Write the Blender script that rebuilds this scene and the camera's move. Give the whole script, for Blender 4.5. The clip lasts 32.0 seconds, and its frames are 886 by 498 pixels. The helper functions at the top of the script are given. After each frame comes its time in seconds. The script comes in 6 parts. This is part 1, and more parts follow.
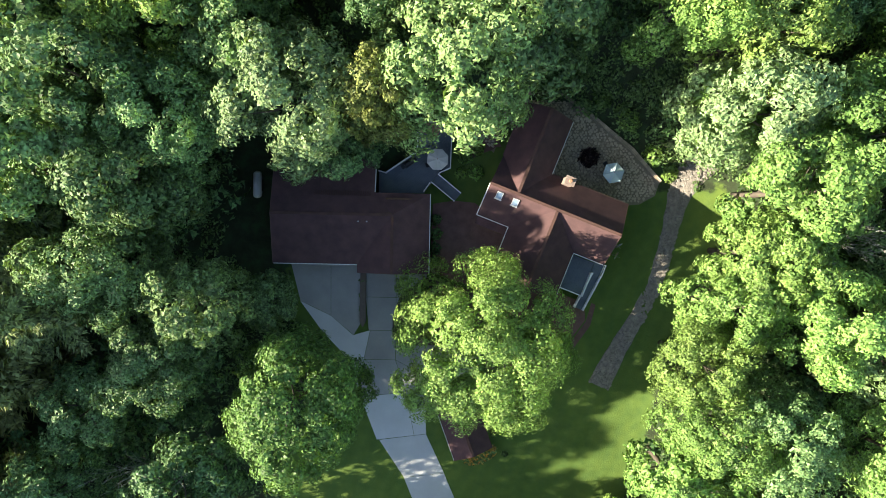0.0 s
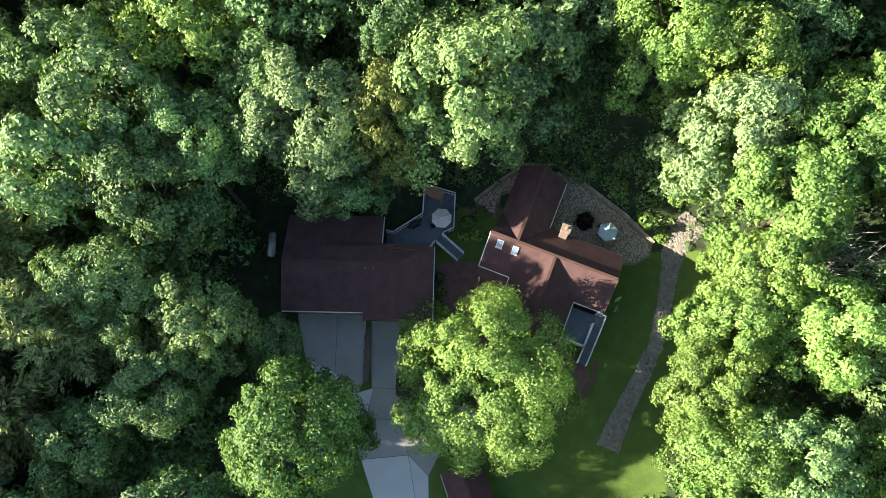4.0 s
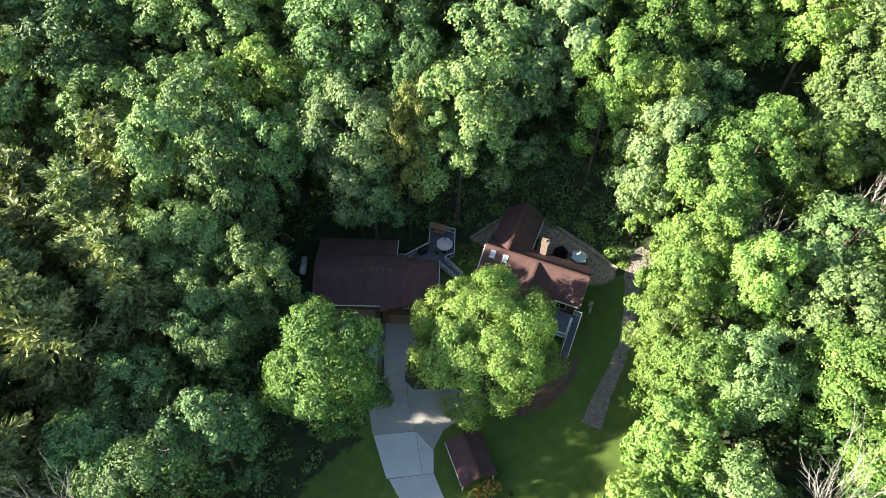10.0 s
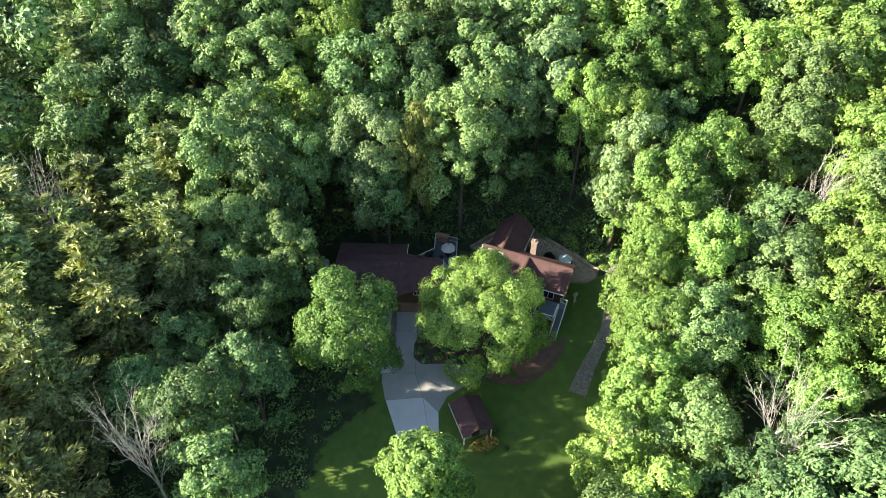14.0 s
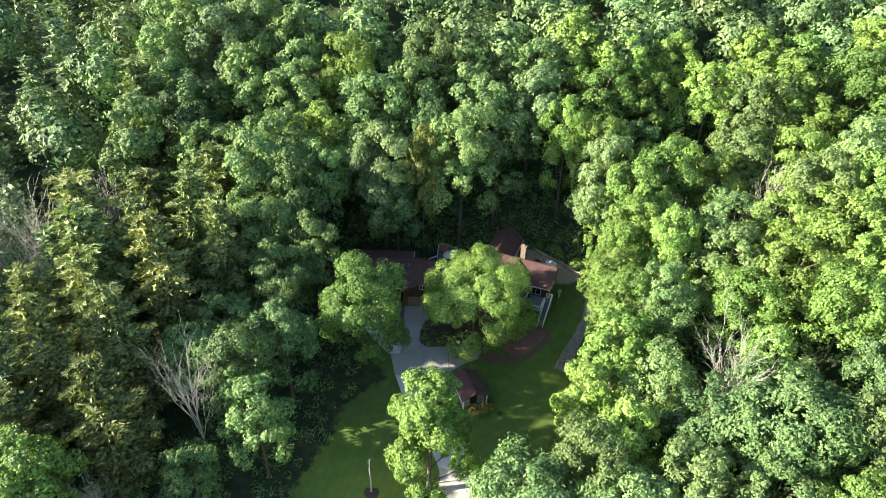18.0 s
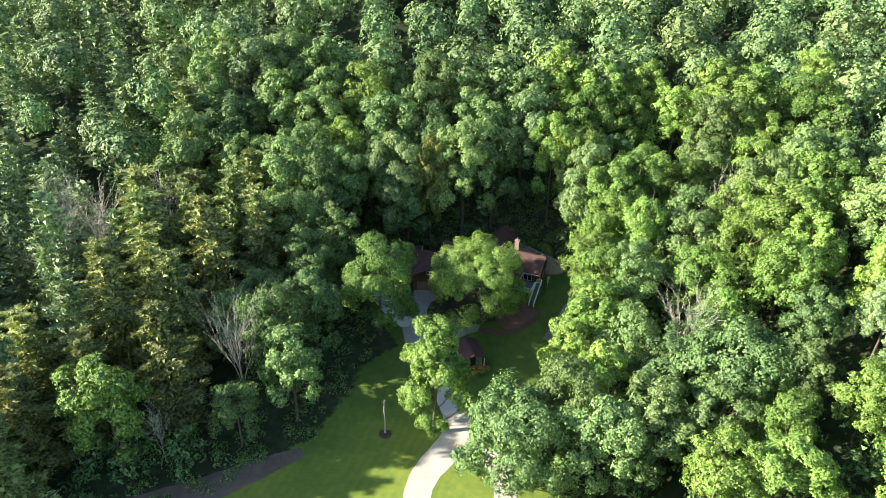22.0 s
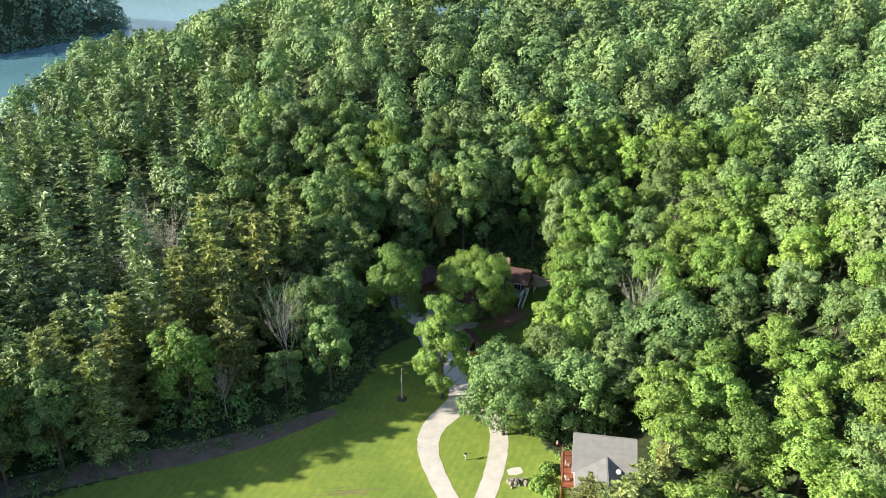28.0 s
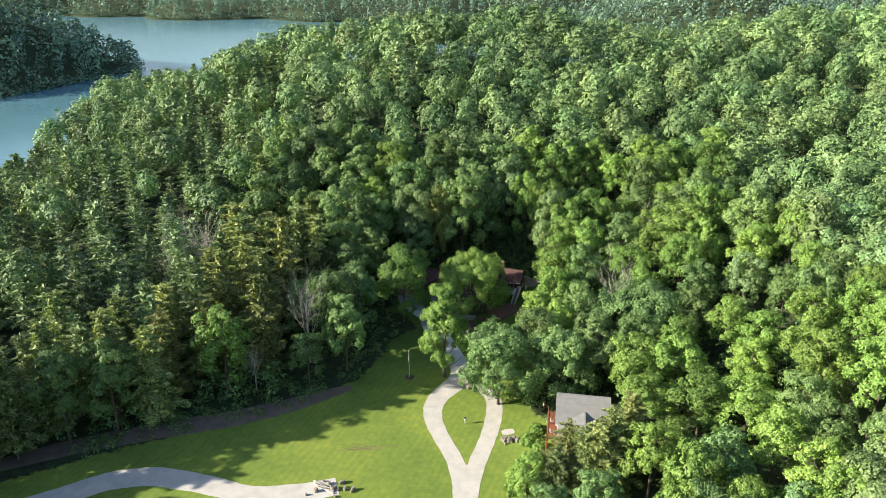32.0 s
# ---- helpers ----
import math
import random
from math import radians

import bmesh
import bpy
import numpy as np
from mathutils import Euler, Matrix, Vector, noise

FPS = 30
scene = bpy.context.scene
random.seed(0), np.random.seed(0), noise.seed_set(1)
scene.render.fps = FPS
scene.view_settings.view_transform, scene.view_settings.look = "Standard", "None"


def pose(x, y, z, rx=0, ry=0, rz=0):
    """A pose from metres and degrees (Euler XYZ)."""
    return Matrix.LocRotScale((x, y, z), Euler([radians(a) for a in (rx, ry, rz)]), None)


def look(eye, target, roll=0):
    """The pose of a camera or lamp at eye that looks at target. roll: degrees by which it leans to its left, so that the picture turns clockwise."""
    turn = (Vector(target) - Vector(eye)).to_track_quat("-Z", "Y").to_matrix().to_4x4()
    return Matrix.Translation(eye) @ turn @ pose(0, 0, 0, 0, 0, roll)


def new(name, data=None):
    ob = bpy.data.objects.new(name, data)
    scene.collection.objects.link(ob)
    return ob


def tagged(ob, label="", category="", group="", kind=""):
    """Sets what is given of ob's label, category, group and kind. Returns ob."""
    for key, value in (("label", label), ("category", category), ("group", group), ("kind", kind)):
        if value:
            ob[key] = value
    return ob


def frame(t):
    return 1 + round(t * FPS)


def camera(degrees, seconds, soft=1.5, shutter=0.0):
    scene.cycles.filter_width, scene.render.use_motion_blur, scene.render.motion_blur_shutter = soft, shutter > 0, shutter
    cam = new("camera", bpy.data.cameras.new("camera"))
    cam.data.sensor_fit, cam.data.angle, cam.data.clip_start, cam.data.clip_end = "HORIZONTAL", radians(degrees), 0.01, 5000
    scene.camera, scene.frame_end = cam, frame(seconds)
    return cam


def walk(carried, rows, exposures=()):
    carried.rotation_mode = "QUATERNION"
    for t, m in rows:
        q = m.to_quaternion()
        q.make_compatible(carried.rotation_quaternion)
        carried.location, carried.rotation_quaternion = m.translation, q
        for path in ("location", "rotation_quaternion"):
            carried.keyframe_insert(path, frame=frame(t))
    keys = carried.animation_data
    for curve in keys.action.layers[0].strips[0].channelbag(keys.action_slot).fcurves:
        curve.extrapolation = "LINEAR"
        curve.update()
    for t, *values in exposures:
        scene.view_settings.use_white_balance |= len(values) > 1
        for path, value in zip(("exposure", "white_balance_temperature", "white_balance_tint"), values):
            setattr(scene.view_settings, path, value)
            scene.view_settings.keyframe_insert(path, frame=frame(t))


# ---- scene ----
cam = camera(62.2, 32.0, 0.6)
PATH = [
    (0, (-12.075, -1.681, 82.276), (-12.065, -1.743, 80.277), 172.0),
    (0.5, (-11.874, -4.235, 82.352), (-11.868, -4.276, 80.352), 174.4),
    (1, (-11.681, -6.758, 82.426), (-11.686, -6.706, 80.427), -3.5),
    (1.5, (-11.472, -9.232, 82.51), (-11.488, -9.087, 80.515), -4.6),
    (2, (-11.255, -11.654, 82.611), (-11.277, -11.419, 80.625), -4.0),
    (2.5, (-11.045, -14.03, 82.692), (-11.073, -13.71, 80.718), -3.3),
    (3, (-10.872, -16.408, 82.777), (-10.903, -16.007, 80.818), -3.1),
    (3.5, (-10.767, -18.861, 82.897), (-10.801, -18.381, 80.956), -2.7),
    (5.5, (-10.961, -29.18, 84.053), (-10.995, -28.417, 82.205), -1.7),
    (6, (-11.224, -31.975, 84.239), (-11.25, -31.142, 82.422), -0.8),
    (6.5, (-11.604, -34.895, 84.395), (-11.622, -33.994, 82.609), -0.1),
    (7, (-12.048, -37.959, 84.536), (-12.055, -37.003, 82.78), 0.7),
    (7.5, (-12.485, -41.181, 84.685), (-12.484, -40.177, 82.955), 1.2),
    (8, (-12.898, -44.546, 84.842), (-12.888, -43.495, 83.14), 1.8),
    (8.5, (-13.282, -48.018, 84.989), (-13.265, -46.922, 83.316), 2.3),
    (9, (-13.592, -51.529, 85.134), (-13.57, -50.392, 83.488), 2.6),
    (9.5, (-13.774, -54.934, 85.248), (-13.753, -53.76, 83.63), 2.6),
    (10, (-13.769, -58.199, 85.356), (-13.748, -56.988, 83.765), 2.4),
    (10.5, (-13.566, -61.343, 85.447), (-13.552, -60.098, 83.881), 2.2),
    (11, (-13.354, -64.243, 85.508), (-13.344, -62.966, 83.969), 1.9),
    (11.5, (-13.241, -67.057, 85.61), (-13.235, -65.75, 84.097), 1.7),
    (12, (-13.174, -69.895, 85.707), (-13.169, -68.558, 84.22), 1.8),
    (12.5, (-13.151, -72.797, 85.767), (-13.148, -71.43, 84.307), 1.7),
    (13, (-13.166, -75.826, 85.83), (-13.164, -74.431, 84.397), 1.6),
    (13.5, (-13.177, -78.817, 85.866), (-13.177, -77.395, 84.46), 1.5),
    (14, (-13.178, -81.792, 85.915), (-13.18, -80.344, 84.534), 1.5),
    (14.5, (-13.149, -84.718, 85.995), (-13.153, -83.248, 84.639), 1.5),
    (17, (-12.931, -98.868, 86.953), (-12.941, -97.299, 85.713), 1.2),
    (19, (-12.575, -110.909, 87.729), (-12.593, -109.288, 86.557), 1.3),
    (21, (-12.141, -123.359, 88.142), (-12.17, -121.692, 87.037), 1.2),
    (23, (-12.097, -136.01, 87.936), (-12.13, -134.293, 86.911), 1.1),
    (25, (-11.641, -148.655, 87.66), (-11.682, -146.891, 86.718), 0.8),
    (28, (-11.253, -167.939, 87.809), (-11.3, -166.121, 86.977), 0.4),
    (30, (-11.128, -180.68, 87.871), (-11.175, -178.838, 87.093), 0.1),
    (32, (-10.923, -193.381, 87.839), (-10.972, -191.52, 87.109), 0.1),
]
walk(cam, [(t, look(e, g, r)) for t, e, g, r in PATH], [(0, 2.08), (14, 2.05), (25, 1.68), (32, 1.37)])

# ---- world, sun, exposure ----
SUN_FROM = Vector((-1.0, -0.17, 0.43)).normalized()
world = bpy.data.worlds.new("sky")
scene.world = world
world.use_nodes = True
wn = world.node_tree
sky = wn.nodes.new("ShaderNodeTexSky")
sky.sky_type = "NISHITA"
sky.sun_disc = False
sky.sun_elevation = math.asin(SUN_FROM.z)
sky.sun_rotation = math.atan2(SUN_FROM.x, SUN_FROM.y)
wn.links.new(sky.outputs[0], wn.nodes["Background"].inputs[0])
wn.nodes["Background"].inputs[1].default_value = 0.083
sun = new("sun", bpy.data.lights.new("sun", "SUN"))
sun.data.energy, sun.data.angle, sun.data.color = 5.0, radians(0.6), (1.0, 0.89, 0.70)
sun.matrix_world = look(SUN_FROM * 300, (0, 0, 0))
rng = np.random.default_rng(7)


# ---- materials ----
def nodes_of(name):
    m = bpy.data.materials.new(name)
    m.use_nodes = True
    return m, m.node_tree.nodes, m.node_tree.links, m.node_tree.nodes["Principled BSDF"]


def math_node(n, l, op, a, b):
    k = n.new("ShaderNodeMath")
    k.operation = op
    for i, v in enumerate((a, b)):
        if isinstance(v, (int, float)):
            k.inputs[i].default_value = v
        else:
            l.new(v, k.inputs[i])
    return k.outputs[0]


def ramp(n, l, fac, *stops):
    r = n.new("ShaderNodeValToRGB")
    e = r.color_ramp.elements
    while len(e) < len(stops):
        e.new(0.5)
    for i, (p, c) in enumerate(stops):
        e[i].position, e[i].color = p, (*c, 1)
    l.new(fac, r.inputs[0])
    return r.outputs[0]


def noise_node(n, l, scale, detail=4.0, coord="Object", rough=0.6):
    tc = n.new("ShaderNodeTexCoord")
    k = n.new("ShaderNodeTexNoise")
    k.inputs["Scale"].default_value, k.inputs["Detail"].default_value = scale, detail
    k.inputs["Roughness"].default_value = rough
    l.new(tc.outputs[coord], k.inputs["Vector"])
    return k.outputs["Fac"]


def mix_col(n, l, fac, a, b, blend="MIX"):
    k = n.new("ShaderNodeMix")
    k.data_type, k.blend_type = "RGBA", blend
    for i, v in ((0, fac), (6, a), (7, b)):
        if isinstance(v, (int, float)):
            k.inputs[i].default_value = v
        elif isinstance(v, tuple):
            k.inputs[i].default_value = (*v, 1)
        else:
            l.new(v, k.inputs[i])
    return k.outputs[2]


def add_bump(n, l, b, height, strength, dist):
    k = n.new("ShaderNodeBump")
    k.inputs["Strength"].default_value, k.inputs["Distance"].default_value = strength, dist
    l.new(height, k.inputs["Height"])
    l.new(k.outputs[0], b.inputs["Normal"])


def surface(name, c1, c2, scale=3.0, fine=30.0, rough=0.7, bump=0.3, dist=0.01, metal=0.0, spread=0.0, coord="Object"):
    """A two-scale surface: broad stains between two colours, fine grain, relief; spread: lightness that differs from piece to piece."""
    m, n, l, b = nodes_of(name)
    big = noise_node(n, l, scale, 5, coord)
    small = noise_node(n, l, fine, 3, coord)
    f = math_node(n, l, "ADD", math_node(n, l, "MULTIPLY", big, 0.7), math_node(n, l, "MULTIPLY", small, 0.3))
    col = ramp(n, l, f, (0.3, c1), (0.7, c2))
    if spread:
        oi = n.new("ShaderNodeObjectInfo")
        v = math_node(n, l, "ADD", math_node(n, l, "MULTIPLY", oi.outputs["Random"], 2 * spread), 1 - spread)
        hsv = n.new("ShaderNodeHueSaturation")
        l.new(col, hsv.inputs["Color"])
        l.new(v, hsv.inputs["Value"])
        col = hsv.outputs[0]
    l.new(col, b.inputs["Base Color"])
    b.inputs["Roughness"].default_value, b.inputs["Metallic"].default_value = rough, metal
    if bump:
        add_bump(n, l, b, small, bump, dist)
    return m


def leaf_material(name, dark, light, warm, tint=False, cell=4.2, tilted=1.1, thin=0.18):
    """Leaves: each leaf and each tree a little different, matt, with light that shines through."""
    m, n, l, b = nodes_of(name)
    geo = n.new("ShaderNodeNewGeometry")
    if tint:
        at = n.new("ShaderNodeAttribute")
        at.attribute_name = "tint"
        tree = at.outputs["Fac"]
    else:
        tree = n.new("ShaderNodeObjectInfo").outputs["Random"]
    leaf = ramp(n, l, geo.outputs["Random Per Island"], (0.0, dark), (1.0, light))
    col = mix_col(n, l, math_node(n, l, "MULTIPLY", tree, 0.75), leaf, warm)
    hsv = n.new("ShaderNodeHueSaturation")
    l.new(col, hsv.inputs["Color"])
    l.new(math_node(n, l, "ADD", math_node(n, l, "MULTIPLY", math_node(n, l, "FRACT", math_node(n, l, "MULTIPLY", tree, 7.31), 0.0), 0.6), 0.7), hsv.inputs["Value"])
    col = hsv.outputs[0]
    vo = n.new("ShaderNodeTexVoronoi")
    vo.inputs["Scale"].default_value = cell
    l.new(n.new("ShaderNodeTexCoord").outputs["Object"], vo.inputs["Vector"])
    sep = n.new("ShaderNodeSeparateColor")
    l.new(vo.outputs["Color"], sep.inputs[0])
    hs2 = n.new("ShaderNodeHueSaturation")
    l.new(col, hs2.inputs["Color"])
    l.new(math_node(n, l, "ADD", math_node(n, l, "MULTIPLY", sep.outputs[0], 1.35), 0.40), hs2.inputs["Value"])
    col = hs2.outputs[0]
    tilt = n.new("ShaderNodeVectorMath")
    tilt.operation = "MULTIPLY_ADD"
    tilt.inputs[1].default_value, tilt.inputs[2].default_value = (tilted,) * 3, (-tilted / 2,) * 3
    l.new(vo.outputs["Color"], tilt.inputs[0])
    facing = n.new("ShaderNodeVectorMath")
    l.new(geo.outputs["Normal"], facing.inputs[0])
    l.new(tilt.outputs[0], facing.inputs[1])
    unit_n = n.new("ShaderNodeVectorMath")
    unit_n.operation = "NORMALIZE"
    l.new(facing.outputs[0], unit_n.inputs[0])
    l.new(unit_n.outputs[0], b.inputs["Normal"])
    l.new(col, b.inputs["Base Color"])
    b.inputs["Roughness"].default_value = 0.5
    b.inputs["Specular IOR Level"].default_value = 0.3
    tr = n.new("ShaderNodeBsdfTranslucent")
    l.new(mix_col(n, l, 1.0, col, (1.0, 1.0, 0.45), "MULTIPLY"), tr.inputs["Color"])
    mx = n.new("ShaderNodeMixShader")
    mx.inputs[0].default_value = thin
    l.new(b.outputs[0], mx.inputs[1])
    l.new(tr.outputs[0], mx.inputs[2])
    l.new(mx.outputs[0], n["Material Output"].inputs["Surface"])
    return m


M_LEAF = leaf_material("leaf_green", (0.074, 0.155, 0.056), (0.171, 0.298, 0.111), (0.202, 0.295, 0.099))
M_LEAF_BRIGHT = leaf_material("leaf_bright", (0.092, 0.190, 0.043), (0.208, 0.365, 0.086), (0.240, 0.352, 0.078))
M_LEAF_GREY = leaf_material("leaf_greyish", (0.107, 0.190, 0.085), (0.204, 0.310, 0.140), (0.214, 0.290, 0.110))
M_LEAF_GOLD = leaf_material("leaf_golden", (0.140, 0.190, 0.045), (0.250, 0.300, 0.090), (0.260, 0.275, 0.075))
M_NEEDLE = leaf_material("needles", (0.098, 0.155, 0.064), (0.240, 0.315, 0.115), (0.335, 0.355, 0.125), cell=3.6, tilted=0.7)
M_FAR = leaf_material("far_leaves", (0.072, 0.152, 0.062), (0.172, 0.296, 0.120), (0.208, 0.292, 0.107), tint=True, cell=2.2, tilted=0.8, thin=0.1)
M_FARPINE = leaf_material("far_needles", (0.085, 0.148, 0.078), (0.175, 0.262, 0.120), (0.205, 0.270, 0.120), tint=True, cell=2.6, tilted=0.5, thin=0.1)
# The blue cast of these leaf colours stands for haze over the far shore.
M_SHORE_HAZED = leaf_material("far_shore_leaves", (0.073, 0.150, 0.115), (0.156, 0.260, 0.195), (0.160, 0.250, 0.165), tint=True, cell=0.5, tilted=0.6, thin=0.1)
M_FERN = leaf_material("undergrowth", (0.051, 0.118, 0.045), (0.132, 0.245, 0.085), (0.160, 0.235, 0.073))
M_BARK = surface("bark", (0.055, 0.042, 0.032), (0.14, 0.115, 0.09), 1.2, 9, 0.9, 0.8, 0.03)
M_DEAD = surface("dead_wood", (0.30, 0.285, 0.26), (0.54, 0.52, 0.48), 1.5, 12, 0.9, 0.5, 0.02)


def ground_material():
    """Garden turf with shade put into its colour, mown field and forest floor, parted by the ground's own attributes.
    """
    m, n, l, b = nodes_of("ground")
    at = n.new("ShaderNodeAttribute")
    at.attribute_name = "lawn"
    big, mid, small = noise_node(n, l, 0.06, 5), noise_node(n, l, 0.7, 5), noise_node(n, l, 9.0, 3)
    grass = ramp(n, l, math_node(n, l, "ADD", math_node(n, l, "MULTIPLY", big, 0.55), math_node(n, l, "MULTIPLY", mid, 0.45)),
                 (0.32, (0.098, 0.165, 0.040)), (0.5, (0.172, 0.245, 0.050)), (0.68, (0.262, 0.315, 0.062)))
    lush = n.new("ShaderNodeAttribute")
    lush.attribute_name = "lush"
    # Greener turf for the house lawn, darkened in colour to deepen its shade.
    turf = ramp(n, l, math_node(n, l, "ADD", math_node(n, l, "MULTIPLY", big, 0.4), math_node(n, l, "MULTIPLY", mid, 0.6)), (0.35, (0.048, 0.100, 0.030)), (0.65, (0.096, 0.160, 0.040)))
    grass = mix_col(n, l, math_node(n, l, "MULTIPLY", lush.outputs["Fac"], 0.85), grass, turf)
    tc = n.new("ShaderNodeTexCoord")
    mp = n.new("ShaderNodeMapping")
    mp.inputs["Rotation"].default_value = (0, 0, 0.35)
    wv = n.new("ShaderNodeTexWave")
    wv.inputs["Scale"].default_value, wv.inputs["Distortion"].default_value, wv.inputs["Detail"].default_value = 0.22, 2.5, 2
    l.new(tc.outputs["Object"], mp.inputs[0])
    l.new(mp.outputs[0], wv.inputs["Vector"])
    grass = mix_col(n, l, math_node(n, l, "MULTIPLY", wv.outputs["Fac"], 0.16), grass, (0.09, 0.13, 0.016))
    grass = mix_col(n, l, math_node(n, l, "MULTIPLY", small, 0.35), grass, (0.08, 0.12, 0.02))
    floor = ramp(n, l, mid, (0.3, (0.028, 0.038, 0.020)), (0.5, (0.042, 0.056, 0.028)), (0.68, (0.046, 0.084, 0.034)))
    edge = math_node(n, l, "ADD", at.outputs["Fac"], math_node(n, l, "MULTIPLY", math_node(n, l, "SUBTRACT", mid, 0.5), 0.9))
    sel = ramp(n, l, edge, (0.42, (0, 0, 0)), (0.58, (1, 1, 1)))
    l.new(mix_col(n, l, sel, floor, grass), b.inputs["Base Color"])
    b.inputs["Roughness"].default_value = 0.95
    b.inputs["Specular IOR Level"].default_value = 0.15
    add_bump(n, l, b, math_node(n, l, "ADD", mid, small), 0.5, 0.08)
    return m


M_GROUND = ground_material()
M_CONCRETE = surface("concrete", (0.25, 0.25, 0.245), (0.36, 0.36, 0.345), 0.35, 14, 0.85, 0.3, 0.004, spread=0.08)
M_PALECRETE = surface("pale_concrete", (0.42, 0.44, 0.455), (0.56, 0.58, 0.595), 0.3, 12, 0.85, 0.3, 0.004, spread=0.06)
M_GRAVEL = surface("gravel", (0.36, 0.35, 0.33), (0.52, 0.505, 0.48), 0.5, 11, 0.95, 0.8, 0.02)
M_DIRT = surface("bare_earth", (0.095, 0.075, 0.062), (0.185, 0.150, 0.122), 0.5, 6, 0.95, 0.8, 0.03)
M_MULCH = surface("mulch", (0.055, 0.042, 0.034), (0.105, 0.078, 0.060), 2.0, 16, 0.95, 0.9, 0.03)
M_BRICK = surface("brick_paving", (0.10, 0.056, 0.048), (0.19, 0.105, 0.088), 1.2, 14, 0.85, 0.4, 0.006, spread=0.2)
M_FLAG = surface("flagstone", (0.24, 0.195, 0.145), (0.42, 0.35, 0.265), 1.5, 12, 0.85, 0.5, 0.01, spread=0.22)
M_MORTAR = surface("sandy_joint", (0.150, 0.125, 0.092), (0.235, 0.200, 0.150), 1.2, 14, 0.95, 0.6, 0.01)
M_STONE = surface("river_stone", (0.13, 0.118, 0.102), (0.32, 0.29, 0.25), 2.0, 14, 0.8, 0.4, 0.01, spread=0.3)
M_RIPRAP = surface("rock", (0.13, 0.118, 0.10), (0.27, 0.25, 0.22), 1.5, 10, 0.85, 0.6, 0.02)
M_SHINGLE = surface("roof_shingle", (0.056, 0.030, 0.032), (0.118, 0.062, 0.060), 0.8, 18, 0.9, 0.5, 0.006, spread=0.16)
M_RIDGE = surface("ridge_cap", (0.060, 0.032, 0.027), (0.110, 0.056, 0.045), 1.0, 18, 0.9, 0.4, 0.006)
M_GREYROOF = surface("grey_felt_roof", (0.15, 0.155, 0.16), (0.215, 0.22, 0.225), 0.6, 12, 0.9, 0.15, 0.003)
M_LOG = surface("stained_siding", (0.075, 0.038, 0.022), (0.155, 0.078, 0.044), 1.2, 16, 0.75, 0.4, 0.01)
M_BRICKWALL = surface("orange_brick", (0.34, 0.16, 0.09), (0.48, 0.25, 0.15), 1.5, 14, 0.85, 0.4, 0.008)
M_FASCIA = surface("white_trim", (0.62, 0.62, 0.60), (0.78, 0.78, 0.76), 1.5, 14, 0.5, 0.1, 0.002)
M_BROWNTRIM = surface("brown_trim", (0.075, 0.042, 0.034), (0.120, 0.070, 0.056), 1.5, 14, 0.6, 0.1, 0.002)
M_WORN = surface("worn_turf", (0.10, 0.105, 0.045), (0.20, 0.165, 0.085), 0.9, 7, 0.95, 0.7, 0.03)
M_RAIL = surface("white_rail", (0.70, 0.71, 0.72), (0.82, 0.82, 0.82), 1.5, 14, 0.45, 0.05, 0.002)
M_DECK = surface("grey_deck_board", (0.090, 0.115, 0.145), (0.160, 0.185, 0.215), 1.2, 12, 0.7, 0.3, 0.004, spread=0.14)
M_CEDAR = surface("cedar", (0.30, 0.16, 0.10), (0.44, 0.26, 0.17), 1.5, 14, 0.7, 0.3, 0.005, spread=0.1)
M_REDWOOD = surface("red_deck_board", (0.20, 0.075, 0.04), (0.30, 0.125, 0.07), 1.5, 14, 0.7, 0.3, 0.005, spread=0.12)
M_CANVAS = surface("pale_canvas", (0.52, 0.50, 0.47), (0.66, 0.63, 0.60), 1.5, 22, 0.9, 0.15, 0.003)
M_CANVAS_BLUE = surface("pale_blue_canvas", (0.36, 0.47, 0.50), (0.47, 0.58, 0.60), 1.5, 22, 0.9, 0.15, 0.003)
M_REDCLOTH = surface("red_cloth", (0.30, 0.04, 0.04), (0.42, 0.07, 0.06), 1.5, 22, 0.9, 0.15, 0.003)
M_TANK = surface("tank_paint", (0.60, 0.60, 0.58), (0.76, 0.76, 0.74), 1.2, 12, 0.4, 0.05, 0.002)
M_DARKMETAL = surface("dark_metal", (0.018, 0.018, 0.020), (0.045, 0.045, 0.048), 2, 18, 0.5, 0.2, 0.003, metal=0.4)
M_STEEL = surface("galvanised", (0.38, 0.39, 0.40), (0.55, 0.56, 0.57), 2, 18, 0.4, 0.1, 0.002, metal=0.8)
M_DOOR = surface("garage_door", (0.17, 0.125, 0.095), (0.25, 0.185, 0.145), 1, 12, 0.6, 0.1, 0.003)
M_CHIM = surface("chimney_stone", (0.17, 0.125, 0.105), (0.29, 0.225, 0.19), 3, 14, 0.85, 0.6, 0.015)
M_FLOWER = leaf_material("flowers", (0.30, 0.10, 0.02), (0.75, 0.45, 0.06), (0.6, 0.35, 0.08))
M_SHRUB_RED = leaf_material("dark_red_leaves", (0.016, 0.008, 0.012), (0.035, 0.014, 0.020), (0.02, 0.012, 0.014))
M_GREYSHED = surface("grey_boards", (0.20, 0.19, 0.20), (0.32, 0.30, 0.30), 1.5, 14, 0.8, 0.3, 0.006)


def glass_material():
    m, n, l, b = nodes_of("window_glass")
    b.inputs["Base Color"].default_value = (0.02, 0.03, 0.04, 1)
    b.inputs["Roughness"].default_value = 0.05
    b.inputs["IOR"].default_value = 1.5
    return m


M_GLASS = glass_material()
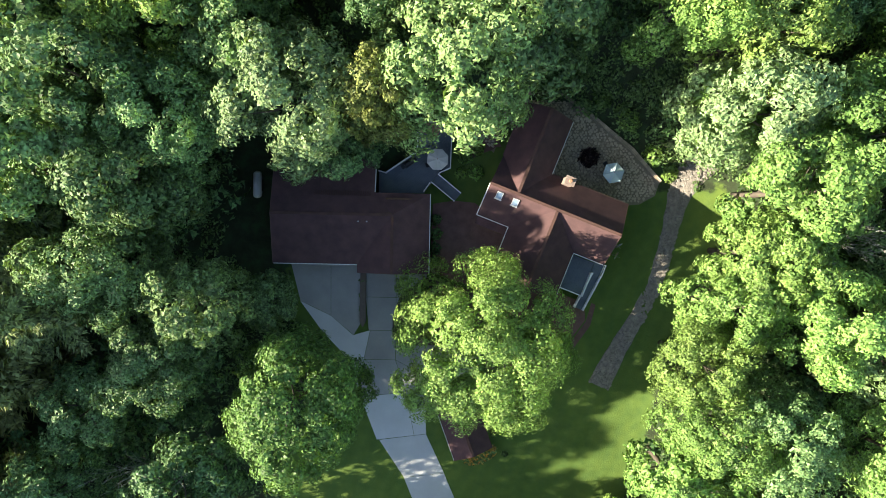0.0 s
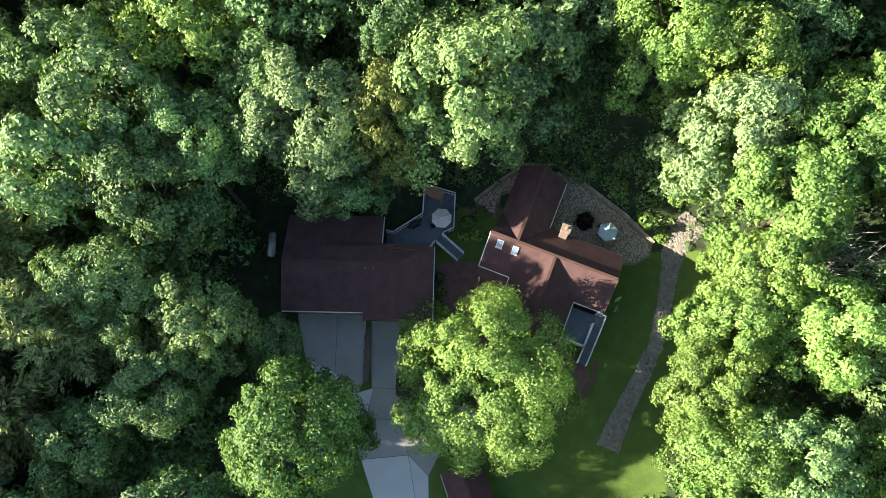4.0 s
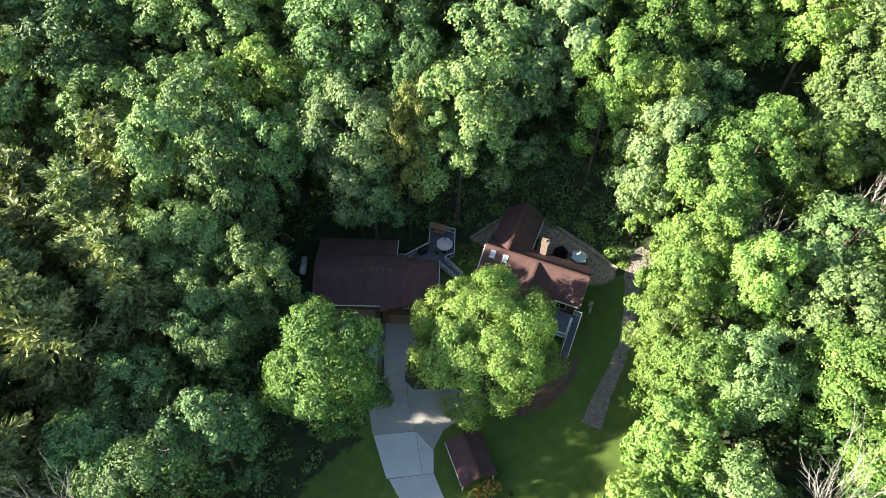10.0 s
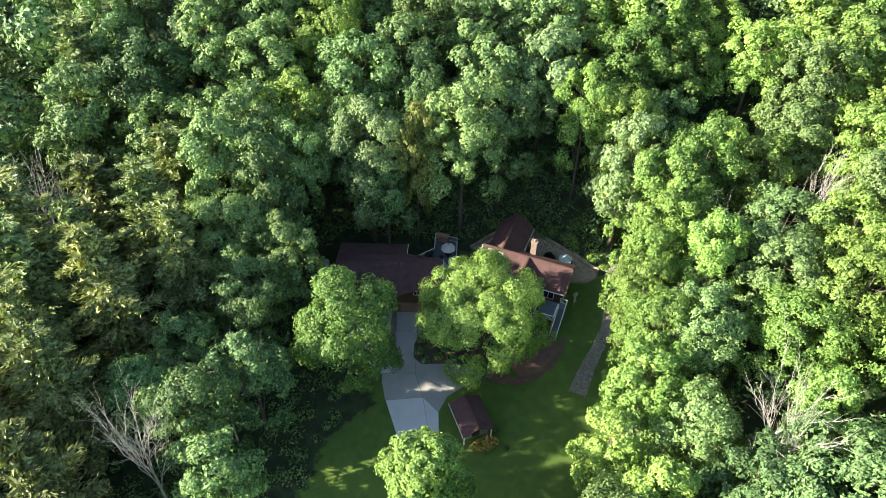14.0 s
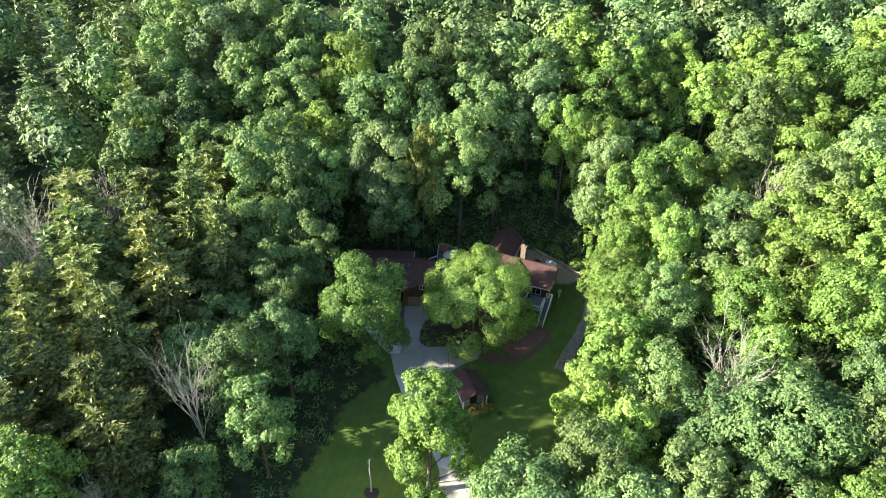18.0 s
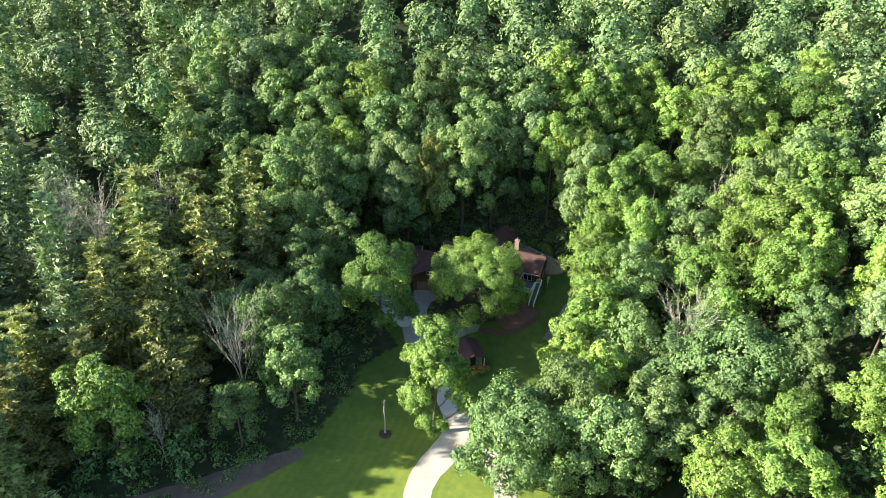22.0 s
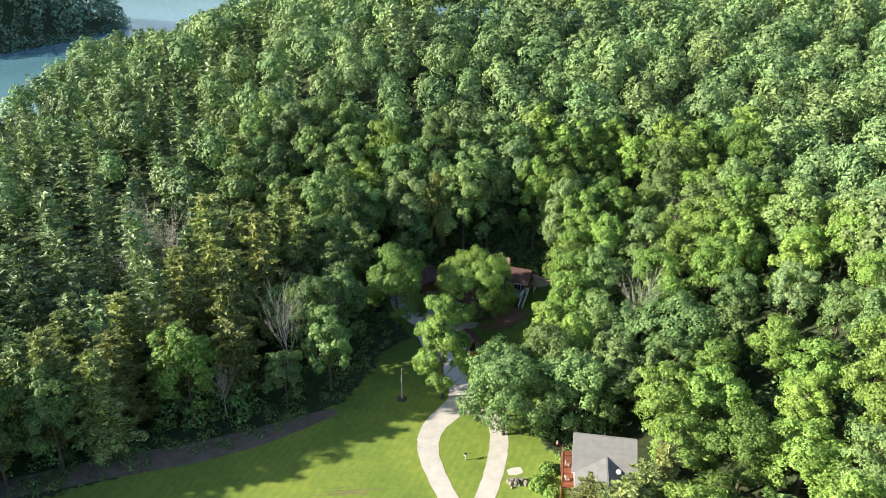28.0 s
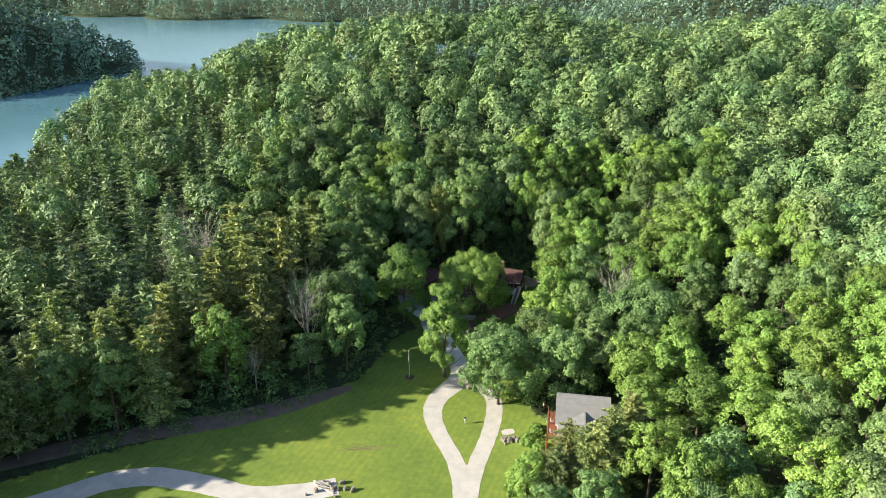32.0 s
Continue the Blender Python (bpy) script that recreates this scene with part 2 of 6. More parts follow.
M_SKYLIGHT = surface("skylight_dome", (0.28, 0.40, 0.55), (0.38, 0.50, 0.64), 2, 10, 0.2, 0.0)


def water_material():
    m, n, l, b = nodes_of("lake_water")
    big = noise_node(n, l, 0.004, 4)
    l.new(ramp(n, l, big, (0.35, (0.080, 0.185, 0.240)), (0.65, (0.115, 0.240, 0.300))), b.inputs["Base Color"])
    b.inputs["Roughness"].default_value = 0.16
    b.inputs["IOR"].default_value = 1.33
    tc = n.new("ShaderNodeTexCoord")
    mp = n.new("ShaderNodeMapping")
    mp.inputs["Scale"].default_value = (0.25, 0.7, 1)
    k = n.new("ShaderNodeTexNoise")
    k.inputs["Scale"].default_value, k.inputs["Detail"].default_value = 0.6, 5
    l.new(tc.outputs["Object"], mp.inputs[0])
    l.new(mp.outputs[0], k.inputs["Vector"])
    add_bump(n, l, b, k.outputs["Fac"], 0.25, 0.25)
    return m


M_WATER = water_material()


# ---- mesh helpers ----
def part(name, bm, material, parent=None, label="", smooth=False):
    """Links a bmesh as one mesh object under a thing or a part."""
    me = bpy.data.meshes.new(name)
    bm.to_mesh(me)
    bm.free()
    me.materials.append(material)
    if smooth:
        me.shade_smooth()
    ob = new(name, me)
    ob.parent = parent
    if label:
        ob["label"] = label
    return ob


def share(name, me, parent, m):
    ob = new(name, me)
    ob.parent = parent
    ob.matrix_basis = m
    return ob


def mesh_of(name, verts, faces, material, smooth=False):
    me = bpy.data.meshes.new(name)
    me.from_pydata([tuple(v) for v in verts], [], [tuple(f) for f in faces])
    me.materials.append(material)
    if smooth:
        me.shade_smooth()
    return me


def quads_mesh(name, quads, material, tint=None):
    """A mesh of loose leaves from an array (leaves, corners, 3)."""
    n, k = quads.shape[:2]
    me = bpy.data.meshes.new(name)
    me.vertices.add(k * n)
    me.vertices.foreach_set("co", np.ascontiguousarray(quads, dtype=np.float32).ravel())
    me.loops.add(k * n)
    me.loops.foreach_set("vertex_index", np.arange(k * n, dtype=np.int32))
    me.polygons.add(n)
    me.polygons.foreach_set("loop_start", np.arange(0, k * n, k, dtype=np.int32))
    me.materials.append(material)
    if tint is not None:
        a = me.attributes.new("tint", "FLOAT", "POINT")
        a.data.foreach_set("value", np.repeat(np.asarray(tint, dtype=np.float32), k))
    me.update(calc_edges=True)
    return me


def box(bm, x0, y0, z0, x1, y1, z1, m=None, bevel=0.0):
    r = bmesh.ops.create_cube(bm, size=1.0)
    vs = r["verts"]
    for v in vs:
        v.co = Vector(((x0 + x1) / 2 + v.co.x * (x1 - x0), (y0 + y1) / 2 + v.co.y * (y1 - y0), (z0 + z1) / 2 + v.co.z * (z1 - z0)))
    if bevel:
        es = list({e for v in vs for e in v.link_edges})
        vs = bmesh.ops.bevel(bm, geom=es, offset=bevel, segments=1, affect="EDGES")["verts"]
    if m is not None:
        bmesh.ops.transform(bm, matrix=m, verts=[v for v in vs if v.is_valid])
    return bm


def cyl(bm, p, q, r1, r2, seg=10):
    p, q = Vector(p), Vector(q)
    d = q - p
    m = Matrix.Translation((p + q) / 2) @ d.to_track_quat("Z", "Y").to_matrix().to_4x4()
    bmesh.ops.create_cone(bm, cap_ends=True, segments=seg, radius1=r1, radius2=r2, depth=d.length, matrix=m)
    return bm


def slab(bm, outline, z0, z1):
    """A plate over an outline (list of x, y)."""
    lo = [bm.verts.new((x, y, z0)) for x, y in outline]
    hi = [bm.verts.new((x, y, z1)) for x, y in outline]
    n = len(outline)
    bm.faces.new(hi)
    bm.faces.new(lo[::-1])
    for i in range(n):
        j = (i + 1) % n
        bm.faces.new((lo[i], lo[j], hi[j], hi[i]))
    bmesh.ops.recalc_face_normals(bm, faces=bm.faces[:])
    return bm


def thing(name, label, category, m=None, group="", kind=""):
    ob = new(name)
    ob.matrix_basis = m or Matrix()
    return tagged(ob, label, category, group, kind)


# ---- the lie of the land ----
def smooth_step(a, b, x):
    t = np.clip((np.asarray(x, float) - a) / (b - a), 0, 1)
    return t * t * (3 - 2 * t)


def seg_dist(px, py, poly, closed=False):
    """Distance from points to a polyline."""
    px, py = np.asarray(px, float), np.asarray(py, float)
    best = np.full(np.broadcast(px, py).shape, 1e9)
    pts = list(poly) + ([poly[0]] if closed else [])
    for (ax, ay), (bx, by) in zip(pts[:-1], pts[1:]):
        dx, dy = bx - ax, by - ay
        t = np.clip(((px - ax) * dx + (py - ay) * dy) / (dx * dx + dy * dy + 1e-9), 0, 1)
        best = np.minimum(best, np.hypot(px - ax - t * dx, py - ay - t * dy))
    return best


def inside(px, py, poly):
    px, py = np.asarray(px, float), np.asarray(py, float)
    r = np.zeros(np.broadcast(px, py).shape, bool)
    n = len(poly)
    for i in range(n):
        (ax, ay), (bx, by) = poly[i], poly[(i + 1) % n]
        if ay != by:
            r ^= ((ay > py) != (by > py)) & (px < (bx - ax) * (py - ay) / (by - ay) + ax)
    return r


# the open ground between the woods
CLEARING = [(-31, 7), (-20, 8), (-16, 13), (-5, 13), (2, 16), (6, 14), (10, 9.5), (14, 5.5), (18, 4), (17, -2), (15.5, -7), (13, -12), (11.5, -18),
            (11.5, -26), (5, -34), (3.5, -44), (0, -50), (-1.5, -60), (1, -72), (0, -84), (-2, -100), (0, -180), (-128, -180), (-118, -120), (-108, -92), (-100, -78),
            (-71, -60), (-51, -54), (-43, -46.5), (-37, -42), (-34, -34), (-31, -26), (-31, -14), (-32, -6)]
LAKE = -12.0
SHORE = [(-400, -260), (-262, -150), (-215, -60), (-196, 40), (-206, 110), (-228, 190), (-262, 300), (-240, 390), (-150, 450), (0, 480), (300, 520), (700, 560)]

PENINSULA = [(-372, 368), (-350, 440), (-331, 518), (-338, 560), (-420, 620), (-640, 690), (-1100, 640), (-1300, 300), (-900, 180), (-560, 270), (-440, 330)]


def height(x, y):
    x, y = np.asarray(x, float), np.asarray(y, float)
    base = np.interp(y, [-400, -120, -80, -42, -20, -6, 4], [-7, -6, -5.5, -4.8, -1.4, 0, 0])
    base = base + 0.6 * smooth_step(-25, -60, x) * smooth_step(-60, -20, y)
    north = np.interp(y, [8, 13, 18, 28, 40, 77, 120, 160, 230, 330, 450, 700], [0, 0.6, 4, 11, 18, 30.5, 41, 45, 39, 14, -6, -20])
    west = np.interp(x, [-260, -215, -180, -150, -120, -60, -30], [-0.5, -0.4, -0.2, 0.22, 0.6, 0.94, 1.0])
    north = np.where(north > 0, north * west * (1 - 0.15 * np.exp(-((x - 85) / 55) ** 2)), north)
    east = np.interp(x, [11, 19, 30, 48, 70, 120, 220, 500], [0, 1.2, 3.5, 8, 15, 24, 30, 34]) * (1 + 0.5 * smooth_step(0, -40, y)) * smooth_step(700, 250, y)
    hill = (np.maximum(north, 0) ** 3 + np.maximum(east, 0) ** 3) ** (1 / 3) + np.minimum(north, 0)
    z = base + hill + 4.2 * np.exp(-((x - 19) / 11) ** 2 - ((y + 69) / 12) ** 2)
    wobble = 1.6 * np.sin(x * 0.045 + 0.4) * np.cos(y * 0.038) + 0.9 * np.sin(x * 0.11 + y * 0.07)
    z = z + wobble * smooth_step(6, 40, np.where(inside(x, y, CLEARING), 0, seg_dist(x, y, CLEARING, True)))
    main = ~inside(x, y, SHORE + [(2500, 600), (2500, 3000), (-3000, 3000), (-3000, -400)])
    sd = seg_dist(x, y, SHORE)
    near = smooth_step(0, 60, sd)
    land = LAKE * (1 - near) + near * z + (1 - near) * np.minimum(0.35 * sd, 8)
    out = np.where(main, np.maximum(land, LAKE + np.minimum(0.3 * sd, 2)), LAKE - np.minimum(6, 0.2 * sd))
    pen = inside(x, y, PENINSULA)
    pd = seg_dist(x, y, PENINSULA, True)
    out = np.where(pen, LAKE + np.minimum(0.45 * pd, 12) + 40 * smooth_step(8, 110, pd), out)
    fd = y - (1160 + 30 * np.sin(x * 0.011) + 18 * np.sin(x * 0.031 + 1) + 120 * smooth_step(-560, -640, x) * smooth_step(-900, -800, x))
    far = LAKE + np.minimum(0.4 * np.maximum(fd, 0), 15) + 75 * smooth_step(0, 420, fd) * (0.75 + 0.3 * np.sin(x * 0.006 + 0.8) + 0.12 * np.sin(x * 0.017)) + 60 * smooth_step(500, 1100, fd)
    knoll = LAKE - 8 + 70 * np.exp(-((x - 330) / 190) ** 2 - ((y - 830) / 140) ** 2)
    return np.where(fd > 0, far, np.maximum(out, knoll))


def hz(x, y):
    return float(height(x, y))


# ---- ground and water ----
def grid_line(lo, hi, fine_lo, fine_hi, step, grow=1.18):
    xs = list(np.arange(fine_lo, fine_hi + 0.01, step))
    s, v = step, xs[-1]
    while v < hi:
        s = min(s * grow, 22 if v < 1500 else 300)
        v += s
        xs.append(min(v, hi))
    s, v, left = step, xs[0], []
    while v > lo:
        s = min(s * grow, 22 if v > -1200 else 300)
        v -= s
        left.append(max(v, lo))
    return np.array(left[::-1] + xs)


def build_ground():
    xs, ys = grid_line(-3000, 3000, -105, 40, 1.7, 1.16), grid_line(-1500, 3000, -100, 40, 1.7, 1.16)
    X, Y = np.meshgrid(xs, ys)
    Z = height(X, Y)
    nx, ny = len(xs), len(ys)
    idx = np.arange(nx * ny).reshape(ny, nx)
    faces = np.stack([idx[:-1, :-1], idx[:-1, 1:], idx[1:, 1:], idx[1:, :-1]], -1).reshape(-1, 4)
    me = bpy.data.meshes.new("ground")
    me.from_pydata(np.stack([X, Y, Z], -1).reshape(-1, 3).tolist(), [], faces.tolist())
    d = seg_dist(X, Y, LAWN, True)
    lawn = np.where(inside(X, Y, LAWN), 0.5 + 0.25 * d, 0.5 - 0.25 * d)
    lawn = np.maximum(lawn, smooth_step(3, 0, np.hypot((X - 23) / 3.2, (Y + 29) / 1.8)))
    a = me.attributes.new("lawn", "FLOAT", "POINT")
    a.data.foreach_set("value", np.clip(lawn, 0, 1).astype(np.float32).ravel())
    # Grass colour darkens towards the house, about where the shade begins.
    garden = smooth_step(-46, -30, Y + 0.15 * X + 2.5 * np.sin(X * 0.21)) * smooth_step(24, 12, X)
    a = me.attributes.new("lush", "FLOAT", "POINT")
    a.data.foreach_set("value", garden.astype(np.float32).ravel())
    me.materials.append(M_GROUND)
    me.shade_smooth()
    tagged(new("ground", me), "mown green lawn running into dark leaf-littered forest floor", "ground", kind="structure")


LAWN = [(-30, -8), (-13, 4), (-12, 8), (-4, 8.5), (0, 7), (8, 4), (13, 2.5), (19, 3.5), (21, 0), (17, -6), (15.5, -12), (13, -20), (12, -30), (5.5, -42), (3, -50), (6, -56), (9, -60),
        (8, -80), (4, -90), (16, -140), (45, -190), (60, -600), (-240, -600), (-150, -300), (-124, -180), (-114, -120), (-105, -92), (-99, -81), (-80, -70), (-62, -61), (-50, -55.5), (-42, -48), (-35, -43), (-31, -35), (-28, -26), (-22, -22), (-29, -12)]
build_ground()
bm = bmesh.new()
slab(bm, [(-3000, -1400), (3000, -1400), (3000, 2900), (-3000, 2900)], LAKE - 2, LAKE)
tagged(part("water", bm, M_WATER), "calm blue-green lake water", "water", kind="structure")


def ribbon(name, centre, widths, lift, material, label, category, thick=0.12, step=1.0, kind="structure"):
    """A strip laid on the ground along a smoothed centre line, with a real edge."""
    c = np.array(centre, float)
    w = np.array(widths, float)
    t = np.arange(len(c))
    tt = np.linspace(0, len(c) - 1, max(8, int(np.hypot(*np.diff(c, axis=0).T).sum() / step)))
    def spl(v):
        out = np.interp(tt, t, v)
        k = np.ones(5) / 5
        for _ in range(2):
            out[2:-2] = np.convolve(out, k, "valid")
        return out
    cx, cy, ww = spl(c[:, 0]), spl(c[:, 1]), spl(w)
    dx, dy = np.gradient(cx), np.gradient(cy)
    ln = np.hypot(dx, dy)
    nx, ny = -dy / ln, dx / ln
    wob = 0.10 * np.sin(tt * 9.1) + 0.08 * np.sin(tt * 23.7)
    cols = np.linspace(-0.5, 0.5, 5)
    bm = bmesh.new()
    rows = []
    for i in range(len(tt)):
        r = []
        for k in cols:
            o = k * (ww[i] + wob[i])
            x, y = cx[i] + nx[i] * o, cy[i] + ny[i] * o
            r.append(bm.verts.new((x, y, hz(x, y) + lift)))
        e0, e1 = r[0].co, r[-1].co
        r = [bm.verts.new((e0.x, e0.y, e0.z - thick - lift))] + r + [bm.verts.new((e1.x, e1.y, e1.z - thick - lift))]
        rows.append(r)
    for a, b in zip(rows[:-1], rows[1:]):
        for j in range(len(a) - 1):
            bm.faces.new((a[j], b[j], b[j + 1], a[j + 1]))
    bmesh.ops.recalc_face_normals(bm, faces=bm.faces[:])
    return tagged(part(name, bm, material), label, category, kind=kind)


# ---- trees ----
def unit(v):
    return v / (np.linalg.norm(v, axis=-1, keepdims=True) + 1e-9)


def leaf_quads(g, pos, nrm, size, stretch=1.25):
    """Pointed sprays of leaves at pos, facing nrm."""
    n = len(pos)
    a = unit(np.cross(nrm, unit(g.normal(size=(n, 3)))))
    b = np.cross(nrm, a)
    s = (size * g.uniform(0.65, 1.3, n))[:, None]
    w = g.uniform(0.38, 0.6, (n, 1))
    return np.stack([pos + a * s * stretch * 0.7, pos - a * s * stretch * 0.45 - b * s * w, pos - a * s * stretch * 0.3 + b * s * w], 1)


def crown_leaves(g, H, R, low, n, size, lobes=20, fuzz=0.5, clumps=12, puff=0.40, inner=52, coarse=0.5, rise=0.25, taper=0.0):
    """Leaves on the puffs of the lobes of a broad crown that reaches from low to H, round a loose inner mass of larger sprays."""
    ch = H - low
    cs, rs = [], []
    for i in range(lobes):
        k = (i + 0.5) / lobes
        a = i * 2.399 + g.uniform(-0.5, 0.5)
        zz = low + ch * (0.16 + 0.68 * k ** 0.8)
        env = R * math.sqrt(max(0.05, 1 - ((zz - low - ch * 0.42) / (ch * 0.60)) ** 2)) * 0.76 * (1 - taper * k)
        d = env * g.uniform(0.55, 1.08)
        r = R * g.uniform(0.24, 0.42) * (1 - 0.6 * taper * k)
        cs.append((d * math.cos(a), d * math.sin(a), min(zz + g.uniform(-0.08, 0.08) * ch, H - r * 0.85)))
        rs.append(r)
    cs.append((g.uniform(-0.1, 0.1) * R, g.uniform(-0.1, 0.1) * R, H - R * 0.42))
    rs.append(R * 0.40 * (1 - 0.6 * taper))
    cs.append((0, 0, low + ch * 0.45))
    rs.append(R * 0.5)
    cs, rs = np.array(cs), np.array(rs)
    mid = np.array([0, 0, low + ch * 0.35])
    out = unit((cs - mid) / np.array([R, R, ch * 0.6]))
    sub = unit(unit(g.normal(size=(len(rs), clumps, 3))) + 0.75 * out[:, None] + [0, 0, rise])
    far = g.uniform(0.72, 0.98, (len(rs), clumps))
    wide = puff * g.uniform(0.65, 1.3, (len(rs), clumps))
    pick = g.choice(len(rs), p=rs ** 2 / (rs ** 2).sum(), size=int(n * 1.7))
    j = g.integers(0, clumps, len(pick))
    way = sub[pick, j]
    sc = cs[pick] + way * (rs[pick] * far[pick, j])[:, None] * np.array([1, 1, 0.85])
    spread = unit(unit(g.normal(size=(len(pick), 3))) + 0.65 * way + [0, 0, 0.15])
    pos = sc + spread * (rs[pick] * wide[pick, j] * g.uniform(0.55, 1.1, len(pick)))[:, None]
    d = np.linalg.norm(pos[:, None] - cs[None], axis=2) / rs[None]
    d[np.arange(len(pick)), pick] = 9
    keep = d.min(1) > 0.78
    pos, pick, spread = pos[keep][:n], pick[keep][:n], spread[keep][:n]
    dome = unit((pos - mid) / np.array([R, R, ch * 0.65]))
    nrm = unit(0.45 * dome + 0.5 * unit(pos - cs[pick]) + 0.9 * spread + fuzz * g.normal(size=pos.shape))
    leaves = leaf_quads(g, pos, nrm, size)
    ip = np.repeat(np.arange(len(rs)), inner)
    iv = unit(g.normal(size=(len(ip), 3)) + 0.4 * out[ip])
    ipos = cs[ip] + iv * (rs[ip] * g.uniform(0.35, 0.72, len(ip)))[:, None]
    deep = leaf_quads(g, ipos, unit(iv + 0.5 * g.normal(size=iv.shape)), R * 0.17 * coarse)
    return np.concatenate([leaves, deep]), cs


def dome_leaves(g, H, R, low, n, size, puffs=30):
    """A compact rounded crown: leaves over many small puffs set on a dome, and a looser layer of larger sprays beneath them."""
    ch = H - low
    mid, half = np.array([0, 0, low + 0.42 * ch]), np.array([R, R, 0.58 * ch])
    k = (np.arange(puffs) + 0.5) / puffs
    z = 1 - 1.55 * k
    a = np.arange(puffs) * 2.39996 + g.uniform(-0.25, 0.25, puffs)
    w = np.sqrt(np.clip(1 - z * z, 0, 1))
    way = unit(np.stack([w * np.cos(a), w * np.sin(a), z], 1) + 0.12 * g.normal(size=(puffs, 3)))
    lump = 1 + 0.13 * np.sin(3 * a + g.uniform(0, 6)) * w
    pc = mid + way * half * (g.uniform(0.68, 0.86, puffs) * lump)[:, None]
    pr = R * g.uniform(0.22, 0.36, puffs)
    pick = g.choice(puffs, p=pr ** 2 / (pr ** 2).sum(), size=int(n * 1.6))
    d = unit(unit(g.normal(size=(len(pick), 3))) + 0.8 * way[pick] + [0, 0, 0.2])
    pos = pc[pick] + d * (pr[pick] * g.uniform(0.85, 1.06, len(pick)))[:, None]
    near = np.linalg.norm(pos[:, None] - pc[None], axis=2) / pr[None]
    near[np.arange(len(pick)), pick] = 9
    keep = near.min(1) > 0.86
    pos, pick, d = pos[keep][:n], pick[keep][:n], d[keep][:n]
    leaves = leaf_quads(g, pos, unit(d + 0.55 * way[pick] + 0.3 * g.normal(size=pos.shape)), size, 1.1)
    m = n // 4
    iv = unit(g.normal(size=(m, 3)) + [0, 0, 0.4])
    deep = leaf_quads(g, mid + iv * half * g.uniform(0.55, 0.72, (m, 1)), unit(iv + 0.25 * g.normal(size=iv.shape)), min(R * 0.24, 2.2 * size))
    return np.concatenate([leaves, deep])


def tube(bm, pts, radii, seg=7):
    rings = []
    for i, p in enumerate(pts):
        p = Vector(p)
        d = (Vector(pts[min(i + 1, len(pts) - 1)]) - Vector(pts[max(i - 1, 0)])).normalized()
        a = d.orthogonal().normalized()
        b = d.cross(a)
        rings.append([bm.verts.new(p + (a * math.cos(k * 2 * math.pi / seg) + b * math.sin(k * 2 * math.pi / seg)) * radii[i]) for k in range(seg)])
    for r, s in zip(rings[:-1], rings[1:]):
        for k in range(seg):
            bm.faces.new((r[k], r[(k + 1) % seg], s[(k + 1) % seg], s[k]))
    bm.faces.new(rings[-1])
    bm.faces.new(rings[0][::-1])


def trunk_mesh(g, H, R, low, centres, base):
    bm = bmesh.new()
    lean = g.uniform(-0.4, 0.4, 2)
    top = H * 0.8
    pts = [(lean[0] * k * k * 1.5, lean[1] * k * k * 1.5, -0.6 + (top + 0.6) * k) for k in np.linspace(0, 1, 7)]
    tube(bm, pts, [base * (1.25 if k == 0 else 1.0) * (1 - 0.85 * k) for k in np.linspace(0, 1, 7)], 9)
    for i in g.choice(len(centres), min(9, len(centres)), replace=False):
        c = centres[i]
        z0 = max(low * 0.75, c[2] - R * g.uniform(0.4, 0.9))
        k = min(0.95, z0 / top)
        p0 = Vector((lean[0] * k * k * 1.5, lean[1] * k * k * 1.5, z0))
        p2 = Vector(c)
        mid = p0.lerp(p2, 0.5) + Vector((0, 0, -0.1 * R))
        tube(bm, [p0, mid, p2], [base * 0.4 * (1 - 0.6 * k), base * 0.24, base * 0.07], 6)
    me = bpy.data.meshes.new("trunk")
    bm.to_mesh(me)
    bm.free()
    me.materials.append(M_BARK)
    me.shade_smooth()
    return me


def tree_meshes(seed, H, R, low, n, size, material, lobes=20, taper=0.0):
    g = np.random.default_rng(seed)
    q, cs = crown_leaves(g, H, R, low, n, size, lobes, taper=taper)
    return trunk_mesh(g, H, R, low, cs, 0.014 * H + 0.05), quads_mesh("crown", q, material)


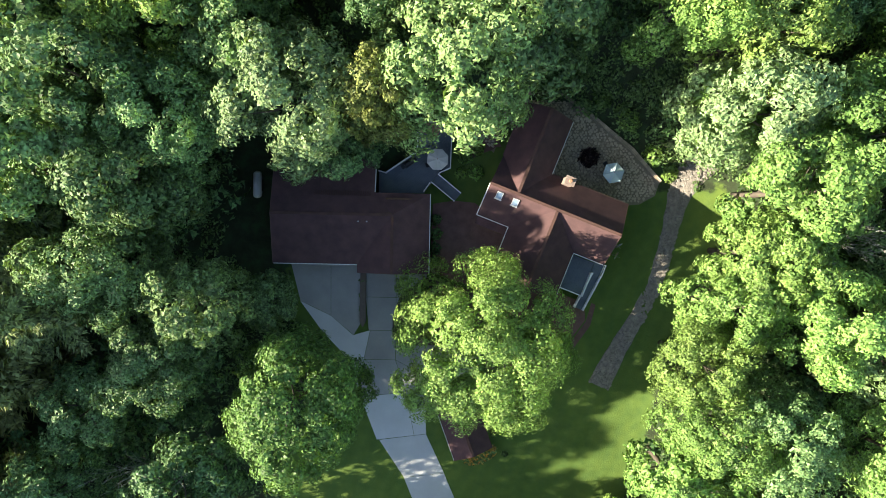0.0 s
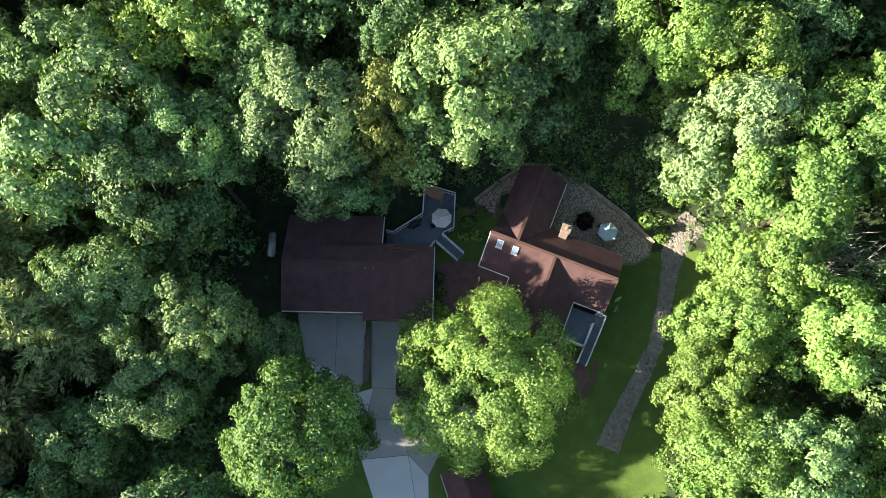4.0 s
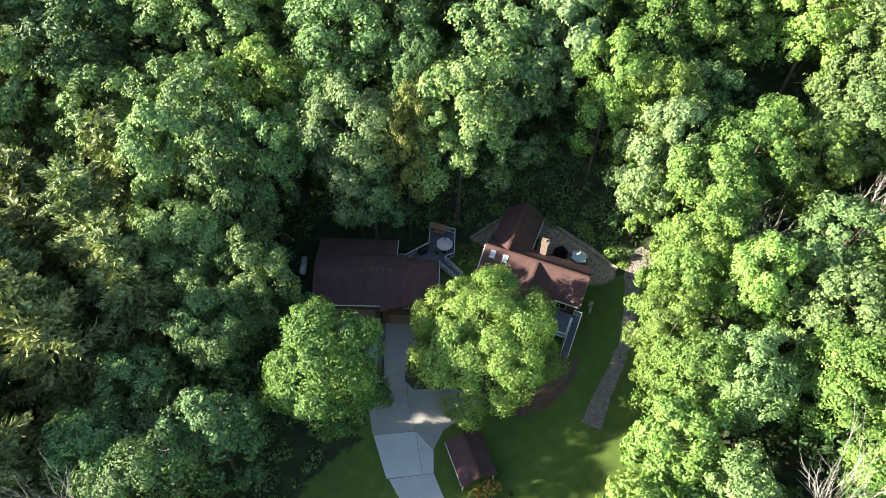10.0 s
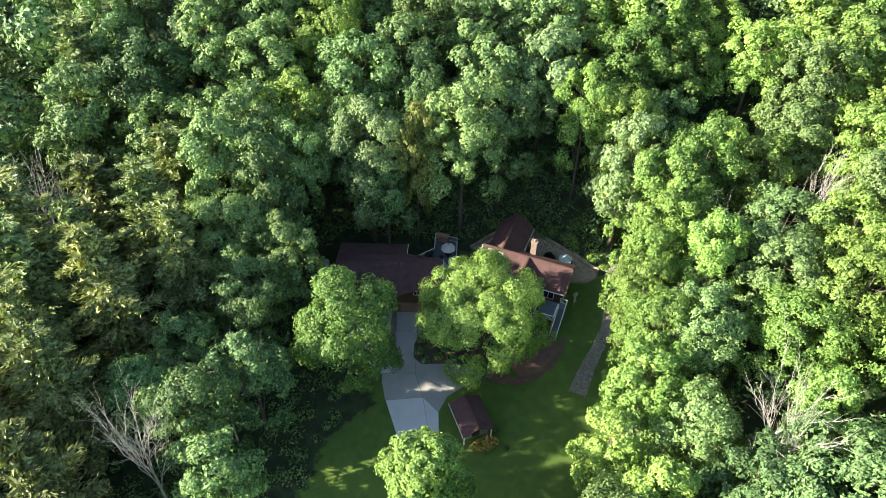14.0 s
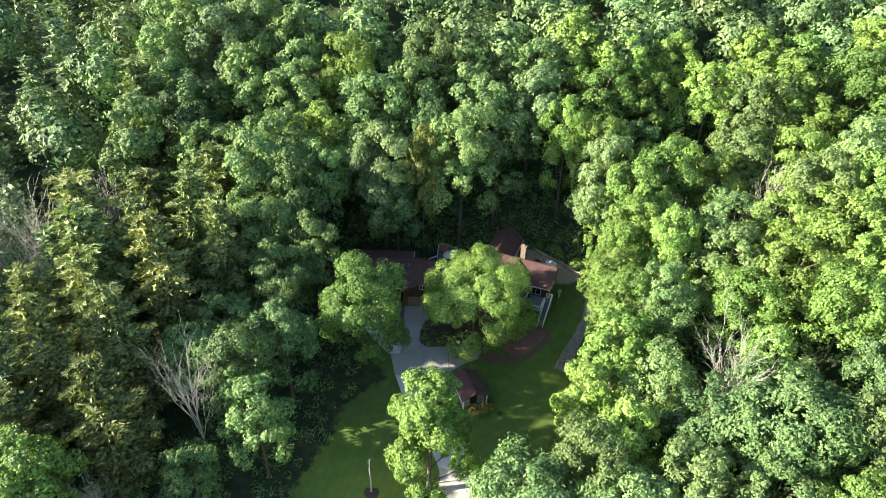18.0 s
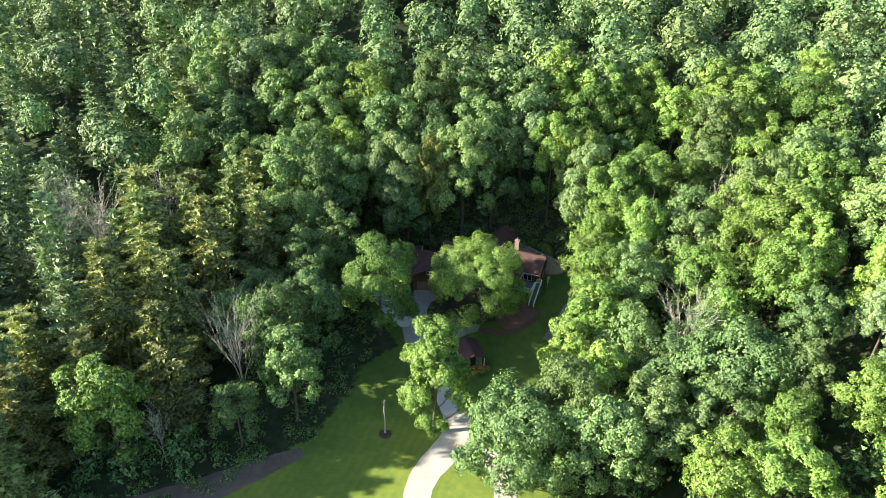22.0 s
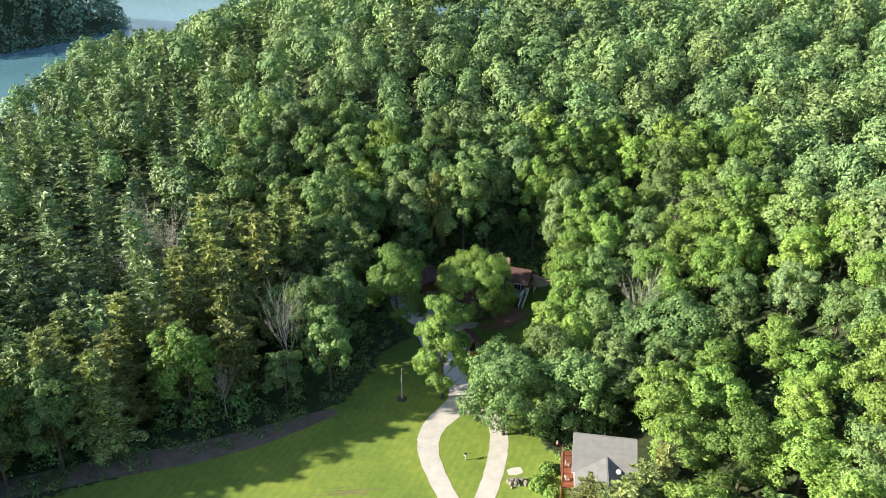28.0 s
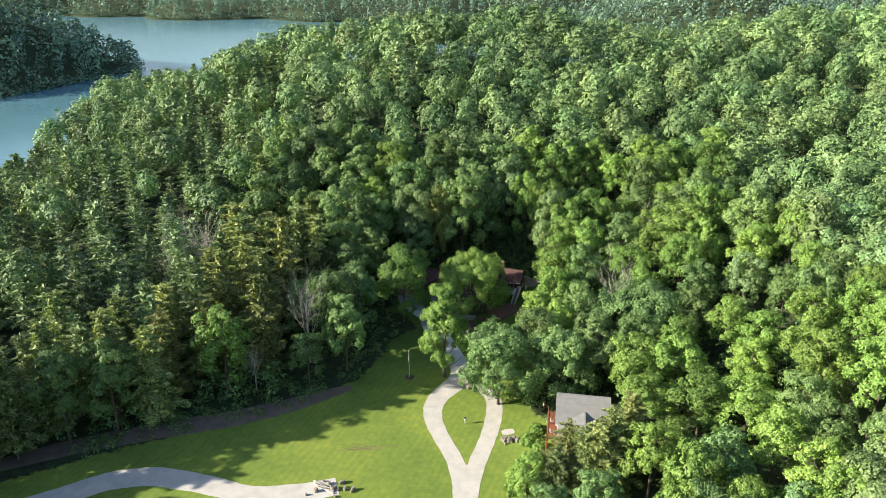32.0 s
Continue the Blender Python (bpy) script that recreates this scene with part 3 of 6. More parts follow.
def pine_quads(g, H, R, low, n, size, step=1.7):
    """Flat fans of needles on level, slightly drooping boughs in whorls, with gaps between the whorls and a pointed top."""
    tiers = max(6, int((H - low) / step))
    lev = np.floor(tiers * g.uniform(0, 1, n) ** 1.45)
    up = lev / tiers
    br = g.integers(0, 5, n)
    seed = np.sin(lev * 12.9898 + br * 78.233) * 43758.5453
    rnd = seed - np.floor(seed)
    ang = br * math.pi * 0.4 + lev * 2.1 + (rnd - 0.5) * 0.9
    ln = R * np.clip(1.02 - up, 0.03, 1) ** 0.48 * (0.55 + 0.55 * rnd)
    k = g.uniform(0.06, 1, n) ** 0.5
    side = g.normal(size=n) * 0.23 * ln * np.clip(1.2 - k, 0.22, 1)
    rad = ln * k
    z = low + (H - low) * up + 0.7 * (rnd - 0.5) + 0.20 * rad - 0.05 * rad ** 2 + g.normal(size=n) * 0.07 - 0.10 * np.abs(side)
    ca, sa = np.cos(ang), np.sin(ang)
    pos = np.stack([rad * ca - side * sa, rad * sa + side * ca, z], 1)
    out = np.stack([ca, sa, 0.15 + 0 * ang], 1)
    nrm = unit(np.array([0, 0, 0.6]) + 0.7 * out + 0.55 * g.normal(size=pos.shape))
    a = unit(out + np.stack([-sa, ca, 0 * sa], 1) * np.sign(side)[:, None] * 0.8 + 0.4 * g.normal(size=pos.shape))
    b = unit(np.cross(nrm, a))
    s = (size * g.uniform(0.7, 1.35, n))[:, None]
    sprays = np.stack([pos - a * s * 0.6 - b * s * 0.26, pos - a * s * 0.6 + b * s * 0.26, pos + a * s * 0.9 + [0, 0, 0.05]], 1)
    m = n // 5
    up = g.uniform(0, 0.96, m) ** 1.3
    ang, rad = g.uniform(0, 6.283, m), R * (1.02 - up) ** 0.48 * g.uniform(0.05, 0.45, m)
    pos = np.stack([rad * np.cos(ang), rad * np.sin(ang), low + (H - low) * up - 0.2], 1)
    way = np.stack([np.cos(ang), np.sin(ang), -0.2 + 0 * ang], 1)
    inner = leaf_quads(g, pos, unit(way * 0.6 + [0, 0, 0.3] + 0.7 * g.normal(size=pos.shape)), size * 1.6, 1.3)
    return np.concatenate([sprays, inner])


def pine_meshes(seed, H, R, low, n, size):
    g = np.random.default_rng(seed)
    bm = bmesh.new()
    tube(bm, [(0, 0, -0.6), (0.1, 0, H * 0.4), (0, 0.1, H * 0.98)], [0.30, 0.2, 0.03], 8)
    for z in np.arange(low * 0.6, H * 0.9, 1.25):
        for j in range(3):
            a = g.uniform(0, 6.28)
            ln = R * max(0.1, (H - z) / (H - low * 0.6)) * g.uniform(0.5, 0.9)
            tube(bm, [(0, 0, z), (ln * math.cos(a), ln * math.sin(a), z + 0.15 * ln)], [0.07, 0.015], 4)
    me = bpy.data.meshes.new("trunk")
    bm.to_mesh(me)
    bm.free()
    me.materials.append(M_BARK)
    return me, quads_mesh("crown", pine_quads(g, H, R, low, n, size), M_NEEDLE)


def dead_parts(seed, H, spread):
    """A bare tree: a trunk and several forking limbs with fine twigs, each limb a mesh."""
    g = np.random.default_rng(seed)
    def grow(bm, p, d, ln, r, depth):
        pts, rad, q = [p], [r], p
        for i in range(3):
            d = (d + Vector(g.normal(size=3) * 0.12) + Vector((0, 0, 0.06))).normalized()
            q = q + d * ln / 3
            pts.append(q)
            rad.append(r * (1 - 0.27 * (i + 1)))
        tube(bm, pts, rad, 4)
        if depth < 2:
            for j in range(7 if depth == 0 else 5):
                k = 1 + j % 3
                nd = (d + Vector(g.normal(size=3)) * 0.42 * spread).normalized()
                nd.z = max(nd.z, 0.1)
                grow(bm, pts[k].copy(), nd, ln * g.uniform(0.38, 0.62), max(rad[k] * 0.55, 0.02), depth + 1)
    def done(nm, bm):
        me = bpy.data.meshes.new(nm)
        bm.to_mesh(me)
        bm.free()
        me.materials.append(M_DEAD)
        return me
    bm = bmesh.new()
    tube(bm, [(0, 0, -0.5), (0.1, 0, H * 0.3), (0, 0.15, H * 0.62)], [0.19, 0.13, 0.05], 7)
    out = [done("trunk", bm)]
    for i in range(9):
        a = i * 2.4 + g.uniform(-0.4, 0.4)
        bm = bmesh.new()
        z = H * (0.18 + 0.05 * i)
        grow(bm, Vector((0, 0, z)), Vector((math.cos(a) * 0.5 * spread, math.sin(a) * 0.5 * spread, 1)).normalized(), (H - z) * g.uniform(0.6, 0.85), 0.075, 0)
        out.append(done("limb", bm))
    return out


PROTO = {}


def proto(kind, trunk, crown, H, R):
    PROTO.setdefault(kind, []).append((trunk, crown, H, R))


# prototypes, at true size; wide and tall forms
FORMS = [(21, 24, 5.8, 6), (22, 26, 6.4, 6), (23, 23, 5.2, 5), (24, 25, 6.8, 7), (25, 22, 5.6, 4)]
for i, (seed, H, R, low) in enumerate(FORMS):
    tm, cm = tree_meshes(seed, H, R, low, 7800, 0.34, M_LEAF, 18 + 2 * i)
    proto("green", tm, cm, H, R)
    tf, cf = tree_meshes(seed, H, R, low, 14000, 0.26, M_LEAF, 18 + 2 * i)
    for kind, mat in (("green_fine", M_LEAF), ("bright_fine", M_LEAF_BRIGHT), ("grey_fine", M_LEAF_GREY), ("gold_fine", M_LEAF_GOLD)):
        c2 = cf.copy()
        c2.materials[0] = mat
        proto(kind, tf, c2, H, R)
    for kind, mat in (("bright", M_LEAF_BRIGHT), ("grey", M_LEAF_GREY), ("gold", M_LEAF_GOLD)):
        if kind == "bright" or i in (1, 4):
            c2 = cm.copy()
            c2.materials[0] = mat
            proto(kind, tm, c2, H, R)
for i, (seed, H, R, low) in enumerate(((41, 24, 6.0, 3), (42, 21, 5.4, 2), (43, 26, 6.4, 4))):
    tm, cm = pine_meshes(seed, H, R, low, 9600, 0.42)
    proto("pine", tm, cm, H, R)

NAMES = {"green": ("broadleaf_tree", "tall broadleaf tree with a dense lumpy green crown", "broadleaf tree"),
         "bright": ("broadleaf_tree", "broadleaf tree with a bright yellow-green sunlit crown", "broadleaf tree"),
         "grey": ("broadleaf_tree", "broadleaf tree with a pale grey-green crown", "broadleaf tree"),
         "gold": ("broadleaf_tree", "broadleaf tree with yellowing olive leaves", "broadleaf tree"),
         "pine": ("pine_tree", "tall pine with drooping yellowish-green branches", "pine tree")}


def plant(kind, x, y, H, R=None, form=0, turn=0.0, label="", group="woods by the house"):
    """One tree from a prototype, scaled to its height and crown radius."""
    tm, cm, h0, r0 = PROTO[kind][form % len(PROTO[kind])]
    nm, lb, cat = NAMES[kind.replace("_fine", "")]
    t = thing(nm, label or lb, cat, pose(x, y, hz(x, y) - 0.1, 0, 0, turn), group)
    sz, sr = H / h0, (R / r0 * (1.5 if kind == "pine" else 1.0) if R else H / h0)
    s = Matrix.Diagonal((sr, sr, sz, 1))
    share("trunk", tm, t, s)
    share("crown", cm, t, s)
    return t


def own_tree(name, label, x, y, H, R, low, n, size, mat, seed, lobes=22, group="", taper=0.0):
    t = thing(name, label, "broadleaf tree", pose(x, y, hz(x, y) - 0.1), group)
    tm, cm = tree_meshes(seed, H, R, low, n, size, mat, lobes, taper)
    share("trunk", tm, t, Matrix())
    share("crown", cm, t, Matrix())
    return t


# kind, x, y, top of the crown, crown radius, form
HEROES = []
HEROES += [("green", -10.6, 11.6, 30.5, 6.8, 1), ("grey", -24.8, 8.6, 28.5, 6.2, 1), ("gold", -17.6, 9.2, 28, 3.7, 4)]
HEROES += [("green", -22.2, 6.9, 17.5, 4.6, 0), ("green", -17, 19.5, 29, 5.2, 3), ("green", -29.5, 14.5, 25, 5.0, 2), ("bright", -36.5, 17.5, 28, 6.0, 0), ("bright", -33, 32, 36, 6.5, 3)]
HEROES += [("bright", 8.8, 17.8, 30, 5.2, 1), ("bright", 15, 16, 28, 5.6, 3), ("grey", 14.8, 9.2, 27, 5.6, 4), ("bright", 15.2, 9.6, 18, 4.0, 2), ("bright", 20, 2.2, 26, 6.2, 0)]
HEROES += [("bright", 18, -3.8, 23, 4.8, 2), ("bright", 15, -8.6, 20.5, 4.6, 4), ("bright", 13.2, -14.4, 20, 4.6, 1), ("bright", 14.8, -20.4, 21, 5.2, 3), ("bright", 23, -9.5, 25, 5.6, 0), ("bright", 25, 7, 28, 6, 1)]
HEROES += [("bright", 12.6, -27, 18, 5.2, 2), ("bright", 7.6, -34.5, 15, 4.8, 4), ("bright", 11.5, -41, 16, 5.4, 0), ("green", 19.5, -21, 22, 5.2, 1), ("bright", 31, -22, 22, 6.2, 3)]
HEROES += [("green", -2.6, -46.5, 10, 4.6, 4), ("green", 19, -51, 17, 6.4, 0), ("green", 22, -41, 18, 5.6, 2)]
HEROES += [("bright", 25.5, -70, 14, 5.5, 2), ("bright", 35, -73, 17, 6, 3), ("bright", 33, -63, 19, 6.2, 0), ("bright", 42.5, -77, 18, 6, 1), ("bright", 27, -82, 12, 4.8, 4), ("bright", 34, -88, 13, 5, 2)]
HEROES += [("pine", 11.5, -84.0, 11.5, 3.6, 0), ("pine", 6.5, -85, 8.5, 3.4, 1), ("pine", 16.5, -82.5, 15, 4.4, 2), ("pine", 9.2, -81.5, 11, 4.2, 2), ("pine", 14, -83.8, 13.5, 4.6, 1), ("pine", 20.5, -79, 16, 3.6, 1), ("bright", 1.4, -84.5, 6.2, 3.6, 4), ("bright", 23, -86, 14, 4.8, 1), ("green", 13, -92, 8, 4.6, 2), ("green", 4, -92, 5, 4.2, 0)]
HEROES += [("green", -30, -10.2, 10, 3.4, 4), ("green", -35, -9.5, 21, 4.8, 2), ("green", -39, -15, 19, 5.0, 1), ("green", -36.5, -27, 18.5, 5.2, 0), ("green", -42, -33, 19.5, 5.4, 3), ("green", -46, -45.5, 9, 4.0, 1), ("green", -43, -6, 23, 5.4, 3), ("green", -39.5, 1.5, 27, 5.6, 4)]
HEROES += [("green", -46.5, 4, 29, 6.2, 0), ("green", -42.5, 10, 30, 6.2, 2), ("green", -38, -39.5, 16, 5.0, 4), ("bright", -63.5, -51, 18, 6.0, 2), ("green", -36, 7, 26, 5.2, 1)]
HEROES += [("pine", -55.5, -2.4, 26, 5.0, 0), ("pine", -56.5, -18, 28.5, 5.0, 1), ("pine", -62, -11, 26, 4.6, 2), ("pine", -64.5, -25, 26, 4.8, 0), ("pine", -49.5, -10, 26, 4.4, 2), ("pine", -68, -33, 25, 4.8, 1), ("pine", -74, -24, 22, 4.6, 0), ("pine", -58.5, -31, 25, 4.8, 2), ("green", -50, -29, 15, 4.8, 3), ("green", -47, -21, 14, 4.6, 1)]
HEROES += [("green", -83, -64.5, 17, 5.4, 1), ("green", -91, -69, 18, 5.4, 3), ("pine", -99, -74, 21, 5.0, 2), ("pine", -76, -60.5, 19, 4.8, 1), ("green", -106, -80, 18, 5.8, 0), ("pine", -113, -87, 21, 5.4, 0), ("green", -113, -98, 18, 6.0, 2), ("pine", -108, -76, 22, 5.2, 1)]
HEROES += [("pine", -80, -40, 19, 4.8, 2), ("pine", -88, -47, 19, 4.8, 1), ("pine", -76, -53, 18, 4.8, 0), ("pine", -85, -59.5, 22, 5.0, 2), ("pine", -95, -65, 22, 5.0, 1), ("pine", -69, -44, 18, 4.6, 0)]
HEROES += [("pine", -104, -70.5, 22, 5.0, 0), ("pine", -97, -55, 24, 4.8, 2), ("pine", -57, -42, 23, 4.8, 1)]
DEAD = [(-47.5, -37, 22, 0), (-40.5, -28, 17, 1), (-57.5, -49, 12, 2), (25.5, -34.5, 21, 1), (41.5, 2, 16, 1), (24.5, -1, 16, 2), (-82, -8, 21, 1), (-86, -13, 20, 0), (-78, -14, 19, 2),
        (-90, -6, 20, 2), (-73, 0, 19, 1), (-84, -20, 18, 1)]
own_tree("shade_tree", "large spreading shade tree beside the concrete driveway", -8.1, -13.5, 17.3, 8.4, 0.3, 58000, 0.175, M_LEAF_BRIGHT, 61, 27)
own_tree("yard_tree", "dense rounded tree at the woods' edge by the driveway", -25.8, -19.2, 21.5, 6.9, 3.5, 30000, 0.23, M_LEAF_BRIGHT, 62, 24)
own_tree("lawn_tree", "single leafy tree standing beside the gravel drive", -14.6, -41.0, 25.2, 7.2, 2.4, 28000, 0.26, M_LEAF_BRIGHT, 63, 24, taper=0.55)
own_tree("broadleaf_tree", "broad dark green oak beside the small cabin", -2.2, -52.0, 19.6, 8.2, 1.6, 15000, 0.33, M_LEAF, 64, 24)
own_tree("broadleaf_tree", "rounded green tree behind the small cabin", 10.5, -52.5, 19.5, 6.8, 2.5, 12000, 0.33, M_LEAF, 65, 22)
own_tree("broadleaf_tree", "very large billowing green tree among the woods", 31.5, -43, 21 - hz(31.5, -43), 9.0, 3.0, 18000, 0.34, M_LEAF, 66, 28)
for k, x, y, H, R, f in HEROES:
    close = k != "pine" and x > -45 and y > -25 and H > 17
    plant(k + "_fine" if close else k, x, y, H - hz(x, y), R, f, 57 * f + x * 31)
DEADS = [dead_parts(71, 20, 0.62), dead_parts(72, 20, 0.5), dead_parts(73, 20, 0.7)]
for x, y, H, f in DEAD:
    t = thing("dead_tree", "bare grey dead tree with forking limbs", "dead tree", pose(x, y, hz(x, y), 0, 0, x * 53), "dead trees")
    for me in DEADS[f]:
        share(me.name.split(".")[0], me, t, Matrix.Diagonal((H / 20, H / 20, H / 20, 1)))


def scatter(lo, hi, spacing, tries, keepers, ok):
    g = np.random.default_rng(11)
    pts = np.array(keepers, float)
    c = g.uniform(lo, hi, (tries, 2))
    c = c[ok(c[:, 0], c[:, 1])]
    out = []
    cell = {}
    def key(p):
        return int(p[0] // spacing), int(p[1] // spacing)
    for p in pts:
        cell.setdefault(key(p), []).append(p)
    for p in c:
        kx, ky = key(p)
        if all((p[0] - q[0]) ** 2 + (p[1] - q[1]) ** 2 > spacing ** 2 for a in (-1, 0, 1) for b in (-1, 0, 1) for q in cell.get((kx + a, ky + b), ())):
            cell.setdefault((kx, ky), []).append(p)
            out.append(p)
    return np.array(out)


def wooded(x, y):
    off = np.where(inside(x, y, CLEARING), -1, seg_dist(x, y, CLEARING, True))
    cabin = (x > -4) & (x < 24) & (y < -57) & (y > -130)
    main = ~inside(x, y, SHORE + [(2500, 600), (2500, 3000), (-3000, 3000), (-3000, -400)])
    seen = (y < np.where(x > -95, 195, 345)) & (x < 175 + 0.2 * y) & (y > np.where(x < -60, -150, -125)) & ((x > -60) | (y > -105) | (x > -160))
    snags = np.hypot((x + 82) / 8, (y + 11) / 7) < 1
    snags |= np.hypot((x + 50) / 6.5, (y + 41) / 6.5) < 1
    return (off > 2.5) & ~cabin & ~snags & main & seen & (seg_dist(x, y, SHORE) > 4)


near_spots = scatter((-74, -110), (68, 38), 7.6, 16000, [h[1:3] for h in HEROES] + [(-2.2, -52.0), (10.5, -52.5), (31.5, -43)] + [d[:2] for d in DEAD] + [(-6.8, -11.5), (-25.8, -19.2), (-24, -22)], wooded)
far_part = scatter((-275, -150), (230, 345), 8.2, 60000, [(999, 999)], lambda x, y: wooded(x, y) & ((x < -73) | (x > 67) | (y > 37) | (y < -108)) & (np.min(np.hypot(np.asarray(x)[:, None] - np.array([h[1] for h in HEROES]), np.asarray(y)[:, None] - np.array([h[2] for h in HEROES])), axis=1) > 5))
spots = np.concatenate([near_spots, far_part])
g = np.random.default_rng(5)
NEAR = np.arange(len(spots)) < len(near_spots)
is_pine = (spots[:, 0] < -42 + 0.25 * spots[:, 1]) & (g.uniform(size=len(spots)) < np.where(spots[:, 1] < 10, 0.6, 0.2))
is_pine |= (spots[:, 0] > -112) & (spots[:, 0] < -43) & (spots[:, 1] > -75) & (spots[:, 1] < 2) & (g.uniform(size=len(spots)) < 0.75)
is_pine |= (spots[:, 0] < -95 + 0.12 * spots[:, 1]) & (spots[:, 1] < 150) & (g.uniform(size=len(spots)) < 0.7)
for (x, y), p in zip(spots[NEAR], is_pine[NEAR]):
    kind = "pine" if p else ("bright" if x > 8 and g.uniform() < 0.6 else ("grey" if g.uniform() < 0.12 else ("gold" if g.uniform() < 0.004 else "green")))
    H = g.uniform(19, 26) * (0.84 if y < -20 else 1.0) * ((1.25 if p else 0.82) if -75 < x < -30 and -38 < y < -5 else 1.0) * (1.15 if x < -30 and y > -8 else 1.0)
    plant(kind, x, y, H, H / 24 * g.uniform(5.6, 7.0) if kind != "pine" else H / 24 * g.uniform(4.6, 5.8), int(g.integers(0, 5)), g.uniform(0, 360))


# ---- the woods further off, one mass of leaves ----
def far_woods(name, label, pts, pines, hlo, hhi, seed, mat, forms, fine=None):
    """One mass of trees. forms: crowns low to the ground at the woods' edge, high ones further in; each with its count of leaves and their size."""
    g = np.random.default_rng(seed)
    bank = [[pine_quads(g, 23, 5.8, 2, n, size, 2.0) if pines else dome_leaves(g, 24, g.uniform(5.2, 6.6), low, n, size, int(g.integers(24, 36))) for _ in range(7)] for low, n, size in forms]
    q, tint = [], []
    z = height(pts[:, 0], pts[:, 1])
    for i, ((x, y), zz) in enumerate(zip(pts, z)):
        a = g.uniform(0, 6.28)
        k = g.uniform(hlo, hhi) / 24 * (1.2 if -118 < x < -73 and -48 < y < 5 else 1.0)
        f = 0 if fine is None else fine[i]
        src = bank[f][g.integers(0, 7)]
        c, s = math.cos(a) * k, math.sin(a) * k
        wd = g.uniform(0.85, 1.25)
        o = np.empty_like(src)
        o[..., 0] = (src[..., 0] * c - src[..., 1] * s) * wd + x
        o[..., 1] = (src[..., 0] * s + src[..., 1] * c) * wd + y
        o[..., 2] = src[..., 2] * k + zz
        q.append(o)
        tint.append(np.full(len(src), g.uniform(0, 1)))
    me = quads_mesh(name, np.concatenate(q), mat, np.concatenate(tint))
    return tagged(new(name, me), label, "woods", kind="stuff")


# the edge of the woods, the slope that faces the lawn, and the ridge beyond
rest, conifer = spots[~NEAR], is_pine[~NEAR]
depth = np.where(rest[:, 1] < 5, 0, np.where(rest[:, 1] < 100, 1, 2))
depth = np.where((rest[:, 1] < -45) & (rest[:, 0] > 0), 3, depth)
far_woods("woods", "dense green broadleaf woods covering the hills above the lake", rest[~conifer], False, 16, 26, 8, M_FAR, ((5, 1800, 0.47), (10, 1000, 0.54), (10, 560, 0.74), (3, 4200, 0.35)), depth[~conifer])
far_woods("pine_woods", "dense dark green pine woods running down to the lake", rest[conifer], True, 17, 26, 12, M_FARPINE, ((3, 1900, 0.62), (5, 1300, 0.78), (6, 700, 1.0), (3, 3600, 0.48)), depth[conifer])


far_a = scatter((-1150, 180), (-325, 700), 10.0, 14000, [(0, 0)], lambda x, y: inside(x, y, PENINSULA) & (seg_dist(x, y, PENINSULA, True) > 2))
far_b = scatter((-1100, 1100), (900, 1420), 16, 9000, [(0, 0)], lambda x, y: height(x, y) > LAKE + 0.4)
far_c = scatter((60, 640), (640, 1040), 12, 4000, [(0, 0)], lambda x, y: height(x, y) > LAKE + 1)
far_spots = np.concatenate([far_a, far_b, far_c])
# Distant trees take the leaf colours that have haze mixed into them.
far_woods("far_woods", "distant wooded shore across the lake", far_spots, False, 18, 27, 9, M_SHORE_HAZED, ((2, 66, 2.3),))


edge = []
for (ax, ay), (bx, by) in zip(PENINSULA[:-1], PENINSULA[1:]):
    if max(ax, bx) > -700:
        for k in np.arange(0, 1, 4.0 / math.hypot(bx - ax, by - ay)):
            edge.append((ax + (bx - ax) * k, ay + (by - ay) * k))
for x in np.arange(-950, 420, 6.5):
    ys = np.arange(1120, 1340, 1.5)
    hh = height(np.full(len(ys), x), ys)
    up = np.nonzero(hh > LAKE)[0]
    if len(up):
        edge.append((x, ys[up[0]] + 1.5))
edge = np.array(edge)
far_woods("shore_thicket", "low trees overhanging the water's edge", edge, False, 11, 18, 10, M_SHORE_HAZED, ((0.2, 50, 2.2),))


# ---- undergrowth along the edges of the clearing ----
PATIO = [(-8.6, 8.6), (-5.6, 11.0), (-2.7, 13.0), (1.0, 13.0), (4.6, 10.6), (9.1, 7.2), (12.3, 3.6), (11.9, 2.2), (10.2, 1.2), (8.2, 1.0), (3.0, 3.0), (0.2, 4.4), (1.6, 9.0), (-2.0, 10.4), (-5.4, 9.4), (-6.2, 6.6)]
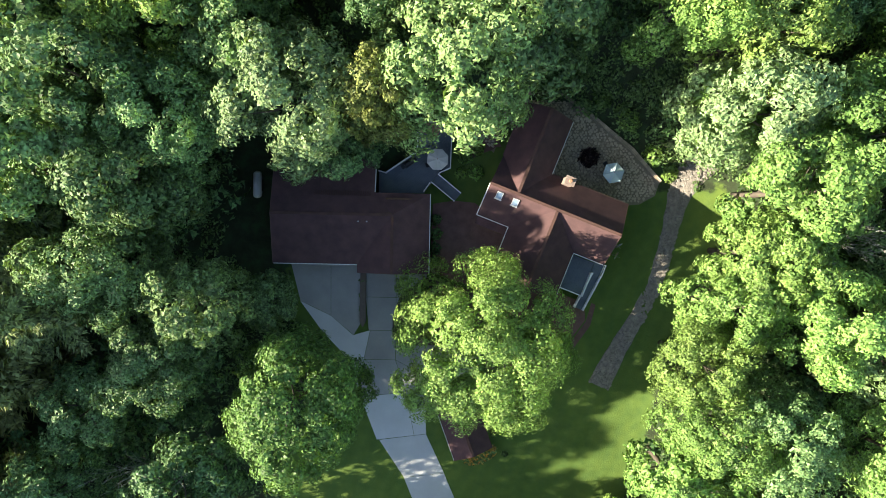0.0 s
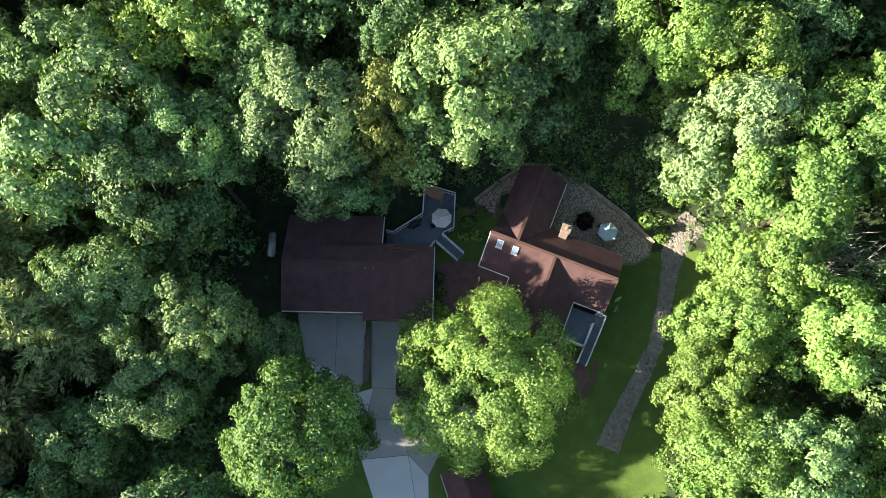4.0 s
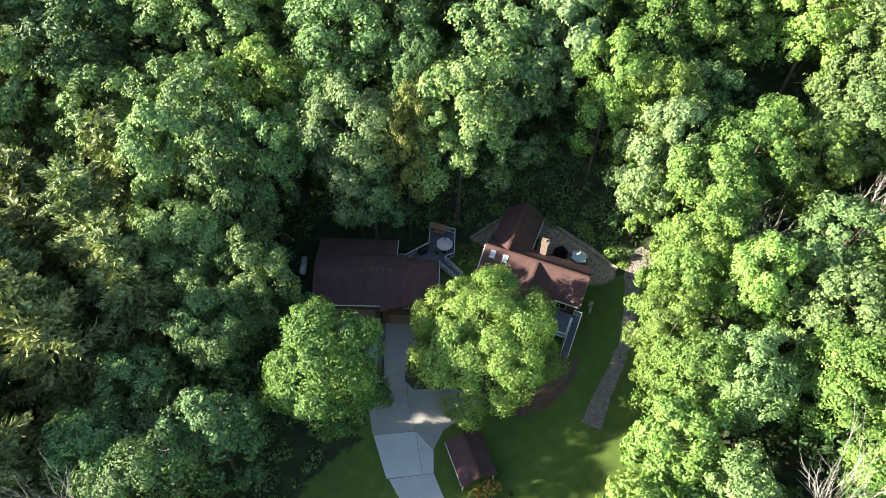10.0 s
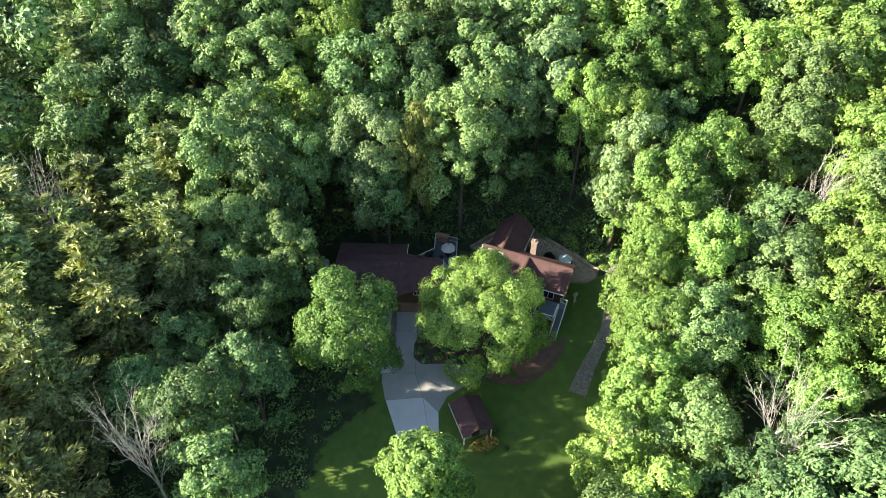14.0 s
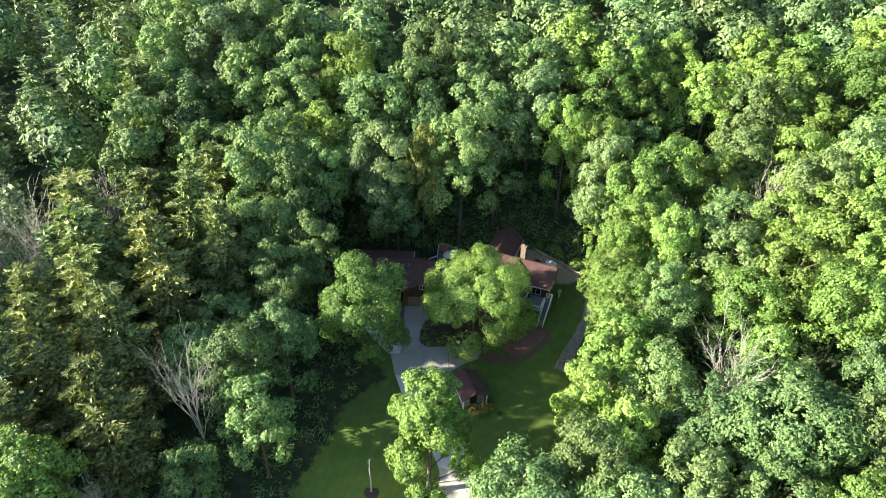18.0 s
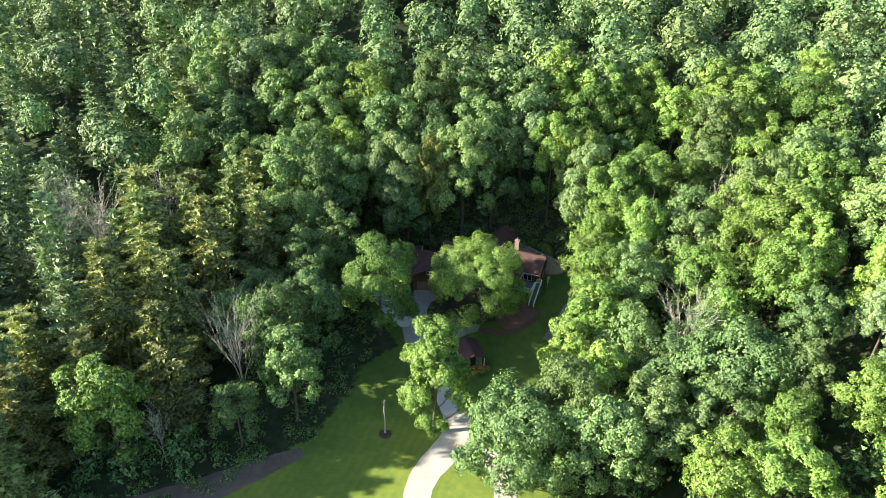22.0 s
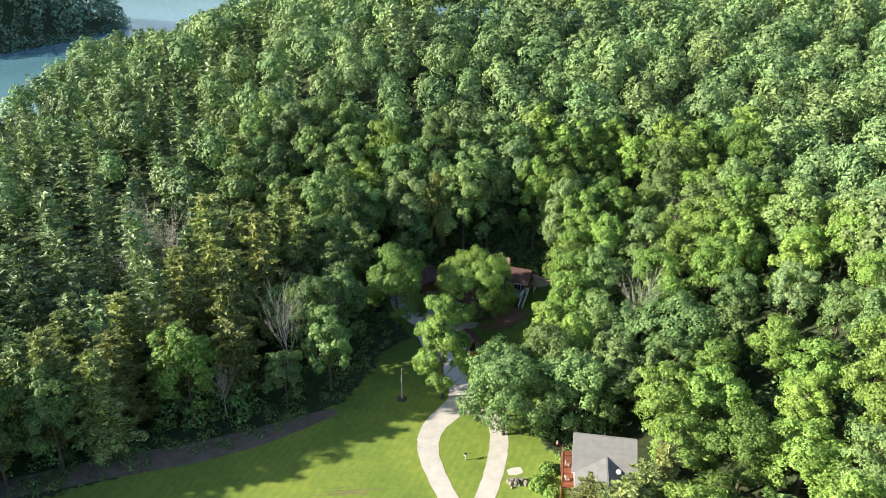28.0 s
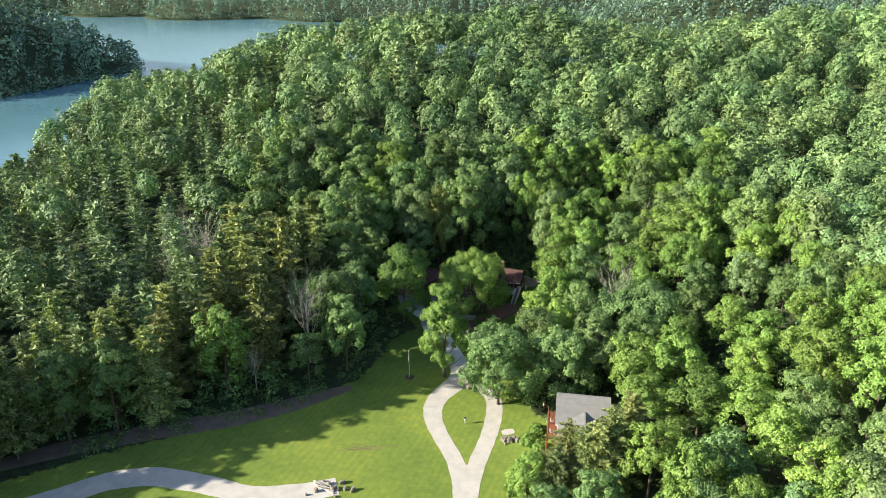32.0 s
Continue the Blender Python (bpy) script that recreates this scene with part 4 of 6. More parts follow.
def undergrowth():
    g = np.random.default_rng(15)
    c = g.uniform((-90, -80), (45, 30), (9000, 2))
    ins = inside(c[:, 0], c[:, 1], CLEARING)
    d = seg_dist(c[:, 0], c[:, 1], CLEARING, True)
    lawn = inside(c[:, 0], c[:, 1], LAWN)
    c = c[(~lawn) & (d < np.where(ins, 4, 16)) & (np.hypot(c[:, 0] + 25, c[:, 1]) > 12)][:1000]
    c = np.concatenate([c, g.uniform((-33, 11), (17, 34), (420, 2))])
    c = c[~inside(c[:, 0], c[:, 1], PATIO)]
    z = height(c[:, 0], c[:, 1])
    q = []
    for (x, y), zz in zip(c, z):
        r = g.uniform(0.6, 1.7)
        n = int(44 * r)
        p = unit(g.normal(size=(n, 3)))
        p[:, 2] = np.abs(p[:, 2])
        pos = p * np.array([r, r, r * g.uniform(0.7, 1.5)]) * g.uniform(0.6, 1.05, (n, 1)) + (x, y, zz)
        q.append(leaf_quads(g, pos, unit(p + [0, 0, 0.5] + 0.4 * g.normal(size=p.shape)), 0.27))
    me = quads_mesh("undergrowth", np.concatenate(q), M_FERN)
    tagged(new("undergrowth", me), "leafy shrubs and saplings along the woods' edge", "undergrowth", kind="stuff")


undergrowth()


def saplings():
    g = np.random.default_rng(16)
    c = g.uniform((-96, -70), (66, 40), (2900, 2))
    c = c[wooded(c[:, 0], c[:, 1]) | (np.hypot((c[:, 0] + 81) / 13, (c[:, 1] + 12) / 14) < 1)][:620]
    z = height(c[:, 0], c[:, 1])
    bank = [crown_leaves(g, 8, 3.4, 0.8, 110, 0.6, 7, inner=4)[0] for _ in range(4)]
    q = []
    for (x, y), zz in zip(c, z):
        a, k = g.uniform(0, 6.28), g.uniform(0.5, 1.15)
        s = bank[g.integers(0, 4)]
        o = np.empty_like(s)
        o[..., 0] = (s[..., 0] * math.cos(a) - s[..., 1] * math.sin(a)) * k + x
        o[..., 1] = (s[..., 0] * math.sin(a) + s[..., 1] * math.cos(a)) * k + y
        o[..., 2] = s[..., 2] * k + zz
        q.append(o)
    tagged(new("saplings", quads_mesh("saplings", np.concatenate(q), M_FERN)), "young green trees filling the woods' understorey", "saplings", kind="stuff")


saplings()


# ---- drives and paving ----
ribbon("gravel_drive", [(-11.3, -35.8), (-10.6, -38.6), (-10.6, -41.6), (-12.6, -45.0), (-15.6, -49.2), (-16.9, -53.5), (-16.6, -58.5), (-14.4, -65), (-11.8, -71), (-9.8, -79), (-9.4, -95), (-9.4, -120)],
       [4.6, 4.8, 5.2, 5.2, 4.6, 4.3, 3.9, 3.5, 3.4, 4.2, 4.5, 4.5], 0.03, M_GRAVEL, "pale gravel drive curving through the lawn", "drive")
ribbon("gravel_branch", [(-9.5, -88), (-8.7, -79), (-7.2, -72), (-5.2, -66), (-3.8, -60), (-3.0, -54.5), (-3.0, -49.5), (-5.2, -45.6), (-9.6, -42.6)], [3.4, 3.6, 3.6, 3.4, 3.6, 3.6, 3.6, 3.4, 3.2], 0.034, M_GRAVEL, "pale gravel side branch", "drive")
ribbon("gravel_road", [(-110, -98), (-88, -86), (-78, -79.5), (-70, -78), (-60, -80), (-50, -83), (-40, -82), (-34, -80)], [5, 5.5, 5.6, 5.4, 5, 4.4, 5.2, 5], 0.03, M_GRAVEL, "pale gravel road along the lawn", "road")
ribbon("bare_bank", [(-110, -80), (-90, -69.5), (-74, -63.5), (-60, -59), (-50, -54.5), (-42, -49.5), (-36, -46)], [4, 5.5, 6.0, 6.0, 5.4, 4.2, 2.0], 0.03, M_DIRT, "bare brown earth bank below the trees", "bank")


ribbon("sandy_patch", [(-1.9, -62.6), (-0.6, -62.3), (0.8, -61.9)], [1.2, 2.6, 1.4], 0.02, M_GRAVEL, "pale sandy patch beside the gravel branch", "sand", 0.05, 0.3)
for k, (x0, x1, w) in enumerate(((-36.5, -24.6, 0.34), (-33.5, -26.2, 0.42), (-34.6, -27.8, 0.30), (-31.4, -22.6, 0.28), (-33.0, -29.4, 0.36))):
    y0 = -69.3 + 0.42 * k
    ribbon("worn_strip", [(x0, y0 - 0.2), (x0 * 0.6 + x1 * 0.4, y0 + 0.35), (x1, y0 + 0.8)], [0.08, w, 0.06], 0.015, M_WORN, "thin worn brown streak in the mown grass", "worn grass", 0.05, 0.4)
ribbon("brick_walk", [(-9.9, 6.3), (-8.6, 6.9), (-7.0, 7.6), (-5.8, 8.2)], [1.5, 1.5, 1.6, 1.8], 0.05, M_BRICK, "dusky brick path from the rear deck to the patio", "walk", 0.05, 0.6)


def draped(name, outline, lift, material, label, category, thick=0.15, step=1.0, parent=None, kind="structure"):
    """A plate that follows the ground inside an outline, with a real edge."""
    xs, ys = [p[0] for p in outline], [p[1] for p in outline]
    bm = bmesh.new()
    vs = [bm.verts.new((x, y, 0)) for x, y in outline]
    bm.faces.new(vs)
    for axis, lo, hi in (((1, 0, 0), min(xs), max(xs)), ((0, 1, 0), min(ys), max(ys))):
        for k in np.arange(math.floor(lo), hi, step):
            co = (k, 0, 0) if axis[0] else (0, k, 0)
            bmesh.ops.bisect_plane(bm, geom=bm.verts[:] + bm.edges[:] + bm.faces[:], plane_co=co, plane_no=axis)
    rim = [e for e in bm.edges if len(e.link_faces) == 1]
    ex = bmesh.ops.extrude_edge_only(bm, edges=rim)
    low = {v for v in ex["geom"] if isinstance(v, bmesh.types.BMVert)}
    zs = height(np.array([v.co.x for v in bm.verts]), np.array([v.co.y for v in bm.verts]))
    for v, z in zip(bm.verts, zs):
        v.co.z = z + (lift if v not in low else -thick)
    bmesh.ops.recalc_face_normals(bm, faces=bm.faces[:])
    ob = part(name, bm, material, parent)
    return tagged(ob, label, category, kind=kind) if parent is None else ob


# concrete panels in front of the garages and down to the gravel
drive = thing("driveway", "grey concrete driveway of jointed panels, stained and shaded", "driveway", kind="structure")
PANELS = []
PANELS += [[(-20.22, -6.12), (-16.85, -6.12), (-16.85, -9.8), (-20.22, -9.8)], [(-16.8, -6.12), (-13.4, -6.12), (-13.5, -9.8), (-16.8, -9.8)]]
PANELS += [[(-20.22, -9.85), (-16.85, -9.85), (-16.85, -13.6), (-19.9, -13.6)], [(-16.8, -9.85), (-15.6, -9.85), (-16.0, -13.0), (-16.8, -13.6)]]
PANELS += [[(-19.7, -13.65), (-16.85, -13.65), (-16.85, -17.0), (-20.4, -17.0)], [(-16.8, -13.65), (-14.6, -14.8), (-12.2, -15.0), (-12.2, -19.4), (-16.8, -17.0)]]
PANELS += [[(-12.15, -15.0), (-9.6, -15.4), (-9.3, -18.6), (-12.15, -20.6)], [(-9.55, -15.4), (-6.6, -15.8), (-7.2, -17.6), (-9.25, -18.55)]]
PANELS += [[(-21.9, -17.05), (-16.85, -17.05), (-15.6, -20.8), (-20.9, -21.4)], [(-16.8, -17.05), (-12.2, -19.45), (-12.15, -20.65), (-13.3, -23.0), (-15.55, -20.8)]]
PANELS += [[(-20.8, -21.45), (-15.6, -20.85), (-14.6, -26.0), (-18.9, -26.6)], [(-15.55, -20.85), (-13.3, -23.05), (-13.2, -25.8), (-14.55, -26.0)]]
PANELS += [[(-18.6, -26.65), (-13.2, -25.85), (-11.0, -30.6), (-15.7, -31.2)], [(-15.7, -31.25), (-11.0, -30.65), (-8.7, -36.2), (-13.3, -37.4)]]
PANELS += [[(-28.8, -5.42), (-24.2, -5.42), (-24.2, -12.0), (-27.6, -10.4)], [(-24.15, -5.42), (-20.87, -5.42), (-20.9, -13.0), (-21.6, -14.2), (-24.15, -12.05)]]
PANELS += [[(-27.6, -10.45), (-24.2, -12.05), (-21.65, -14.25), (-19.75, -13.65), (-20.45, -17.0), (-22.2, -17.0), (-25.2, -13.8)]]
for i, p in enumerate(PANELS):
    draped("panel", p, 0.07, M_PALECRETE if i in (10, 11, 12, 13, 16) else M_CONCRETE, "", "", 0.1, 2.0, drive)
BRICKS = [(-13.1, -6.8), (-12.9, 0.8), (-10.6, 1.2), (-8.2, 1.0), (-4.2, -2.2), (-5.6, -5.0), (-1.0, -7.6), (0.6, -8.6), (4.4, -10.0), (4.6, -12.0), (3.2, -14.0), (0.6, -16.4), (-1.6, -17.2), (-3.0, -15.0),
          (-5.4, -9.6), (-9.0, -8.2)]
brick_court = draped("brick_court", BRICKS, 0.06, M_BRICK, "dusky red brick paving between house and garage", "paving", 0.12, 1.0)
WALKWAY = [(0.6, -16.6), (3.3, -14.2), (4.7, -12.1), (5.2, -10.0), (5.7, -10.2), (5.2, -12.6), (3.6, -15.0), (0.9, -17.4), (-2.2, -18.6), (-6.6, -17.8), (-6.4, -16.0), (-1.8, -17.3)]
draped("walkway", WALKWAY, 0.07, M_BRICK, "dusky brick walk round the front garden", "walk", 0.1, 1.5)
BED = [(-16.4, -9.6), (-17.2, -12.0), (-17.2, -14.3), (-16.0, -15.4), (-11.8, -15.2), (-9.0, -15.1), (-6.6, -15.4), (-3.4, -14.4), (-5.6, -10.0), (-9.2, -8.6), (-13.0, -7.2)]
draped("planting_bed", BED, 0.09, M_MULCH, "dark mulched planting bed under the shade tree", "bed", 0.1, 1.0)
patio = draped("patio", PATIO, 0.04, M_MORTAR, "round stone-paved patio behind the house", "patio", 0.1, 1.2)


def pebble(seed, sides, flat):
    """A low worn stone about one metre across."""
    g = np.random.default_rng(seed)
    a = np.sort(np.arange(sides) * 2 * math.pi / sides + g.uniform(-0.25, 0.25, sides))
    r = 0.5 * g.uniform(0.8, 1.12, sides)
    v = [(r[i] * math.cos(a[i]), r[i] * math.sin(a[i]), -0.2) for i in range(sides)]
    v += [(r[i] * 0.97 * math.cos(a[i]), r[i] * 0.97 * math.sin(a[i]), flat * 0.6) for i in range(sides)]
    v += [(r[i] * 0.8 * math.cos(a[i]), r[i] * 0.8 * math.sin(a[i]), flat * g.uniform(0.9, 1.1)) for i in range(sides)]
    f = [(i, (i + 1) % sides, sides + (i + 1) % sides, sides + i) for i in range(sides)]
    f += [(sides + i, sides + (i + 1) % sides, 2 * sides + (i + 1) % sides, 2 * sides + i) for i in range(sides)]
    return v, f + [tuple(range(2 * sides, 3 * sides))]


def stone_field(name, pts, sizes, material, parent, flat, seed, most=290):
    """Stones on the ground: the first ones as parts that share a few meshes, the rest joined."""
    g = np.random.default_rng(seed)
    shapes = [pebble(seed + i, 6 + i % 2, flat) for i in range(5)]
    mes = [mesh_of(name, v, f, material) for v, f in shapes]
    z = height(pts[:, 0], pts[:, 1])
    rest_v, rest_f = [], []
    for i, (x, y) in enumerate(pts):
        k = int(g.integers(0, 5))
        m = pose(x, y, z[i] + 0.05, g.uniform(-5, 5), g.uniform(-5, 5), g.uniform(0, 360)) @ Matrix.Diagonal((sizes[i], sizes[i] * g.uniform(0.7, 1.0), sizes[i], 1))
        if i < most:
            share(name, mes[k], parent, m)
        else:
            o = len(rest_v)
            rest_v += [m @ Vector(v) for v in shapes[k][0]]
            rest_f += [tuple(o + j for j in f) for f in shapes[k][1]]
    if rest_v:
        ob = new("stones", mesh_of("stones", rest_v, rest_f, material))
        ob.parent = parent
        tagged(ob, kind="stuff")


PATH_CREEK = [(17.4, 6.4), (15.4, 4.6), (14.6, 3.0), (13.9, 0.0), (13.2, -4.0), (12.2, -8.0), (10.6, -11.4), (9.0, -14.2), (7.6, -17.0), (6.5, -19.6)]
ribbon("creek_bed", PATH_CREEK, [3.4, 3.4, 2.6, 1.7, 1.6, 1.6, 1.7, 1.9, 2.4, 2.6], 0.03, M_RIPRAP, "bed of grey gravel for the stones", "creek bed", 0.1)
creek = thing("dry_creek", "winding dry creek of pale grey river stones in the lawn", "dry creek", kind="structure")


# ---- roofs, walls, rails ----
def roof_slope(parent, name, A, B, C, D, m=Matrix(), material=None, course=0.22, label=""):
    """Courses of shingles from the eave A-B up to the ridge D-C, each lapping the one below; a board under them."""
    A, B, C, D = (Vector(p) for p in (A, B, C, D))
    nrm = (B - A if (B - A).length > 0.3 else C - D).cross(((C + D) - (A + B)) / 2).normalized()
    if nrm.z < 0:
        nrm = -nrm
    n = max(3, int(((C + D) / 2 - (A + B) / 2).length / course))
    bm = bmesh.new()
    lo, hi = nrm * 0.045, nrm * 0.015
    prev = None
    for i in range(n + 1):
        p, q = A.lerp(D, i / n), B.lerp(C, i / n)
        up = [bm.verts.new(m @ (p + hi)), bm.verts.new(m @ (q + hi))] if i else None
        if prev:
            bm.faces.new((prev[0], prev[1], up[1], up[0]))
        if i < n:
            nxt = [bm.verts.new(m @ (p + lo)), bm.verts.new(m @ (q + lo))]
            if up:
                bm.faces.new((up[0], up[1], nxt[1], nxt[0]))
            prev = nxt
    u = [bm.verts.new(m @ (w - nrm * 0.10)) for w in (A, B, C, D)]
    t = [bm.verts.new(m @ (w + nrm * 0.005)) for w in (A, B, C, D)]
    bmesh.ops.remove_doubles(bm, verts=u + t, dist=0.001)
    u, t = [x for x in u if x.is_valid], [x for x in t if x.is_valid]
    if len(u) == len(t) and len(u) >= 3:
        bm.faces.new(u[::-1])
        for i in range(len(u)):
            j = (i + 1) % len(u)
            bm.faces.new((u[i], u[j], t[j], t[i]))
    bmesh.ops.recalc_face_normals(bm, faces=bm.faces[:])
    return part(name, bm, material or M_SHINGLE, parent, label)


def bar(bm, p, q, w, h, m=Matrix()):
    """A square-edged bar from p to q."""
    p, q = m @ Vector(p), m @ Vector(q)
    d = q - p
    t = Matrix.Translation((p + q) / 2) @ d.to_track_quat("Y", "Z").to_matrix().to_4x4()
    r = bmesh.ops.create_cube(bm, size=1.0)
    for v in r["verts"]:
        v.co = t @ Vector((v.co.x * w, v.co.y * d.length, v.co.z * h))
    return bm


def strip(parent, name, p, q, w, h, material, m=Matrix(), label=""):
    bm = bmesh.new()
    bar(bm, p, q, w, h, m)
    return part(name, bm, material, parent, label)


def walls(parent, u0, u1, v0, v1, z0, z1, m, material, ridge=None, along="u", name="wall"):
    """Four walls, 0.2 m thick, each its own part; gables rise to the ridge."""
    t = 0.2
    def one(p, q, peak):
        bm = bmesh.new()
        p, q = Vector((*p, 0)), Vector((*q, 0))
        d = (q - p).normalized()
        nn = Vector((-d.y, d.x, 0)) * t
        prof = [(p, z0), (q, z0), (q, z1)] + ([((p + q) / 2, peak)] if peak else []) + [(p, z1)]
        a = [bm.verts.new(m @ Vector((w.x, w.y, z))) for w, z in prof]
        b = [bm.verts.new(m @ Vector((w.x + nn.x, w.y + nn.y, z))) for w, z in prof]
        bm.faces.new(a)
        bm.faces.new(b[::-1])
        for i in range(len(a)):
            j = (i + 1) % len(a)
            bm.faces.new((a[i], b[i], b[j], a[j]))
        bmesh.ops.recalc_face_normals(bm, faces=bm.faces[:])
        return part(name, bm, material, parent)
    gu, gv = (None, ridge) if along == "u" else (ridge, None)  # gables stand across the ridge
    return [one((u0, v0), (u1, v0), gu), one((u1, v0 + t), (u1, v1 - t), gv), one((u1, v1), (u0, v1), gu), one((u0, v1 - t), (u0, v0 + t), gv)]


def window(parent, c, right, w, h, m, out=0.06, name="window", glass=None):
    """A framed window proud of its wall; c: its centre; right: the way along the wall (unit x, y)."""
    rx, ry = right
    fr = m @ Matrix(((rx, ry, 0, c[0]), (ry, -rx, 0, c[1]), (0, 0, 1, c[2]), (0, 0, 0, 1)))
    holder = new(name)
    holder.parent = parent
    bm = bmesh.new()
    for x0, x1, z0, z1 in ((-w / 2, w / 2, h / 2 - 0.09, h / 2), (-w / 2, w / 2, -h / 2, -h / 2 + 0.09), (-w / 2, -w / 2 + 0.09, -h / 2 + 0.09, h / 2 - 0.09),
                           (w / 2 - 0.09, w / 2, -h / 2 + 0.09, h / 2 - 0.09), (-0.04, 0.04, -h / 2 + 0.09, h / 2 - 0.09)):
        box(bm, x0, -0.02, z0, x1, out, z1, fr)
    part("window_frame", bm, M_FASCIA, holder)
    bm = bmesh.new()
    box(bm, -w / 2 + 0.09, 0.003, -h / 2 + 0.09, w / 2 - 0.09, 0.03, h / 2 - 0.09, fr)
    part("pane", bm, glass or M_GLASS, holder)


def railing(parent, pts, tall=1.0, every=1.8, material=None, balusters=True):
    """Posts, two rails and balusters along a line of x, y, z."""
    material = material or M_RAIL
    for p, q in zip(pts[:-1], pts[1:]):
        p, q = Vector(p), Vector(q)
        n = max(1, round((q - p).length / every))
        for i in range(n + 1):
            c = p.lerp(q, i / n)
            bm = bmesh.new()
            box(bm, c.x - 0.055, c.y - 0.055, c.z - 0.02, c.x + 0.055, c.y + 0.055, c.z + tall + 0.06, bevel=0.012)
            part("post", bm, material, parent)
        for zz, nm in ((tall, "top_rail"), (0.12, "bottom_rail")):
            strip(parent, nm, p + Vector((0, 0, zz)), q + Vector((0, 0, zz)), 0.12 if zz > 0.5 else 0.07, 0.06, material)
        if balusters:
            bm = bmesh.new()
            k = max(2, int((q - p).length / 0.16))
            for i in range(1, k):
                c = p.lerp(q, i / k)
                box(bm, c.x - 0.02, c.y - 0.02, c.z + 0.12, c.x + 0.02, c.y + 0.02, c.z + tall)
            part("balusters", bm, material, parent)


def deck_floor(parent, outline, z, ang, name="decking", material=None, gap=0.15):
    """Deck boards cut to an outline, on a joist plate."""
    bm = bmesh.new()
    slab(bm, outline, z - 0.22, z - 0.05)
    part("joist_plate", bm, M_DARKMETAL, parent)
    bm = bmesh.new()
    vs = [bm.verts.new((x, y, z)) for x, y in outline]
    bm.faces.new(vs)
    no = Vector((math.cos(ang), math.sin(ang), 0))
    d = [no.dot(Vector((x, y, 0))) for x, y in outline]
    k = min(d)
    while k < max(d):
        bmesh.ops.bisect_plane(bm, geom=bm.verts[:] + bm.edges[:] + bm.faces[:], plane_co=no * k, plane_no=no)
        k += gap
    bmesh.ops.split_edges(bm, edges=[e for e in bm.edges if len(e.link_faces) == 2])
    for f in bm.faces[:]:
        c = f.calc_center_median()
        for v in f.verts:
            t = no.dot(v.co - c)
            v.co -= no * (0.006 if t > 0 else -0.006)
    ex = bmesh.ops.extrude_face_region(bm, geom=bm.faces[:])
    bmesh.ops.translate(bm, vec=(0, 0, -0.035), verts=[v for v in ex["geom"] if isinstance(v, bmesh.types.BMVert)])
    bmesh.ops.recalc_face_normals(bm, faces=bm.faces[:])
    ob = part(name, bm, material or M_DECK, parent)
    return tagged(ob, kind="stuff")


def stairs(parent, a, b, z0, z1, wide, material, rails=True):
    """Steps from a (at z1) down to b (at z0)."""
    a, b = Vector((*a, 0)), Vector((*b, 0))
    n = max(3, round((z1 - z0) / 0.18))
    d = (b - a) / n
    s = Vector((-d.y, d.x, 0)).normalized() * wide / 2
    for i in range(n):
        p, q = a + d * i, a + d * (i + 1.1)
        z = z1 - (i + 1) * (z1 - z0) / (n + 1)
        bm = bmesh.new()
        slab(bm, [(v.x, v.y) for v in (p - s, q - s, q + s, p + s)], z - 0.05, z)
        part("tread", bm, material, parent)
    for k in (-1, 1):
        strip(parent, "stringer", (*(a + s * k).xy, z1 - 0.15), (*(b + s * k).xy, z0), 0.05, 0.26, M_RAIL if rails else material)
        if rails:
            for f in (0, 0.5, 1):
                c, zz = (a + s * k).lerp(b + s * k, f), z1 + (z0 - z1) * f
                bm = bmesh.new()
                box(bm, c.x - 0.055, c.y - 0.055, zz - 0.1, c.x + 0.055, c.y + 0.055, zz + 1.0, bevel=0.012)
                part("post", bm, M_RAIL, parent)
            for h in (0.95, 0.5):
                strip(parent, "handrail", (*(a + s * k).xy, z1 + h), (*(b + s * k).xy, z0 + h), 0.09, 0.05, M_RAIL)


# ---- the house: a crossing of gabled wings, turned from the garage ----
HM = pose(0, 0, 0, 0, 0, -20.6)


def huv(u, v):
    p = HM @ Vector((u, v, 0))
    return p.x, p.y


house = thing("house", "brown-shingled house with crossing gabled wings and wood siding", "house")
EZ, RZ = 4.0, 6.5
walls(house, -7.1, 6.6, -2.7, 3.3, -0.5, EZ, HM, M_LOG, RZ - 0.25, "u", "wall")
walls(house, -6.8, -2.1, 3.3, 9.3, -0.5, EZ, HM, M_LOG, RZ - 0.25, "v", "wall")
walls(house, -3.4, 3.1, -8.2, -2.7, -0.5, EZ, HM, M_LOG, RZ - 0.25, "v", "wall")
RV = 0.25
SL = [((3.55, -3.15, EZ), (7.05, -3.15, EZ), (7.05, RV, RZ), (0, RV, RZ)), ((-7.5, -3.15, EZ), (-3.85, -3.15, EZ), (0, RV, RZ), (-7.5, RV, RZ)),
      ((-3.85, -8.6, EZ), (-3.85, -3.15, EZ), (0, RV, RZ), (0, -8.6, RZ)), ((3.55, -3.15, EZ), (3.55, -8.6, EZ), (0, -8.6, RZ), (0, RV, RZ)),
      ((7.05, 3.7, EZ), (-1.7, 3.7, EZ), (-4.45, RV, RZ), (7.05, RV, RZ)), ((-1.7, 3.7, EZ), (-1.7, 9.7, EZ), (-4.45, 9.7, RZ), (-4.45, RV, RZ)),
      ((-7.2, 9.7, EZ), (-7.2, 3.7, EZ), (-4.45, RV, RZ), (-4.45, 9.7, RZ)), ((-7.2, 3.7, EZ), (-7.2, 3.7, EZ), (-4.45, RV, RZ), (-7.5, RV, RZ))]
for s in SL:
    roof_slope(house, "roof_slope", *s, HM)
